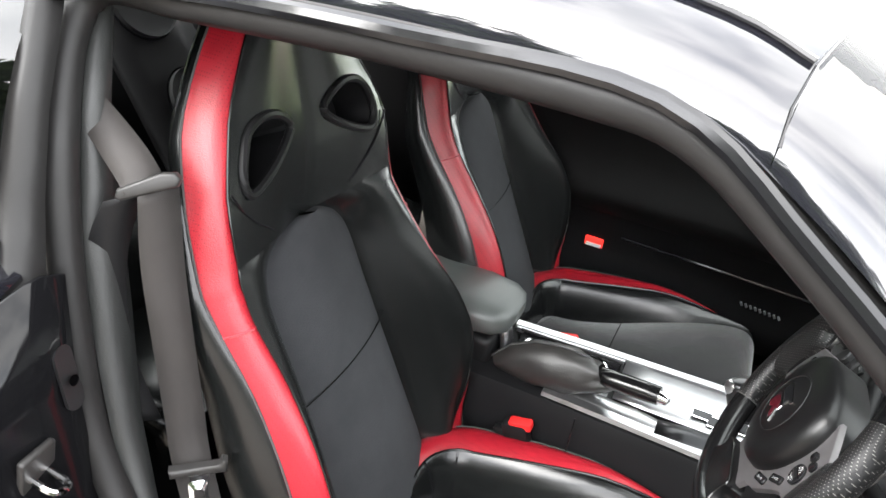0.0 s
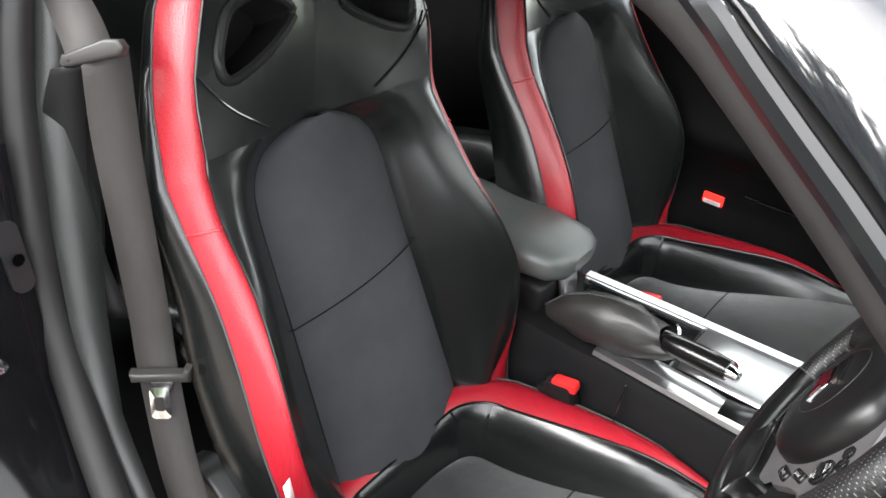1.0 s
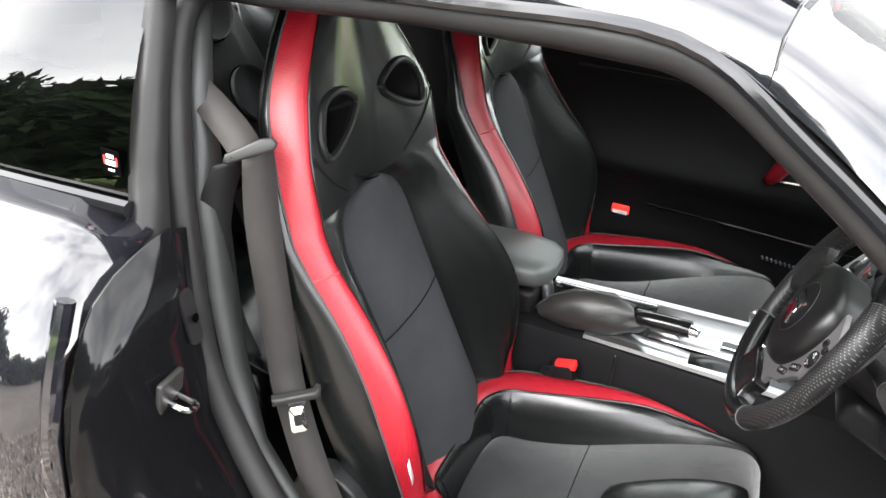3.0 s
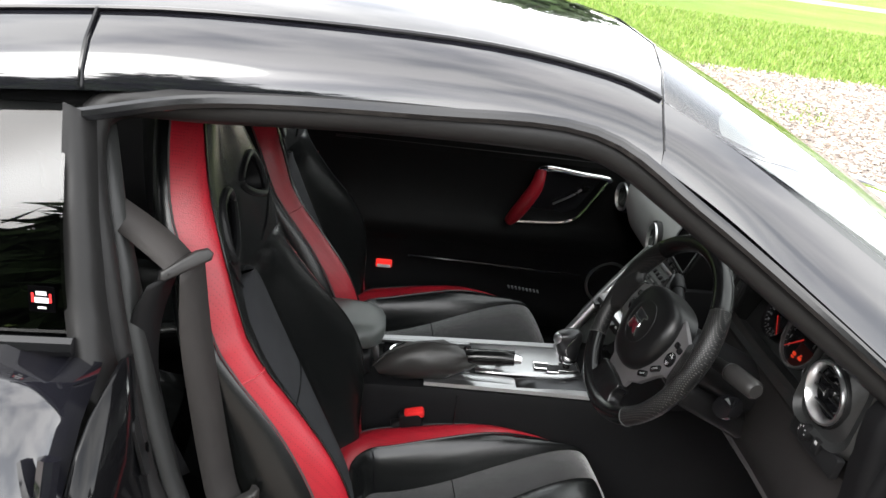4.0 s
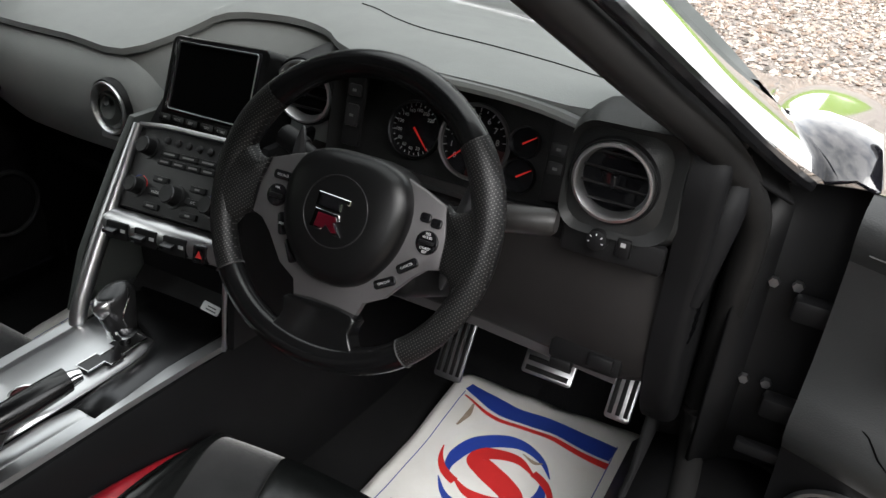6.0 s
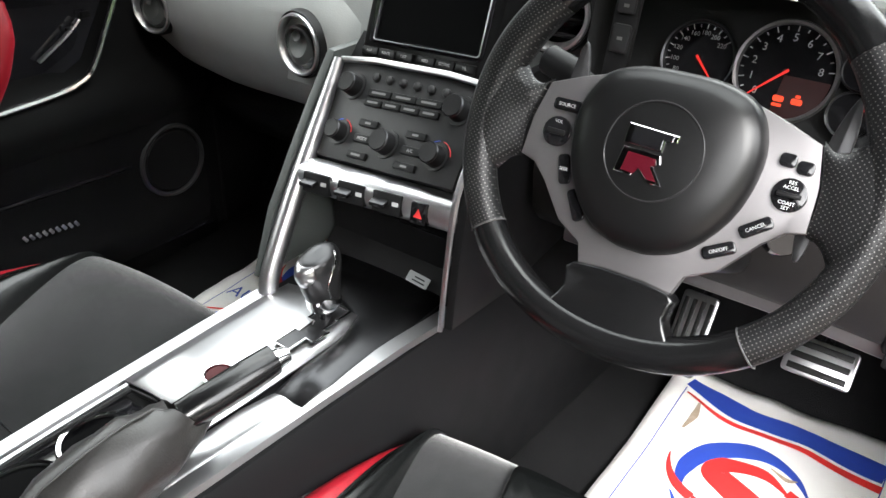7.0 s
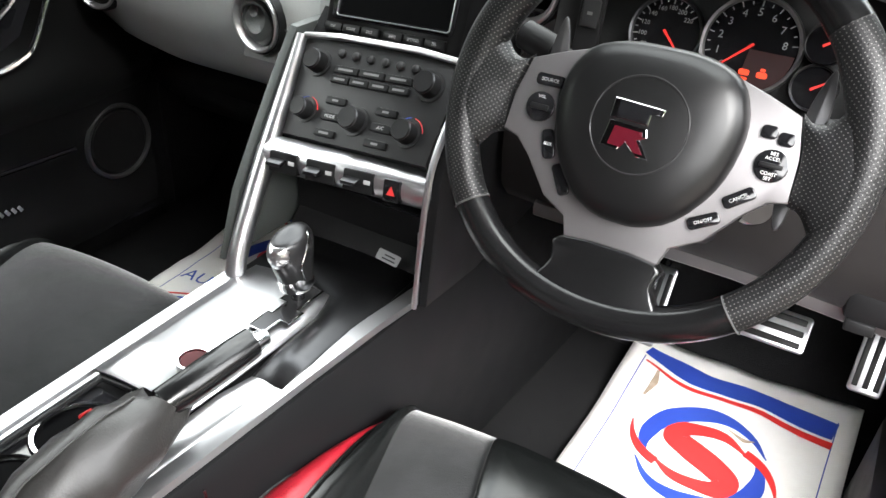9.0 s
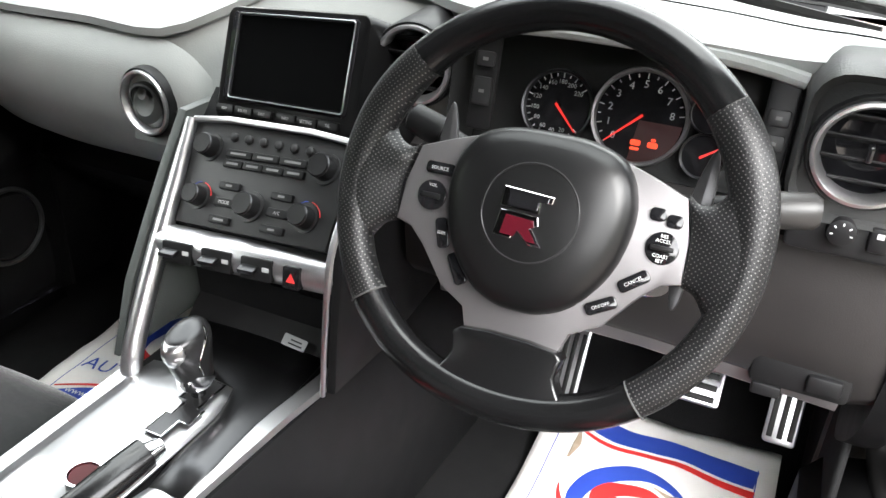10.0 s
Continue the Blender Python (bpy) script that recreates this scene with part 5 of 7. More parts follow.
loft([[Vector((x0, 0.215, 0.755)), Vector((x1, 0.205, 0.755))], [Vector((x0 + 0.012, 0.275, 0.745)), Vector((x1 - 0.012, 0.275, 0.745))]], False, well)
loft([[Vector((x0 + 0.012, 0.325, 0.87)), Vector((x1 - 0.012, 0.325, 0.87))], [Vector((x0 + 0.012, 0.272, 0.745)), Vector((x1 - 0.012, 0.272, 0.745))]], False, well)
cluster = part("instrument_panel", well, POD, dash, "hooded instrument panel with red needles")
part("brow_roll", tube([Vector((x, 0.232 + 0.02 * abs(x - 0.37), 0.897 - 0.012 * abs((x - 0.37) / 0.17) ** 3)) for x in [0.2 + 0.35 * k / 14 for k in range(15)]], 0.008, 8), LIT_DASH, cluster)
DIALS = (("tachometer", -0.002, -0.003, 0.0495), ("speedometer", -0.093, -0.007, 0.0385), ("fuel_gauge", 0.0705, -0.031, 0.0225), ("temperature_gauge", 0.069, 0.013, 0.0205))


def hand(c, a, r, mm, parent):
    m = mm @ Matrix.Translation((c[0], c[1], 0.0035)) @ pose(0, 0, 0, 0, 0, a)
    part("needle", prism([(-0.004, -0.0014), (r, -0.0006), (r, 0.0006), (-0.004, 0.0014)], 0.0006, m), GAUGE_RED, parent, "lit red needle")


def letters(text, size, m, mat, parent):
    c = bpy.data.curves.new("text", "FONT")
    c.body, c.size, c.align_x, c.align_y, c.resolution_u = text, size, "CENTER", "CENTER", 2
    t = bpy.data.objects.new("text", c)
    scene.collection.objects.link(t)
    me = bpy.data.meshes.new_from_object(t.evaluated_get(bpy.context.evaluated_depsgraph_get()))
    bpy.data.objects.remove(t)
    bpy.data.curves.remove(c)
    bm = bmesh.new()
    bm.from_mesh(me)
    bpy.data.meshes.remove(me)
    bm.transform(m)
    return part("lettering", bm, mat, parent, smooth=False)


for name, u, v, r in DIALS:
    d = part(name, lathe([(r * 0.97, 0.0005), (r * 0.96, 0.002), (0, 0.002)], CL @ Matrix.Translation((u, v, 0)), 48), GLOSS, cluster, "round black dial")
    part("dial_ring", lathe([(r * 0.955, 0.002), (r * 0.975, 0.008), (r * 1.04, 0.009), (r * 1.07, 0.002)], CL @ Matrix.Translation((u, v, 0)), 56), SPOKE if name == "tachometer" else DARK_CHROME, d, "satin grey dial ring")
    if r > 0.03:
        ticks = 17 if name == "tachometer" else 23
        lo, hi = (223, 10) if name == "tachometer" else (-44, -322)
        for k in range(ticks):
            a = radians(lo + (hi - lo) * k / (ticks - 1))
            big = k % 2 == 0
            # ticks and numerals in grey ink, dimmed in colour for the hood's shade
            part("dial_tick", box((0.0058 if big else 0.0032, 0.0011, 0.0004), CL @ Matrix.Translation((u + r * 0.885 * math.cos(a), v + r * 0.885 * math.sin(a), 0.0026)) @ pose(0, 0, 0, 0, 0, math.degrees(a)), 0), GREY_INK, d)
            if big:
                n = k // 2
                t = str(n) if name == "tachometer" else ("" if n == 0 else str(20 * n))
                if t:
                    letters(t, 0.0112 if name == "tachometer" else 0.0068, CL @ Matrix.Translation((u + r * 0.68 * math.cos(a), v + r * 0.70 * math.sin(a), 0.0028)), GREY_INK, d)
        part("hub", lathe([(0.0035, 0.002), (0.003, 0.003), (0, 0.0032)], CL @ Matrix.Translation((u, v, 0)), 16), SCREEN, d)
        hand((u, v), 223 if name == "tachometer" else -46, r * 0.9, CL, d)
    else:
        hand((u, v), 35, r * 0.85, CL, d)
seg = [(0.0, 0.0)] + [(0.0465 * math.cos(radians(a)), 0.0465 * math.sin(radians(a))) for a in range(-96, 1, 8)]
part("warning_field", prism([(x * 0.98, y) for x, y in seg], 0.0004, CL @ Matrix.Translation((-0.002, -0.006, 0.0022))), WARN_RED, cluster, "dim red warning display")
for k, u in enumerate((-0.001, 0.0175)):
    part("warning_symbol", prism(rounded(0.011, 0.006, 0.002), 0.0004, CL @ Matrix.Translation((u, -0.030, 0.0028))), WARN_AMBER, cluster, "lit orange warning symbol")
    part("warning_symbol", prism(rounded(0.010 if k == 0 else 0.005, 0.003, 0.001), 0.0004, CL @ Matrix.Translation((u, -0.0365 if k == 0 else -0.0245, 0.0028))), WARN_AMBER, cluster, "lit orange warning symbol")
# button columns beside the cluster
for x, y, zs, tilt in ((0.236, 0.232, (0.856, 0.822), 12), (0.534, 0.232, (0.846, 0.822), 10)):
    m = plane_at((x, y, 0.832), (1, 0.0, 0), (0, 0.2, 1))
    colm = part("button_column", prism(rounded(0.028, 0.105, 0.004), 0.006, m, 0.002), PLASTIC, cluster)
    for k, z in enumerate(zs):
        tall = 0.016 if k == 0 or x > 0.4 else 0.03
        mm = m @ Matrix.Translation((0, z - 0.832, 0.006))
        part("button", prism(rounded(0.02, tall, 0.003), 0.003, mm, 0.001), PANEL, colm)
        part("button_mark", box((0.006, 0.0035, 0.0004), mm @ Matrix.Translation((0, 0, 0.0032)), 0), DIM_INK, colm)

# centre stack: display, radio, switches, struts
A, B, C = Vector((-0.125, 0.179, 0.735)), Vector((-0.105, 0.102, 0.632)), Vector((0.124, 0.091, 0.654))
RAD = plane_at(A, C - B, A - B)
SCR = plane_at((-0.087, 0.21, 0.762), (0.18, -0.034, 0.02), (-0.024, 0.046, 0.102))


def slab(outline, m, front, depth, bevel=0.003):
    return prism(outline, depth, m @ Matrix.Translation((0, 0, front - depth)), bevel)


def frame_bm(outer, inner, depth, m, front):
    """A flat frame between two outlines with the same number of points."""
    rows = []
    for o, z in ((outer, front - depth), (outer, front - 0.002), (inner, front), (inner, front - depth * 0.6)):
        rows.append([m @ Vector((x, y, z)) for x, y in o])
    return loft([r + r[:1] for r in rows])


def shifted(o, dx, dy):
    return [(x + dx, y + dy) for x, y in o]


display = part("display_housing", slab(shifted(rounded(0.236, 0.142, 0.014), 0.083, 0.042), SCR, 0.0, 0.06, 0.006), DISPLAY, dash, "black central display housing")
part("display_bezel", frame_bm(shifted(rounded(0.206, 0.111, 0.007), 0.0835, 0.0515), shifted(rounded(0.186, 0.098, 0.003), 0.088, 0.052), 0.012, SCR, 0.004), GLOSS, display, "gloss black display frame")
part("display_line", tube([SCR @ Vector((x, y, 0.0042)) for x, y in shifted(rounded(0.191, 0.103, 0.004), 0.087, 0.052)], 0.0009, 5, True), SATIN, display, "thin grey line round the glass")
part("display_screen", prism(shifted(rounded(0.192, 0.104, 0.003), 0.087, 0.052), 0.001, SCR @ Matrix.Translation((0, 0, -0.001 + 0.0012))), SCREEN, display, "dark switched-off display")
for i, t in enumerate(("MAP", "ROUTE", "DEST", "INFO", "SETTING", "TEL")):
    u = -0.012 + 0.034 * i + (0.006 if i > 2 else 0)
    part("display_button", slab(shifted(rounded(0.032, 0.011, 0.002), u, -0.0145), SCR, 0.004, 0.004, 0.001), DISPLAY, display)
    letters(t, 0.005, SCR @ Matrix.Translation((u, -0.0145, 0.0043)), GREY_INK, display)
# radio and climate panel
radio = part("radio_panel", slab([(0.004, -0.002), (0.005, -0.128), (0.236, -0.128), (0.245, -0.004), (0.12, 0.002)], RAD, 0.0, 0.03, 0.002), PANEL, dash, "charcoal radio and climate control panel")
part("radio_top_trim", tube([RAD @ Vector(p) for p in ((-0.004, -0.012, 0.003), (0.004, 0.001, 0.004), (0.06, 0.005, 0.004), (0.18, 0.003, 0.004), (0.252, -0.004, 0.003))], 0.0042, 8), BRUSHED, radio, "brushed silver trim")
for u, v, r in ((0.038, -0.031, 0.0135), (0.21, -0.036, 0.0145), (0.041, -0.093, 0.0125), (0.121, -0.094, 0.0145), (0.2, -0.095, 0.0135)):
    mm = RAD @ Matrix.Translation((u, v, 0))
    kb = part("control_knob", lathe([(r * 1.05, 0.0), (r, 0.004), (r * 0.96, 0.017), (r * 0.88, 0.0195), (0, 0.019)], mm, 28), PLASTIC, radio, "round black control knob")
    part("knob_skirt", lathe([(r * 1.3, 0.0003), (r * 1.28, 0.0022), (r * 1.02, 0.0022)], mm, 28), PANEL, kb)
    part("knob_rim", lathe([(r * 0.97, 0.0165), (r * 0.985, 0.0175), (r * 0.93, 0.0186)], mm, 28), DARK_CHROME, kb)
    if v < -0.05 and abs(u - 0.121) > 0.02:
        arc = [Vector((r * 1.42 * math.cos(radians(a)), r * 1.42 * math.sin(radians(a)), 0.0006)) for a in range(10, 81, 10)]
        part("red_arc", tube([mm @ p for p in arc], 0.0005, 5), RED_INK, kb, "red temperature mark")
        arc = [Vector((r * 1.42 * math.cos(radians(a)), r * 1.42 * math.sin(radians(a)), 0.0006)) for a in range(95, 161, 10)]
        part("blue_arc", tube([mm @ p for p in arc], 0.0005, 5), BLUE_INK, kb, "blue temperature mark")
for i in range(6):
    part("preset_button", lathe([(0.0058, 0.0), (0.0052, 0.004), (0.003, 0.0055), (0, 0.0055)], RAD @ Matrix.Translation((0.0695 + 0.0228 * i, -0.015 - 0.0008 * i, 0)), 16), PANEL, radio)


def key(u, v, w, h, mark=0.5):
    b = part("control_button", slab(shifted(rounded(w, h, 0.0022), u, v), RAD, 0.0042, 0.0042, 0.0012), PLASTIC, radio)
    part("button_mark", box((w * mark, h * 0.28, 0.0003), RAD @ Matrix.Translation((u, v, 0.0044)), 0), DIM_INK, b)


for i in range(3):
    key(0.0845 + 0.0403 * i, -0.0352, 0.0385, 0.0095, 0.6)
for i in range(4):
    key(0.0795 + 0.0302 * i, -0.0478, 0.0285, 0.0095, 0.6)
key(0.0843, -0.0748, 0.031, 0.0095, 0.3)
key(0.0823, -0.1168, 0.031, 0.0095, 0.5)
key(0.1625, -0.0766, 0.031, 0.0095, 0.3)
key(0.1609, -0.1163, 0.033, 0.0095, 0.3)
for u, v, t in ((0.0836, -0.0954, "MODE"), (0.1625, -0.0964, "A/C")):
    b = part("control_button", slab(shifted(rounded(0.031, 0.0105, 0.0022), u, v), RAD, 0.0042, 0.0042, 0.0012), PLASTIC, radio)
    letters(t, 0.0058, RAD @ Matrix.Translation((u, v, 0.0045)), GREY_INK, b)
# switch bar
S1, S2 = Vector((-0.089, 0.081, 0.604)), Vector((0.084, 0.089, 0.614))
SWB = plane_at(S1, S2 - S1, (0, 0.25, 1))
bar = part("switch_bar", tube([SWB @ Vector(p) for p in ((-0.026, 0.0075, -0.018), (-0.02, 0.0075, -0.012), (0.09, 0.0075, -0.010), (0.203, 0.006, -0.012), (0.209, 0.006, -0.018))], 0.0225, 16), BRUSHED, dash, "brushed silver switch bar")
for k, u in enumerate((0.013, 0.069, 0.124)):
    w = part("switch_well", slab(shifted(rounded(0.042, 0.026, 0.002), u, 0.0035), SWB, 0.0135, 0.012, 0.001), PLASTIC, bar)
    part("toggle", box((0.022, 0.006, 0.014), SWB @ pose(u - 0.008, 0.0035, 0.017, 20, 0, 0), 0.0015), DARK_CHROME, w, "dark chrome toggle switch")
    part("switch_mark", box((0.009, 0.005, 0.0004), SWB @ Matrix.Translation((u + 0.013, 0.005, 0.0138)), 0), GREY_INK, w)
hz = part("hazard_button", slab(shifted(rounded(0.022, 0.026, 0.002), 0.171, 0.002), SWB, 0.0145, 0.012, 0.001), GLOSS, bar, "black hazard light button")
part("hazard_triangle", prism([(0.171 - 0.006, -0.003), (0.171 + 0.006, -0.003), (0.171, 0.008)], 0.0004, SWB @ Matrix.Translation((0, 0, 0.0146))), RED_INK, hz, "red hazard triangle")
# struts down to the console, tower sides and cubby
strut = spline([(-0.127, 0.175, 0.738), (-0.121, 0.14, 0.69), (-0.116, 0.098, 0.63), (-0.111, 0.05, 0.56), (-0.106, 0.012, 0.5), (-0.104, 0.0, 0.468)], 5)
part("left_strut", tube(strut, [0.007 + 0.006 * min(1, i / 12) for i in range(len(strut))], 10), BRUSHED, dash, "curved satin silver strut")
strut = spline([(0.128, 0.16, 0.757), (0.1265, 0.125, 0.705), (0.1255, 0.09, 0.65), (0.1245, 0.078, 0.57), (0.1235, 0.07, 0.474)], 5)
part("right_strut", tube(strut, [0.0052 - 0.002 * i / len(strut) for i in range(len(strut))], 8), BRUSHED, dash, "slim silver edge strip")
for name, xs, pts in (("tower_side", 0.133, [(0.165, 0.765), (0.13, 0.71), (0.095, 0.652), (0.082, 0.57), (0.074, 0.478), (0.2, 0.47), (0.45, 0.5), (0.45, 0.77)]), ("tower_side", -0.145, [(0.18, 0.745), (0.14, 0.69), (0.1, 0.63), (0.055, 0.56), (0.02, 0.47), (0.2, 0.47), (0.45, 0.5), (0.45, 0.75)])):
    m = Matrix(((0, 0, 1, xs - 0.006), (1, 0, 0, 0), (0, 1, 0, 0), (0, 0, 0, 1)))
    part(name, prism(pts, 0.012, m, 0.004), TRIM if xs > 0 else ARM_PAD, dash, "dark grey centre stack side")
part("stack_filler", loft([[Vector((x, y, z)) for x in (-0.14, 0.13)] for y, z in ((0.24, 0.76), (0.21, 0.73), (0.14, 0.635), (0.12, 0.60), (0.14, 0.575))]), PLASTIC, dash)
part("cubby", loft([[Vector((x, y, z)) for x in (-0.125, 0.125)] for y, z in ((0.1, 0.585), (0.15, 0.572), (0.155, 0.5), (0.12, 0.468))]), PLASTIC, dash, "black cubby below the switches")
part("tape_slot", box((0.1, 0.006, 0.012), pose(0.05, 0.148, 0.557, 0, 0, 0), 0.002), GLOSS, dash)
m = plane_at((0.098, 0.146, 0.522), (1, -0.1, 0), (0, 0, 1))
badge2 = part("small_plaque", prism(rounded(0.042, 0.014, 0.001), 0.001, m), SATIN, dash, "small silver plaque")
for k in range(2):
    part("plaque_bar", box((0.014, 0.004, 0.0004), m @ Matrix.Translation((0.002 + 0.014 * k - 0.006, -0.001 * k, 0.0012)), 0), PLASTIC, badge2)
# ---- steering wheel ----
W0 = Vector((0.375, 0.012, 0.797))
WH = plane_at(W0, (1, 0.025, 0), (0, 0.4226, 0.9063))
wheel = thing("steering_wheel", W0, "black leather three-spoke steering wheel with grey spokes", "steering wheel")
WHEEL_LEATHER = material("smooth_wheel_leather", (0.0045, 0.0045, 0.0048), 0.22, grain=0.08, grain_scale=420, pattern="voronoi", distance=0.0004, spec=0.45, vary_rough=0.03)
HORN = material("smooth_horn_pad", (0.0045, 0.0045, 0.0048), 0.36, grain=0.06, grain_scale=600, pattern="voronoi", distance=0.0003, spec=0.34, vary_rough=0.04)
LEATHER_PERF = perforated("black_perforated_leather", (0.006, 0.006, 0.0064), 0.38, (0.09, 0.088, 0.084), 310, 0.16, spec=0.25, turn=(pose(0, 0, 0, 0, 0, 45).to_3x3() @ WH.to_3x3().inverted()).to_euler())


def rim(a0, a1, n, mat, name, label):
    pts, rad = [], []
    for k in range(n + 1):
        a = a0 + (a1 - a0) * k / n
        r = 0.1655 - 0.005 * max(0, math.cos(radians(a - 270))) ** 6
        swell = 0.0025 * math.exp(-((((a % 360) - 25 + 180) % 360 - 180) / 22) ** 2) + 0.0025 * math.exp(-((((a % 360) - 155 + 180) % 360 - 180) / 22) ** 2)
        pts.append(WH @ Vector((r * math.cos(radians(a)), r * math.sin(radians(a)), 0)))
        rad.append(0.0158 + swell)
    return part(name, tube(pts, rad, 14, up=WH.to_3x3() @ Vector((0, 0, 1))), mat, wheel, label)


for a0, a1, mat, label in ((41, 139, WHEEL_LEATHER, "smooth black leather rim"), (139, 217, LEATHER_PERF, "perforated black leather grip"), (217, 311, WHEEL_LEATHER, "smooth black leather rim"), (311, 401, LEATHER_PERF, "perforated black leather grip")):
    rim(a0, a1, 26, mat, "rim_section", label)
for a in (41, 139, 217, 311):
    ring = []
    c = Vector((0.1655 * math.cos(radians(a)), 0.1655 * math.sin(radians(a)), 0))
    out = Vector((math.cos(radians(a)), math.sin(radians(a)), 0))
    for k in range(16):
        q = 2 * math.pi * k / 16
        ring.append(WH @ (c + out * (0.0163 * math.cos(q)) + Vector((0, 0, 0.0163 * math.sin(q)))))
    part("rim_seam", tube(ring, 0.0009, 5, True), STITCH, wheel)
# inner stitching on the lower rim
for a0, a1 in ((185, 240), (292, 330), (100, 138)):
    for k in range(int((a1 - a0) / 1.7)):
        a = a0 + 1.7 * k
        c = Vector((0.1535 * math.cos(radians(a)), 0.1535 * math.sin(radians(a)), 0.006))
        part("stitch", box((0.0022, 0.0008, 0.0008), WH @ Matrix.Translation(c) @ pose(0, 0, 0, 0, 0, a + 60), 0), STITCH, wheel)


def flat(points, steps=4, closed=True):
    return [(p.x, p.y) for p in spline([(x, y, 0) for x, y in points], steps, closed)]


# grey spoke frame
half = [(0.0, 0.055), (0.060, 0.056), (0.085, 0.048), (0.113, 0.037), (0.121, 0.005), (0.1225, -0.029), (0.108, -0.033), (0.094, -0.046), (0.070, -0.076), (0.047, -0.089), (0.041, -0.107), (0.0, -0.109)]
outl = half + [(-x, y) for x, y in reversed(half[1:-1])]
spokes = part("spoke_frame", prism(outl, 0.008, WH @ Matrix.Translation((0, 0, -0.008)), 0.003, 2), SPOKE, wheel, "satin grey spoke frame", sharp=30)
# leather webs between the spokes and the rim
for s in (1, -1):
    low = spline([(0.1215, -0.031, 0), (0.133, -0.036, 0), (0.1435, -0.052, 0), (0.150, -0.071, 0)], 4)
    high = spline([(0.1125, 0.041, 0), (0.123, 0.0345, 0), (0.137, 0.042, 0), (0.150, 0.0695, 0)], 4)
    rows = []
    for j in range(21):
        v = j / 20
        edge = max(0.0, 4 * v * (1 - v)) ** 0.3
        front, back = [], []
        for i, (p, q) in enumerate(zip(low, high)):
            u = i / (len(low) - 1)
            c = p.lerp(q, v)
            bow = 0.0145 * u ** 2 * 4 * v * (1 - v) + 0.0045 * (1 - u) ** 2 * 4 * v * (1 - v)
            rise = u * u * (3 - 2 * u)
            crest = 0.004 * math.exp(-((u - 0.35) / 0.3) ** 2 - ((v - 0.88) / 0.16) ** 2)
            front.append(WH @ Vector((s * (c.x + bow), c.y, -0.006 + (0.0085 + 0.0125 * rise + crest) * edge)))
            back.append(WH @ Vector((s * (c.x + bow), c.y, -0.006 - (0.006 + 0.006 * rise) * edge)))
        rows.append(front + back[::-1])
    part("thumb_grip", loft(rows, True), LEATHER_PERF, wheel, "perforated leather thumb grip", sharp=75)
web = [(-0.041, -0.104), (0.041, -0.104), (0.044, -0.125), (0.058, -0.146), (0.085, -0.150), (0.05, -0.165), (0.0, -0.168), (-0.05, -0.165), (-0.085, -0.150), (-0.058, -0.146), (-0.044, -0.125)]
o = flat(web, 3)
part("lower_web", prism(o, 0.024, WH @ Matrix.Translation((0, 0, -0.014)), 0.006, 3), WHEEL_LEATHER, wheel, "black leather lower spoke", sharp=60)
# airbag pad
padh = [(0.0, 0.068), (0.035, 0.066), (0.062, 0.055), (0.076, 0.03), (0.0775, 0.0), (0.068, -0.035), (0.045, -0.066), (0.02, -0.079), (0.0, -0.081)]
o = flat(padh + [(-x, y) for x, y in reversed(padh[1:-1])], 3)
rows = []
for k, z in ((1.0, -0.03), (1.0, 0.002), (0.975, 0.010), (0.93, 0.016), (0.8, 0.021), (0.55, 0.0245), (0.25, 0.026), (0.02, 0.0262)):
    rows.append([WH @ Vector((x * k, -0.003 + (y + 0.003) * k, z)) for x, y in o])
pad = part("airbag_pad", loft(rows, True), HORN, wheel, "black horn pad")
part("pad_ring", tube([WH @ Vector((-0.001 + 0.0395 * math.cos(q), 0.0 + 0.0395 * math.sin(q), 0.0246)) for q in [2 * math.pi * k / 56 for k in range(56)]], 0.0009, 6, True), PANEL, pad, "fine round line on the horn pad")
EM = WH @ Matrix.Translation((-0.004, -0.001, 0.0258)) @ Matrix.Scale(0.94, 4)
ENAMEL = material("dark_red_enamel", (0.06, 0.003, 0.008), 0.25)
for name, o, mat, inset, label in (("emblem_plate", [(-0.022, 0.003), (-0.0215, 0.020), (0.0225, 0.018), (0.0215, 0.012), (0.012, 0.0115), (0.012, 0.002)], GLOSS, 0.78, "black emblem inlay"), ("emblem_plate", [(-0.024, -0.022), (-0.021, 0.0005), (0.012, -0.001), (0.014, -0.008), (0.008, -0.011), (0.0195, -0.0255), (0.009, -0.0255), (-0.004, -0.015), (-0.008, -0.023)], ENAMEL, 0.74, "dark red emblem inlay")):
    part(name, prism(o, 0.0022, EM, 0.0006, 1), CHROME, pad, "plain chrome emblem plate")
    mx, my = sum(p[0] for p in o) / len(o), sum(p[1] for p in o) / len(o)
    part("emblem_inlay", prism([(mx + (x - mx) * inset, my + (y - my) * inset) for x, y in o], 0.0006, EM @ Matrix.Translation((0, 0, 0.0022))), mat, pad, label)


def wheel_key(u, v, w, h, turn, text="", size=0.005, round_=False):
    m = WH @ Matrix.Translation((u, v, 0.0)) @ pose(0, 0, 0, 0, 0, turn)
    b = part("wheel_button", prism(rounded(w, h, min(w, h) * 0.49 if round_ else 0.0035), 0.003, m, 0.001), GLOSS, spokes, "gloss black wheel button")
    if text:
        letters(text, size, m @ Matrix.Translation((0, 0, 0.0032)), GREY_INK, b)
    return b, m


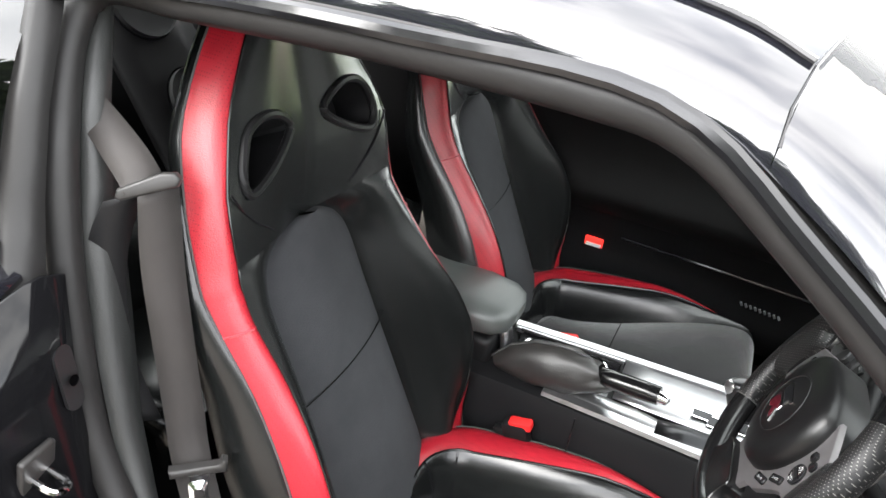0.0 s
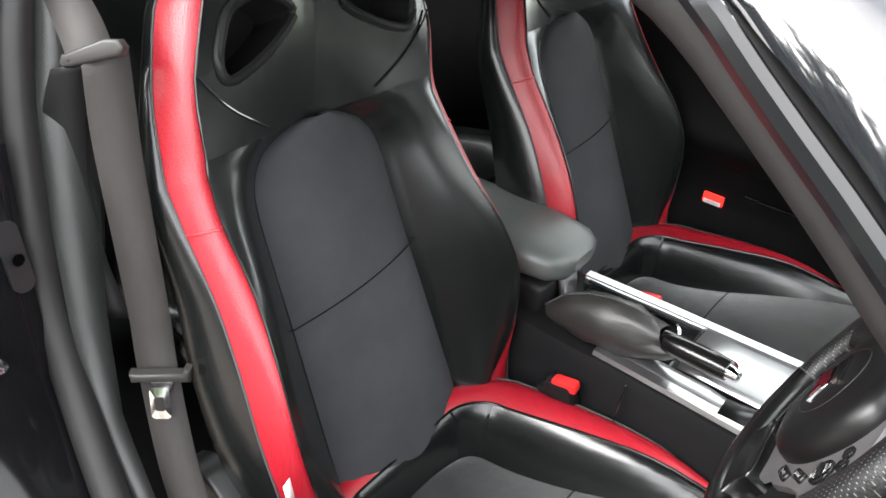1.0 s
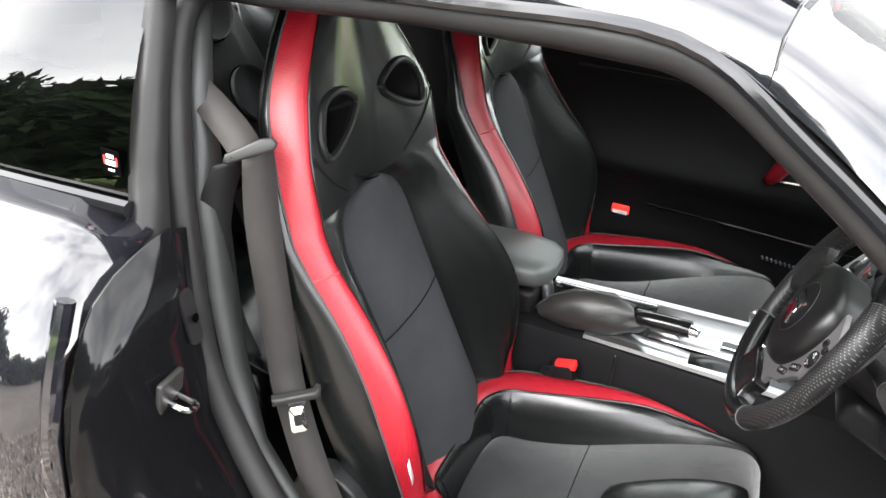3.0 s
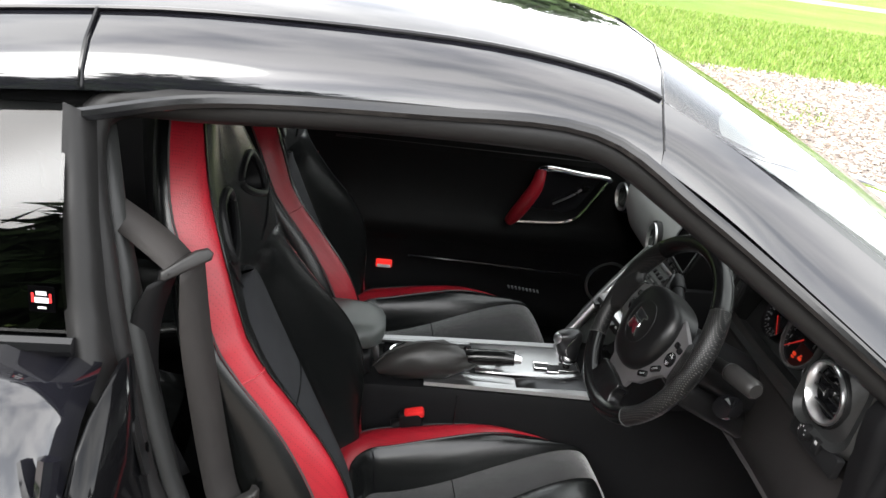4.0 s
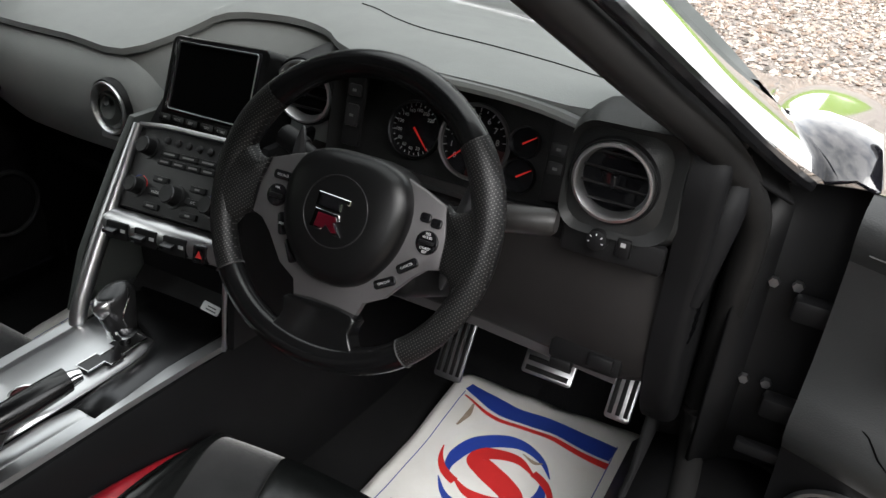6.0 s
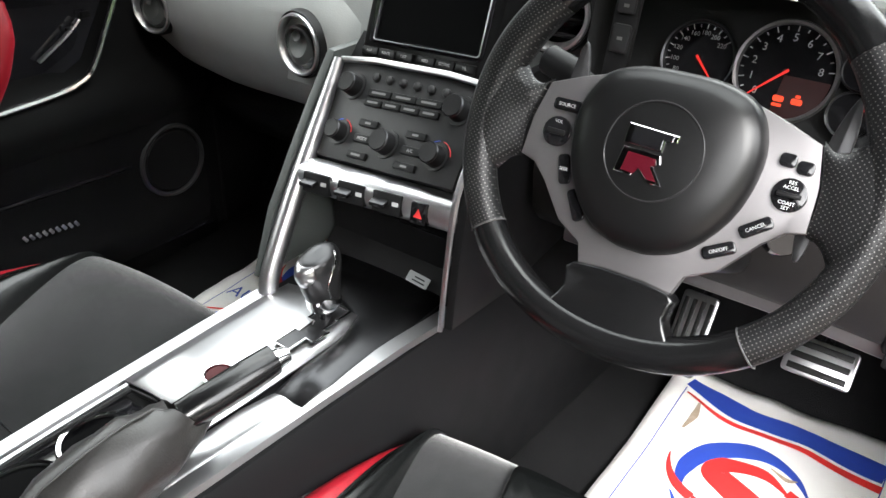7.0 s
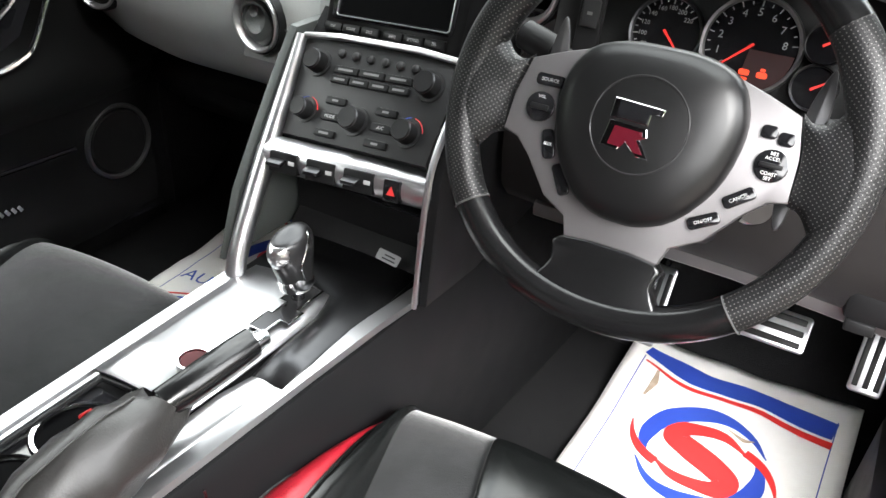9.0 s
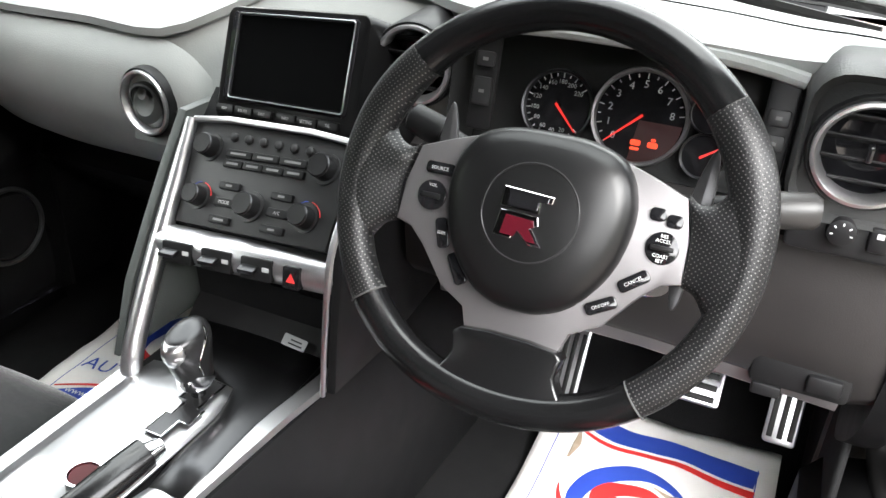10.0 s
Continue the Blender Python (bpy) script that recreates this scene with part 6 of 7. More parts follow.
wheel_key(-0.0905, 0.0205, 0.026, 0.0105, 0, "SOURCE", 0.0042)
b, m = wheel_key(-0.0935, -0.003, 0.026, 0.026, 0, "", 0, True)
letters("VOL", 0.0038, m @ Matrix.Translation((0, 0.0085, 0.0032)), WHITE_INK, b)
part("rocker_bar", box((0.017, 0.005, 0.003), m @ Matrix.Translation((0, -0.0005, 0.004)), 0.001), PLASTIC, b)
b, m = wheel_key(-0.077, -0.0325, 0.0105, 0.026, 18)
letters("SEEK", 0.0038, m @ pose(0, 0, 0.0032, 0, 0, -18), WHITE_INK, b)
wheel_key(-0.0575, -0.0592, 0.0105, 0.028, 30)
wheel_key(0.0935, 0.0205, 0.0125, 0.0105, 0)
wheel_key(0.107, 0.0175, 0.0125, 0.0105, 0)
b, m = wheel_key(0.102, -0.0045, 0.026, 0.026, 0, "", 0, True)
letters("RES\nACCEL", 0.0038, m @ Matrix.Translation((0, 0.0075, 0.0032)), WHITE_INK, b)
letters("COAST\nSET", 0.0038, m @ Matrix.Translation((0, -0.0082, 0.0032)), WHITE_INK, b)
part("rocker_bar", box((0.018, 0.004, 0.003), m @ Matrix.Translation((0, 0, 0.004)), 0.001), PLASTIC, b)
wheel_key(0.087, -0.0345, 0.026, 0.0105, 38, "CANCEL", 0.0041)
wheel_key(0.0665, -0.0595, 0.026, 0.0105, 30, "ON/OFF", 0.0041)
# gearshift paddles behind the spokes
for s in (1, -1):
    o = flat([(0.010 + s * x, y) for x, y in ((0.100, 0.02), (0.104, 0.052), (0.111, 0.077), (0.116, 0.079), (0.120, 0.05), (0.117, 0.01), (0.112, -0.045), (0.105, -0.05), (0.1, -0.02))], 3)
    part("shift_paddle", prism(o, 0.004, WH @ Matrix.Translation((0, 0, -0.035)), 0.0015), PADDLE, wheel, "dark grey gearshift paddle")

column = thing("steering_column", (0.37, 0.1, 0.74), "black plastic steering column shroud with stalks", "steering column")
ax = WH.to_3x3() @ Vector((0, 0, -1))
rows = []
for d, w, h in ((0.015, 0.03, 0.03), (0.04, 0.052, 0.04), (0.075, 0.062, 0.047), (0.13, 0.066, 0.052), (0.24, 0.066, 0.055)):
    rows.append([W0 + ax * d + Vector((w * math.cos(q) * (1.0 if abs(math.cos(q)) < 0.75 else 0.97), 0, h * math.sin(q) * 0.95 - 0.006)) for q in [2 * math.pi * k / 24 for k in range(24)]])
part("shroud", loft(rows, True), PLASTIC, column, "black plastic shroud")
st = part("right_stalk", tube([(0.42, 0.085, 0.78), (0.47, 0.09, 0.793), (0.515, 0.097, 0.802)], [0.009, 0.0105, 0.012], 12), PLASTIC, column, "black wiper stalk")
part("stalk_tip", tube([(0.515, 0.097, 0.802), (0.519, 0.0975, 0.803), (0.578, 0.106, 0.811), (0.584, 0.1065, 0.8115)], [0.0135, 0.0160, 0.0155, 0.0110], 16), GUIDE, st, "grey twist tip")
part("stalk_band", tube([(0.5155, 0.097, 0.802), (0.5178, 0.0973, 0.8026)], 0.0152, 16), SATIN, st)
st = part("left_stalk", tube([(0.33, 0.085, 0.785), (0.28, 0.093, 0.805), (0.245, 0.10, 0.815)], [0.009, 0.011, 0.012], 12), PLASTIC, column, "black lighting stalk")
part("stalk_tip", tube([(0.25, 0.10, 0.814), (0.246, 0.1005, 0.815), (0.215, 0.106, 0.823), (0.211, 0.1065, 0.824)], [0.013, 0.0155, 0.0145, 0.01], 16), PLASTIC, st)
part("ignition_barrel", lathe([(0.02, -0.03), (0.021, 0.0), (0.017, 0.006), (0, 0.006)], plane_at((0.462, 0.135, 0.70), (0.8, 0.5, 0), (0, 0.2, 1)), 20), GLOSS, column, "round ignition surround")
part("lower_shroud", box((0.11, 0.16, 0.05), pose(0.37, 0.15, 0.66, -26, 0, 0), 0.015, 3), PLASTIC, column)

# ---- centre console ----
console = thing("centre_console", (0.0, -0.2, 0.17), "black centre console with bright silver side rails", "centre console")
top_rows = []
for y, z, xl, xr in ((-0.76, 0.43, -0.125, 0.07), (-0.45, 0.445, -0.125, 0.072), (-0.3, 0.455, -0.122, 0.085), (-0.1, 0.462, -0.12, 0.102), (0.0, 0.466, -0.118, 0.111), (0.075, 0.47, -0.116, 0.118), (0.2, 0.475, -0.116, 0.124), (0.35, 0.49, -0.116, 0.135), (0.55, 0.52, -0.116, 0.15), (0.8, 0.6, -0.116, 0.17)):
    top_rows.append([Vector((xl - 0.025, y, 0.165)), Vector((xl - 0.012, y, z - 0.12)), Vector((xl - 0.004, y, z - 0.02)), Vector((xl, y, z - 0.004)), Vector((xl + 0.02, y, z)), Vector((xr - 0.02, y, z)), Vector((xr, y, z - 0.004)), Vector((xr + 0.006, y, z - 0.02)), Vector((xr + 0.016, y, z - 0.12)), Vector((xr + 0.035, y, 0.165))])
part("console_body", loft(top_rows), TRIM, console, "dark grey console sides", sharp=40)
part("side_seam", tube([Vector((0.1055, -0.262, 0.452)), Vector((0.1125, -0.262, 0.40)), Vector((0.118, -0.262, 0.33)), Vector((0.13, -0.262, 0.2))], 0.0015, 5), GLOSS, console)


def strip(path, w, h, mat, name, label):
    rows = []
    for x, y, z in path:
        rows.append([Vector((x - w / 2, y, z)), Vector((x - w / 2 + 0.002, y, z + h)), Vector((x + w / 2 - 0.002, y, z + h)), Vector((x + w / 2, y, z))])
    return part(name, loft(rows), mat, console, label, sharp=30)


strip([(-0.113, -0.447, 0.449), (-0.112, -0.3, 0.456), (-0.11, -0.1, 0.463), (-0.108, 0.005, 0.467)], 0.022, 0.008, BRUSHED, "left_rail", "polished silver side rail")
strip([(-0.0915, -0.44, 0.452), (-0.091, -0.3, 0.458), (-0.09, -0.22, 0.461)], 0.009, 0.009, BRUSHED, "inner_rail", "thin silver inner rail")
strip([(0.066, -0.335, 0.452), (0.075, -0.25, 0.457), (0.088, -0.1, 0.463), (0.1, 0.02, 0.468), (0.108, 0.066, 0.471), (0.116, 0.12, 0.474)], 0.024, 0.008, BRUSHED, "right_rail", "polished silver side rail")
# bright plates between the rails; shifter surround coloured dark for the dash it mirrors
plate = []
for y, z, xl, xr in ((-0.216, 0.4665, -0.1, 0.03), (-0.15, 0.4685, -0.1, 0.034), (-0.08, 0.4705, -0.1, 0.037), (-0.03, 0.472, -0.099, 0.038), (0.01, 0.473, -0.097, 0.036), (0.03, 0.4735, -0.095, 0.03)):
    plate.append([Vector((xl + (xr - xl) * k / 8, y, z + 0.007 * math.sin(math.pi * k / 8))) for k in range(9)])
part("top_plate", loft(plate), BRUSHED, console, "bright satin silver top plate", sharp=50, solid=0.003)
plate = []
for y, z, xl, xr in ((-0.335, 0.457, 0.02, 0.062), (-0.25, 0.461, 0.03, 0.07), (-0.17, 0.464, 0.034, 0.077), (-0.11, 0.467, 0.05, 0.083), (-0.075, 0.468, 0.07, 0.085)):
    plate.append([Vector((xl + (xr - xl) * k / 4, y, z + 0.004 * math.sin(math.pi * k / 4))) for k in range(5)])
part("side_plate", loft(plate), BRUSHED, console, "bright satin silver side plate", sharp=50, solid=0.003)
tray = []
for y, z, xl, h in ((-0.13, 0.467, 0.045, 0.004), (-0.08, 0.4685, 0.038, 0.008), (-0.02, 0.47, 0.037, 0.010), (0.03, 0.472, 0.02, 0.010), (0.06, 0.474, -0.06, 0.008), (0.125, 0.478, -0.1, 0.004)):
    tray.append([Vector((xl + (0.092 - xl) * k / 6, y, z + h * math.sin(math.pi * k / 6))) for k in range(7)])
part("shifter_surround", loft(tray), DARK_CHROME, console, "smooth silver shifter surround with a dark reflection put into its colour", sharp=50, solid=0.003)
# shift gate and lever
gate = [(-0.011, -0.078), (0.013, -0.078), (0.013, -0.05), (0.026, -0.05), (0.026, -0.024), (0.017, -0.024), (0.017, 0.024), (-0.015, 0.024), (-0.015, -0.018), (-0.004, -0.018), (-0.004, -0.044), (-0.011, -0.044)]
GT = Matrix.Translation((0.002, 0.0, 0.4795))
part("gate_slot", prism(gate, 0.0012, GT @ Matrix.Translation((0, 0, 0.0008))), KNOB_METAL, console, "dark stepped shift slot")
part("gate_lip", tube([GT @ Vector((x, y, 0.0022)) for x, y in gate], 0.0013, 6, True), CHROME, console, "chrome slot edge")
lever = part("shift_lever", tube([(0.002, -0.002, 0.475), (0.001, -0.002, 0.512)], 0.0085, 12), GLOSS, console, "black shift lever stem")


def knob_rows(table):
    """Oval rings up the shift knob, their backs raised."""
    return [[Vector((0.002 + w * math.cos(q), y + l * math.sin(q), z + lean * math.sin(q))) for q in [2 * math.pi * k / 28 for k in range(28)]] for z, y, w, l, lean in table]


bm = loft(knob_rows(smoothed([(0.500, -0.004, 0.0175, 0.0195, 0.0), (0.510, -0.004, 0.0192, 0.022, 0.0), (0.523, -0.006, 0.0202, 0.025, 0.001), (0.537, -0.008, 0.0210, 0.028, 0.003), (0.550, -0.009, 0.0216, 0.0305, 0.005), (0.561, -0.010, 0.0214, 0.0315, 0.006), (0.570, -0.012, 0.0195, 0.029, 0.006), (0.576, -0.013, 0.0150, 0.023, 0.005), (0.5785, -0.013, 0.007, 0.011, 0.003), (0.579, -0.013, 0.0004, 0.0004, 0.0)], 3)), True)
part("shift_knob", bm, KNOB_METAL, lever, "satin grey shift knob", sharp=60)
skirt = knob_rows([(0.4985, -0.004, 0.0175, 0.0195, 0.0), (0.5015, -0.004, 0.0202, 0.0222, 0.0), (0.508, -0.004, 0.0210, 0.0236, -0.003), (0.516, -0.005, 0.0206, 0.0245, -0.010)])
part("knob_skirt", loft(skirt, True), CHROME, lever, "chrome knob skirt", sharp=60)
face = []
for z, y, w, l in ((0.548, -0.009, 0.0165, 0.030), (0.555, -0.0105, 0.0185, 0.0325), (0.561, -0.0115, 0.0188, 0.0330), (0.568, -0.0125, 0.0178, 0.0315), (0.5735, -0.0125, 0.0145, 0.0270), (0.5765, -0.012, 0.010, 0.019)):
    face.append([Vector((0.002 + w * math.cos(q), y + l * math.sin(q), z + 0.006 * math.sin(q) + 0.001)) for q in [math.pi * (1.18 + 0.64 * k / 10) for k in range(11)]])
part("knob_face", loft(face), SATIN, lever, "bright silver knob face plate", sharp=60, solid=0.0015)
for s in (1, -1):
    line = spline([(0.002 + s * 0.0203, -0.012, 0.522), (0.002 + s * 0.0210, -0.017, 0.540), (0.002 + s * 0.0216, -0.012, 0.554), (0.002 + s * 0.0202, -0.002, 0.568), (0.002 + s * 0.0135, 0.003, 0.578)], 5)
    part("knob_trim", tube(line, 0.0011, 6), CHROME, lever)
sb = part("start_button", lathe([(0.0, 0.004), (0.0145, 0.004), (0.0155, 0.002)], Matrix.Translation((-0.014, -0.155, 0.4765)), 28), material("dull_red_plastic", (0.05, 0.004, 0.006), 0.45, spec=0.15), console, "round dull red start button")
part("button_ring", lathe([(0.0155, 0.0), (0.0165, 0.0055), (0.0195, 0.0055), (0.021, 0.0)], Matrix.Translation((-0.014, -0.155, 0.4765)), 32), CHROME, sb, "chrome ring")
# cup holders, cover
cup = part("cup_tray", box((0.14, 0.2, 0.012), Matrix.Translation((-0.028, -0.325, 0.4535)), 0.005), GLOSS, console, "gloss black cup holder tray")
for x, y in ((-0.045, -0.285), (-0.04, -0.37)):
    part("cup_ring", lathe([(0.036, 0.0), (0.037, 0.004), (0.041, 0.005), (0.043, 0.0)], Matrix.Translation((x, y, 0.4595)), 36), CHROME, cup, "chrome cup holder ring")
    # flat near-black disc paints the shade of the cup's depth
    part("cup_shade", lathe([(0.0365, 0.002), (0.036, 0.0015), (0, 0.0012)], Matrix.Translation((x, y, 0.4592)), 36), SCREEN, cup, "flat black disc for the shade inside the cup holder")
part("red_tab", tube([(-0.055, -0.27, 0.464), (-0.045, -0.265, 0.474), (-0.03, -0.272, 0.464)], 0.003, 6), BUCKLE_RED, cup, "small red tab")
part("tray_edge", tube([(-0.085, -0.43, 0.462), (-0.083, -0.3, 0.465), (-0.082, -0.222, 0.467), (-0.04, -0.217, 0.468)], 0.003, 6), PLASTIC, console)
# hand brake: boot, lever, grip, button
boot = []
for y, z, w, h in ((-0.43, 0.455, 0.02, 0.012), (-0.40, 0.468, 0.034, 0.03), (-0.36, 0.48, 0.04, 0.045), (-0.32, 0.49, 0.039, 0.048), (-0.28, 0.498, 0.034, 0.042), (-0.25, 0.506, 0.026, 0.03), (-0.235, 0.51, 0.019, 0.02)):
    boot.append([Vector((0.03 + 0.05 * (y + 0.43) + w * math.cos(q) + 0.004 * math.sin(5 * q + 60 * y), y - 0.02 * math.sin(q), z + h * math.sin(q) * (1 if math.sin(q) > 0 else 0.8) + 0.0035 * math.sin(4 * q + 90 * y))) for q in [2 * math.pi * k / 28 for k in range(28)]])
brake = part("brake_boot", loft(boot, True), BOOT, console, "creased black leather hand brake boot", sharp=70)
part("boot_seam", tube([r[7] + Vector((0.002, 0, 0.001)) for r in boot], 0.0013, 5), STITCH, brake)
grip = spline([(0.042, -0.245, 0.511), (0.047, -0.22, 0.516), (0.055, -0.17, 0.523), (0.06, -0.14, 0.526)], 5)
lev = part("brake_grip", tube(grip, [0.015 + 0.003 * math.sin(math.pi * i / (len(grip) - 1)) for i in range(len(grip))], 14), WHEEL_LEATHER, console, "black leather hand brake grip")
part("grip_top", tube([p + Vector((-0.003, 0, 0.007)) for p in grip], 0.0115, 12, flat=0.9), LEATHER, lev)
part("brake_button", tube([(0.06, -0.142, 0.526), (0.0625, -0.132, 0.527), (0.065, -0.124, 0.5275)], [0.0125, 0.0105, 0.0085], 14), CHROME, lev, "chrome brake button")
# small silver label in the cubby
lm = plane_at((0.046, 0.127, 0.489), (1, 0, -0.1), (0, 0.7, 0.75))
lab = part("cubby_label", prism(rounded(0.034, 0.015, 0.002), 0.0008, lm), SATIN, console, "small silver label with worn print")
for k, w in enumerate((0.016, 0.02)):
    part("label_bar", box((w, 0.0018, 0.0003), lm @ Matrix.Translation((0.002, 0.002 - 0.005 * k, 0.001)), 0), PANEL, lab)
# armrest
arm = []
for y, w, z0, z1 in ((-0.428, 0.03, 0.52, 0.545), (-0.437, 0.058, 0.505, 0.553), (-0.46, 0.078, 0.498, 0.558), (-0.52, 0.087, 0.494, 0.562), (-0.62, 0.087, 0.49, 0.562), (-0.72, 0.086, 0.485, 0.56), (-0.77, 0.08, 0.485, 0.552)):
    arm.append([Vector((-0.035 + w * math.copysign(abs(math.cos(q)) ** 0.55, math.cos(q)), y, (z0 + z1) / 2 + (z1 - z0) / 2 * math.copysign(abs(math.sin(q)) ** 0.7, math.sin(q)))) for q in [2 * math.pi * k / 28 for k in range(28)]])
bm = loft(arm, True)
bm.faces.new([bm.verts.new(p) for p in arm[0]])
armrest = part("armrest", bm, ARM_PAD, console, "padded black armrest lid", sharp=60)
part("armrest_box", box((0.15, 0.32, 0.07), Matrix.Translation((-0.035, -0.615, 0.46)), 0.015, 3), PLASTIC, console)
part("armrest_latch", box((0.05, 0.012, 0.05), pose(-0.03, -0.446, 0.478, 14, 0, 0), 0.004), SATIN, console, "silver armrest latch")

# ---- belts and buckles ----
buckle = thing("belt_buckle", (0.112, -0.36, 0.25), "black seat belt buckle with red release button", "seat belt buckle")
part("buckle_stalk", box((0.02, 0.03, 0.14), pose(0.108, -0.37, 0.31, 14, 0, 0), 0.006), PLASTIC, buckle)
part("buckle_body", box((0.028, 0.05, 0.06), pose(0.112, -0.355, 0.377, 14, 8, 0), 0.008), PLASTIC, buckle, "black plastic buckle")
part("release_button", box((0.022, 0.044, 0.018), pose(0.116, -0.351, 0.404, 14, 8, 0), 0.005), BUCKLE_RED, buckle, "red release button")
copy_thing(buckle, Matrix.Translation((0.112 - 0.31, -0.36, 0.25)))


def ribbon(points, w, side, steps=6):
    """A flat strap through points; side gives its width's direction at each."""
    p = spline(points, steps)
    s = spline(side, steps)
    return loft([[a - b.normalized() * w / 2, a, a + b.normalized() * w / 2] for a, b in zip(p, s)])


belt = thing("seat_belt", (0.60, -0.70, 0.3), "grey seat belt hanging from the door pillar", "seat belt")
upper = [(0.565, -0.92, 1.045), (0.578, -0.86, 1.025), (0.588, -0.81, 1.0), (0.598, -0.76, 0.968), (0.605, -0.735, 0.948)]
part("upper_webbing", ribbon(upper, 0.047, [(0.3, 0.2, -0.9), (0.4, 0.1, -0.85), (0.6, 0, -0.7), (0.75, -0.3, -0.5), (0.84, -0.43, -0.36)]), BELT, belt, "grey webbing", solid=0.0015)
lower = [(0.597, -0.722, 0.945), (0.602, -0.716, 0.85), (0.606, -0.702, 0.75), (0.612, -0.683, 0.64), (0.622, -0.664, 0.572), (0.646, -0.605, 0.45), (0.660, -0.53, 0.33), (0.664, -0.475, 0.255)]
part("hanging_webbing", ribbon(lower, 0.049, [(0.84, -0.43, -0.3), (0.72, -0.66, -0.1), (0.64, -0.76, 0), (0.6, -0.8, 0), (0.6, -0.79, -0.1), (0.62, -0.72, -0.25), (0.66, -0.66, -0.3), (0.66, -0.66, -0.3)]), BELT, belt, "grey webbing", solid=0.0015)
part("fold_webbing", ribbon([(0.615, -0.755, 0.93), (0.622, -0.775, 0.87), (0.628, -0.78, 0.79), (0.632, -0.765, 0.70), (0.63, -0.735, 0.62)], 0.045, [(0.6, -0.6, -0.2), (0.55, -0.65, 0), (0.5, -0.7, 0), (0.55, -0.65, 0), (0.6, -0.6, 0)]), PLASTIC, belt, "black folded belt backing", solid=0.002)
gm = plane_at((0.604, -0.731, 0.952), (-0.45, 0.88, 0.2), (-0.2, -0.28, 0.94))
part("belt_guide", prism([(-0.037, -0.014), (-0.030, -0.018), (0.034, -0.008), (0.039, 0.0), (0.034, 0.008), (0.018, 0.009), (-0.032, -0.004)], 0.012, gm @ Matrix.Translation((0, 0, -0.004)), 0.004, 3), GUIDE, belt, "dark grey moulded belt guide", sharp=60)
tm = plane_at((0.626, -0.652, 0.578), (-0.6, 0.79, 0.1), (0, 0, 1))
tongue = part("tongue_bar", prism([(-0.036, -0.007), (0.036, -0.007), (0.038, 0.010), (0.032, 0.014), (0.027, 0.006), (-0.027, 0.005), (-0.036, 0.006)], 0.014, tm @ Matrix.Translation((0, 0, -0.005)), 0.004, 3), GUIDE, belt, "dark grey belt tongue grip", sharp=60)
part("tongue_neck", prism([(-0.015, -0.006), (0.015, -0.006), (0.009, -0.022), (-0.009, -0.022)], 0.006, tm @ Matrix.Translation((0, 0, -0.001)), 0.002), SATIN, tongue, "bright steel tongue neck")
tg = plane_at((0.640, -0.640, 0.548), (-0.6, 0.79, 0.1), (-0.1, -0.45, 1))
part("tongue_plate", frame_bm(rounded(0.024, 0.04, 0.005, 3), rounded(0.012, 0.018, 0.003, 3), 0.003, tg, 0.002), CHROME, belt, "chrome belt tongue")
rear_belt = thing("rear_belt_tongue", (0.41, -1.03, 0.68), "chrome rear belt tongue on black webbing", "seat belt")
tg = plane_at((0.41, -1.02, 0.80), (1, 0.2, 0), (0, 0.1, 1))
part("tongue_plate", frame_bm(rounded(0.026, 0.045, 0.005, 3), rounded(0.013, 0.02, 0.003, 3), 0.003, tg, 0.002), CHROME, rear_belt)
part("webbing", box((0.046, 0.004, 0.12), pose(0.41, -1.035, 0.74, 5, 0, 0), 0.001), BELT, rear_belt)
# striker and catch on the jamb
striker = part("door_striker", box((0.05, 0.010, 0.062), pose(0.778, -0.750, 0.655, -9, 0, 4), 0.004, 3), GUIDE, car, "dark grey striker plate")
part("striker_loop", tube(spline([(0.765, -0.748, 0.645), (0.768, -0.715, 0.643), (0.788, -0.713, 0.648), (0.79, -0.748, 0.652)], 4), 0.0045, 8), CHROME, striker, "steel striker loop")
catch = part("latch_plate", prism(rounded(0.026, 0.085, 0.012), 0.006, plane_at((0.713, -0.757, 0.738), (1, 0.1, 0), (0, -0.18, 1)), 0.002), KNOB_METAL, car, "grey oval latch plate")
# thin black disc on the plate, painting the darkness of its hole
part("latch_hole_shade", lathe([(0.007, 0.0), (0.0065, 0.001), (0, 0.001)], plane_at((0.713, -0.7504, 0.738), (1, 0.1, 0), (0, -0.18, 1)), 16), SCREEN, catch)
part("jamb_bolt", lathe([(0, 0.008), (0.012, 0.007), (0.014, 0)], plane_at((0.76, -0.715, 0.50), (1, 0, 0), (0, -0.4, 1)), 6), SATIN, car)
m = plane_at((0.8, -0.752, 0.585), (1, 0, 0.1), (0, -0.3, 1))
lab = part("jamb_label", prism(rounded(0.045, 0.02, 0.002), 0.0006, m), PLASTIC, car, "small black printed label")
for k in range(3):
    part("label_bar", box((0.038 - 0.006 * k, 0.0025, 0.0003), m @ Matrix.Translation((0, 0.005 - 0.005 * k, 0.0008)), 0), GREY_INK, lab)

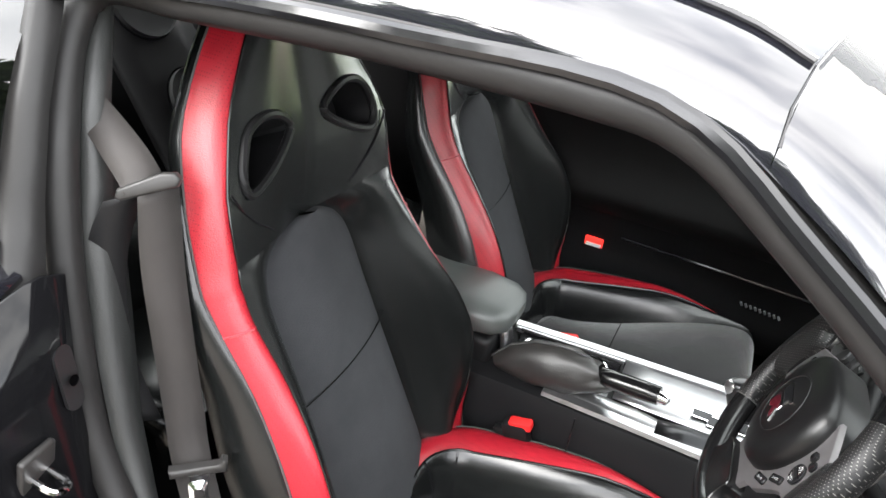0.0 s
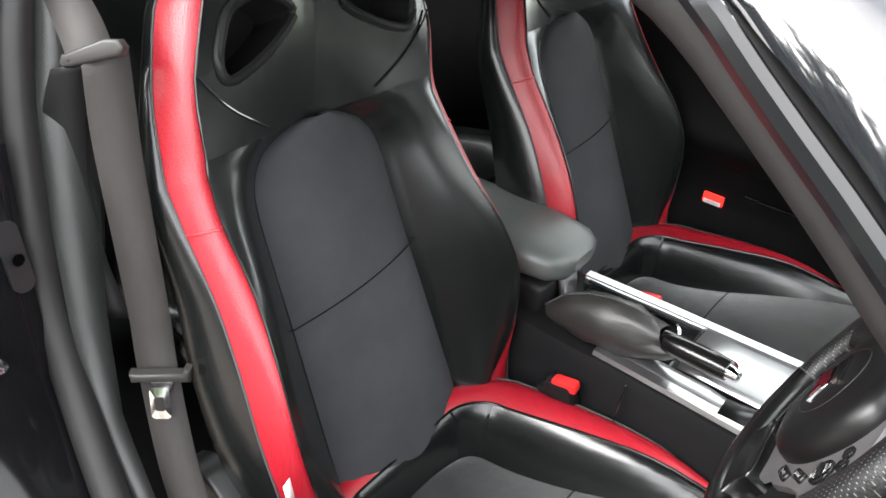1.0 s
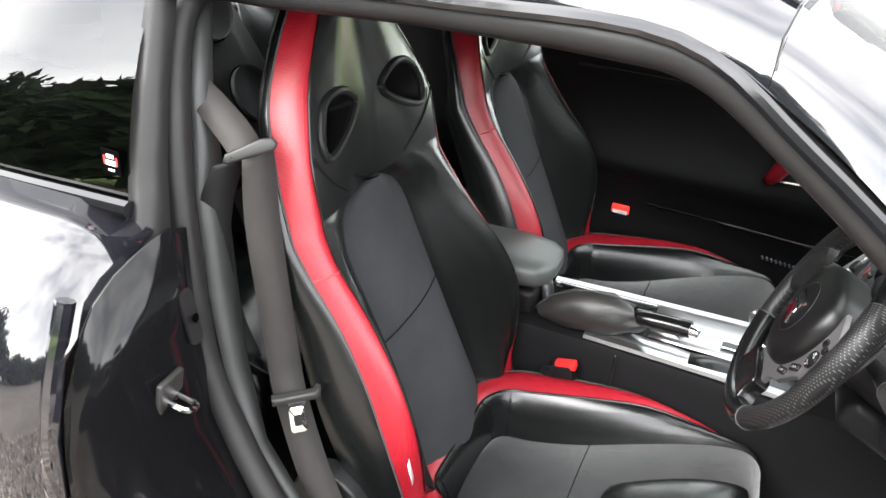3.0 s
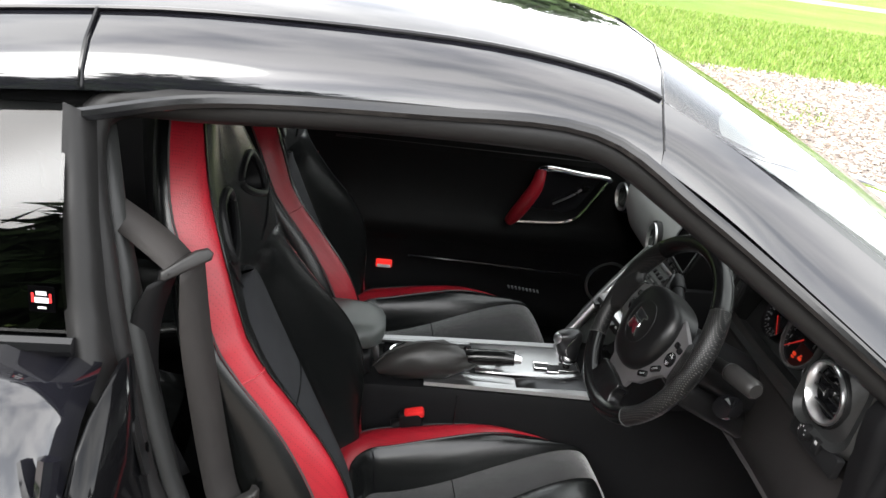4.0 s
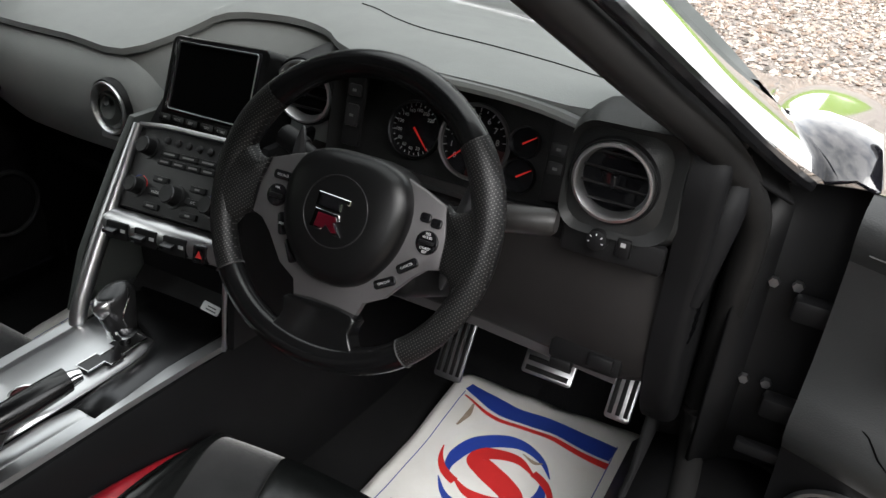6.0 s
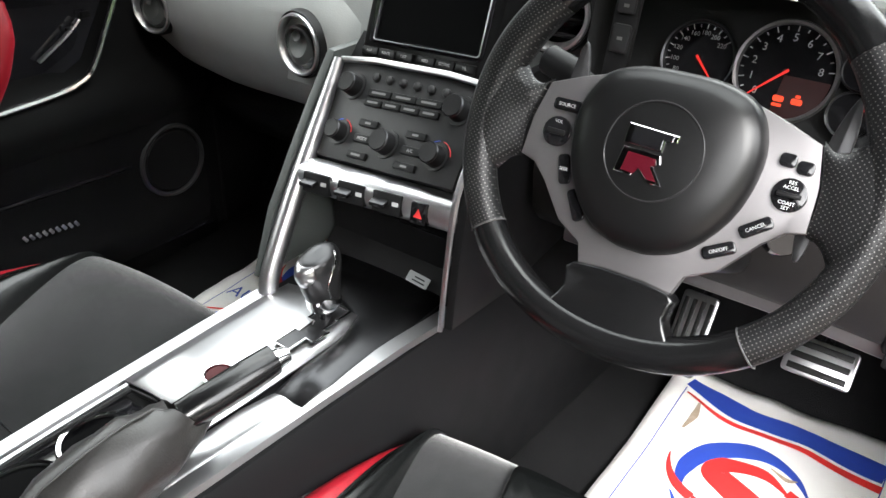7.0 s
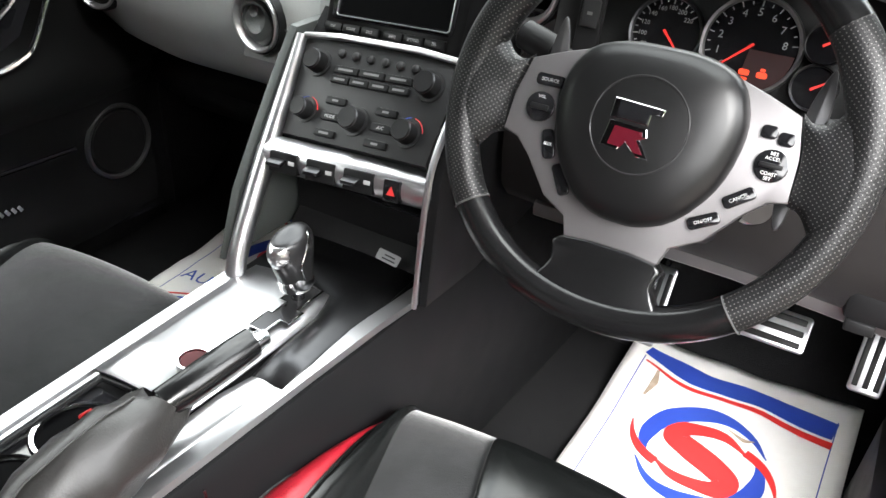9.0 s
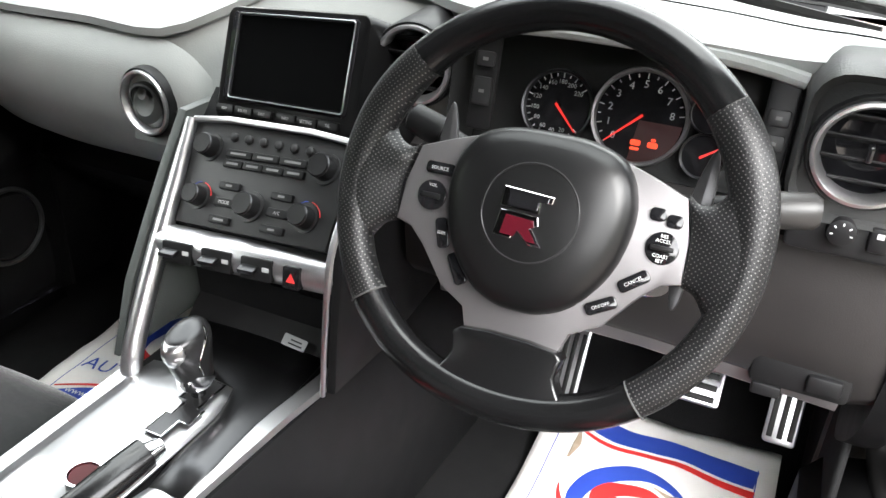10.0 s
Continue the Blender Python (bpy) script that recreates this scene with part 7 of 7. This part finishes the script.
# ---- rear seats ----
for x in (-0.33, 0.26):
    rs = thing("rear_bucket_seat", (x, -1.15, 0.24), "black leather rear bucket seat", "seat", "rear seats")
    rows = []
    for z, y, w in ((0.36, -1.18, 0.2), (0.5, -1.25, 0.21), (0.65, -1.32, 0.2), (0.78, -1.37, 0.17), (0.88, -1.42, 0.13), (0.9, -1.47, 0.1)):
        rows.append([Vector((x + w * s, y + 0.06 * s * s * (1 if abs(s) < 0.9 else 0.6), z)) for s in [k / 5 - 1 for k in range(11)]])
    part("backrest", loft(rows), LEATHER, rs, sharp=60, solid=0.05)
    rows = []
    for y, z in ((-1.18, 0.36), (-1.05, 0.35), (-0.92, 0.38), (-0.86, 0.37), (-0.85, 0.28)):
        rows.append([Vector((x + 0.2 * s, y, z + 0.04 * s ** 4)) for s in [k / 5 - 1 for k in range(11)]])
    part("cushion", loft(rows), LEATHER, rs, sharp=60, solid=0.04)
rc = thing("rear_speaker_console", (CX, -1.25, 0.3), "black panel with two round speaker grilles", "speaker panel")
rows = [[Vector((CX + s * 0.12, y, z)) for s in (-1, -0.5, 0, 0.5, 1)] for y, z in ((-1.0, 0.42), (-1.12, 0.6), (-1.25, 0.8), (-1.36, 0.95), (-1.5, 1.0))]
part("panel", loft(rows), PLASTIC, rc, solid=0.02)
for y, z, r in ((-1.20, 0.76, 0.065), (-1.33, 0.94, 0.085)):
    m = plane_at((CX, y + 0.012, z), (1, 0, 0), (0, -0.6, 1))
    part("speaker_grille", lathe([(0, 0.012), (r * 0.8, 0.008), (r, 0.0), (r, -0.01)], m, 36), PANEL, rc, "round speaker grille")
    part("grille_rim", lathe([(r, 0.002), (r * 1.02, 0.006), (r * 1.06, 0.002)], m, 36), GLOSS, rc)

# ---- pedals ----
def pedal(name, c, w, h, tilt, bars, label, vertical=True):
    t = thing(name, c, label, "pedal")
    m = pose(c[0], c[1], c[2], tilt, 0, 0)
    out = rounded(w, h, 0.006, 3)
    part("plate", prism(out, 0.006, m @ Matrix.Translation((0, 0, -0.006)), 0.002), SATIN, t, "drilled aluminium plate")
    for k in range(bars):
        if vertical:
            b = box((w / bars * 0.52, h * 0.84, 0.003), m @ Matrix.Translation((w / bars * (k - (bars - 1) / 2) * 0.94, 0, 0.0005)), 0.001)
        else:
            b = box((w * 0.84, h / bars * 0.5, 0.003), m @ Matrix.Translation((0, h / bars * (k - (bars - 1) / 2) * 0.94, 0.0005)), 0.001)
        part("rubber_strip", b, RUBBER, t, "black rubber strip")
    part("arm", tube([m @ Vector((0, h * 0.2, -0.006)), m @ Vector((0, h * 0.6, -0.05)), m @ Vector((0, h * 0.6, -0.05)) + Vector((0, 0.1, 0.14))], 0.007, 8), PLASTIC, t)
    return t


pedal("accelerator_pedal", (0.637, 0.452, 0.380), 0.044, 0.105, 60, 3, "aluminium accelerator pedal with rubber strips")
pedal("brake_pedal", (0.504, 0.448, 0.380), 0.092, 0.055, 55, 3, "aluminium brake pedal with rubber strips", False)
pedal("foot_rest", (0.318, 0.462, 0.335), 0.055, 0.13, 62, 4, "aluminium foot rest with rubber strips")

# ---- paper mats ----
def paper_mat(corner, ux, uy, w, h, label, words):
    """A printed paper mat: corner is its near left corner, ux and uy its directions."""
    X, Y = Vector(ux).normalized(), Vector(uy).normalized()
    mat_ob = thing("paper_floor_mat", corner, label, "floor mat", "paper mats")

    def height(u, v):
        p = Vector(corner) + X * u + Y * v
        return 0.172 + 0.01 * max(0, p.y - 0.35) / 0.1 + 0.006 * noise.noise(Vector((p.x * 7, p.y * 7, 2))) + 0.004 * noise.noise(Vector((p.x * 18, p.y * 18, 4)))

    def on(u, v, lift=0.0):
        p = Vector(corner) + X * u + Y * v
        return Vector((p.x, p.y, height(u, v) + lift))

    rows = [[on(w * i / 24, h * j / 30) for i in range(25)] for j in range(31)]
    part("sheet", loft(rows), PAPER, mat_ob, "creased white paper sheet", sharp=80, solid=0.0008)

    def ribbon_on(path, widths, mat, name, lift):
        p = spline([(u, v, 0) for u, v in path], 8)
        n = len(p)
        rr = []
        for i, q in enumerate(p):
            t = (p[min(i + 1, n - 1)] - p[max(i - 1, 0)]).normalized()
            nrm = Vector((-t.y, t.x, 0))
            k = i / (n - 1) * (len(widths) - 1)
            a = int(min(k, len(widths) - 2))
            ww = widths[a] + (widths[a + 1] - widths[a]) * (k - a)
            rr.append([on(min(max(q.x + nrm.x * ww * s, 0.002), w - 0.002), min(max(q.y + nrm.y * ww * s, 0.002), h - 0.002), lift) for s in (-1, -0.5, 0, 0.5, 1)])
        return part(name, loft(rr), mat, mat_ob, sharp=80)

    # border lines, wave bands at both ends, swirl and words
    for u in (0.03, w - 0.03):
        ribbon_on([(u, 0.02), (u, h * 0.5), (u, h - 0.05)], [0.0009, 0.0009], BLUE_INK, "border_line", 0.0012)
    for f, g in ((lambda v: h - v, 1), (lambda v: v, -1)):
        ribbon_on([(0.03, f(0.035)), (0.12, f(0.062)), (0.22, f(0.058)), (w - 0.03, f(0.072))], [0.010, 0.02, 0.018, 0.018], BLUE_INK, "blue_wave", 0.0014)
        ribbon_on([(0.035, f(0.062)), (0.12, f(0.092)), (0.22, f(0.087)), (w - 0.03, f(0.102))], [0.002, 0.004, 0.005, 0.007], RED_INK, "red_wave", 0.0014)
    cx, cy = w * 0.48, h - 0.225
    k_ = 0.97

    def arc(a0, a1, r0, r1, n=9):
        return [(cx + (r0 + (r1 - r0) * k / (n - 1)) * math.cos(radians(a0 + (a1 - a0) * k / (n - 1))), cy + (r0 + (r1 - r0) * k / (n - 1)) * math.sin(radians(a0 + (a1 - a0) * k / (n - 1)))) for k in range(n)]
    half = [(0.066, 0.036), (0.02, 0.058), (-0.036, 0.050), (-0.046, 0.026), (-0.018, 0.008)]
    half = [(x * k_, y * k_) for x, y in half]
    ribbon_on([(cx + a, cy + b) for a, b in half] + [(cx - a, cy - b) for a, b in reversed(half)], [0.001, 0.009, 0.015, 0.020, 0.021, 0.021, 0.020, 0.015, 0.009, 0.001], RED_INK, "red_swirl", 0.0014)
    for turn in (0, 180):
        ribbon_on(arc(28 + turn, 205 + turn, 0.100 * k_, 0.086 * k_), [0.001, 0.008, 0.015, 0.016, 0.013, 0.002], BLUE_INK, "blue_swirl", 0.0014)
        ribbon_on(arc(-14 + turn, 38 + turn, 0.122 * k_, 0.072 * k_), [0.001, 0.005, 0.008, 0.008], RED_INK, "red_tail", 0.0016)
    m = Matrix((X, Y, X.cross(Y))).transposed().to_4x4()
    m.translation = on(0.105, words, 0.006)
    letters("AUTO", 0.045, m, BLUE_INK, mat_ob)
    for k in range(4):
        m.translation = on(0.185 + 0.032 * k, words + 0.002, 0.006)
        part("print_bar", box((0.022, 0.032, 0.0004), m, 0), BLUE_INK, mat_ob)
    m.translation = on(0.09, 0.055, 0.006)
    letters("www", 0.02, m, WHITE_INK, mat_ob)
    return mat_ob, on, ribbon_on


mat1, on1, rib1 = paper_mat((0.284, 0.02, 0.17), (1, 0.03, 0), (0.015, 1, 0), 0.372, 0.552, "white paper floor mat printed with a red and blue swirl", 0.172)
rib1([(0.062, 0.475), (0.065, 0.445), (0.06, 0.41)], [0.002, 0.006, 0.002], STAIN, "mud_stain", 0.0018)
rib1([(0.2, 0.40), (0.225, 0.392), (0.24, 0.398)], [0.001, 0.004, 0.001], STAIN, "mud_stain", 0.0022)
mat2, on2, rib2 = paper_mat((-0.546, 0.125, 0.17), (1, 0.08, 0), (-0.08, 1, 0), 0.385, 0.46, "white paper floor mat partly hidden beside the console", 0.132)

# ---- wiper ----
wiper = thing("windscreen_wiper", (0.5, 0.62, 0.85), "black windscreen wiper parked on the cowl", "wiper")
part("wiper_arm", tube([(0.55, 0.62, 0.872), (0.3, 0.72, 0.888), (0.05, 0.80, 0.90)], 0.007, 8, flat=0.6), PLASTIC, wiper)
part("wiper_blade", tube([(0.62, 0.57, 0.875), (0.3, 0.705, 0.896), (-0.05, 0.775, 0.91)], 0.005, 6, flat=1.6), RUBBER, wiper)
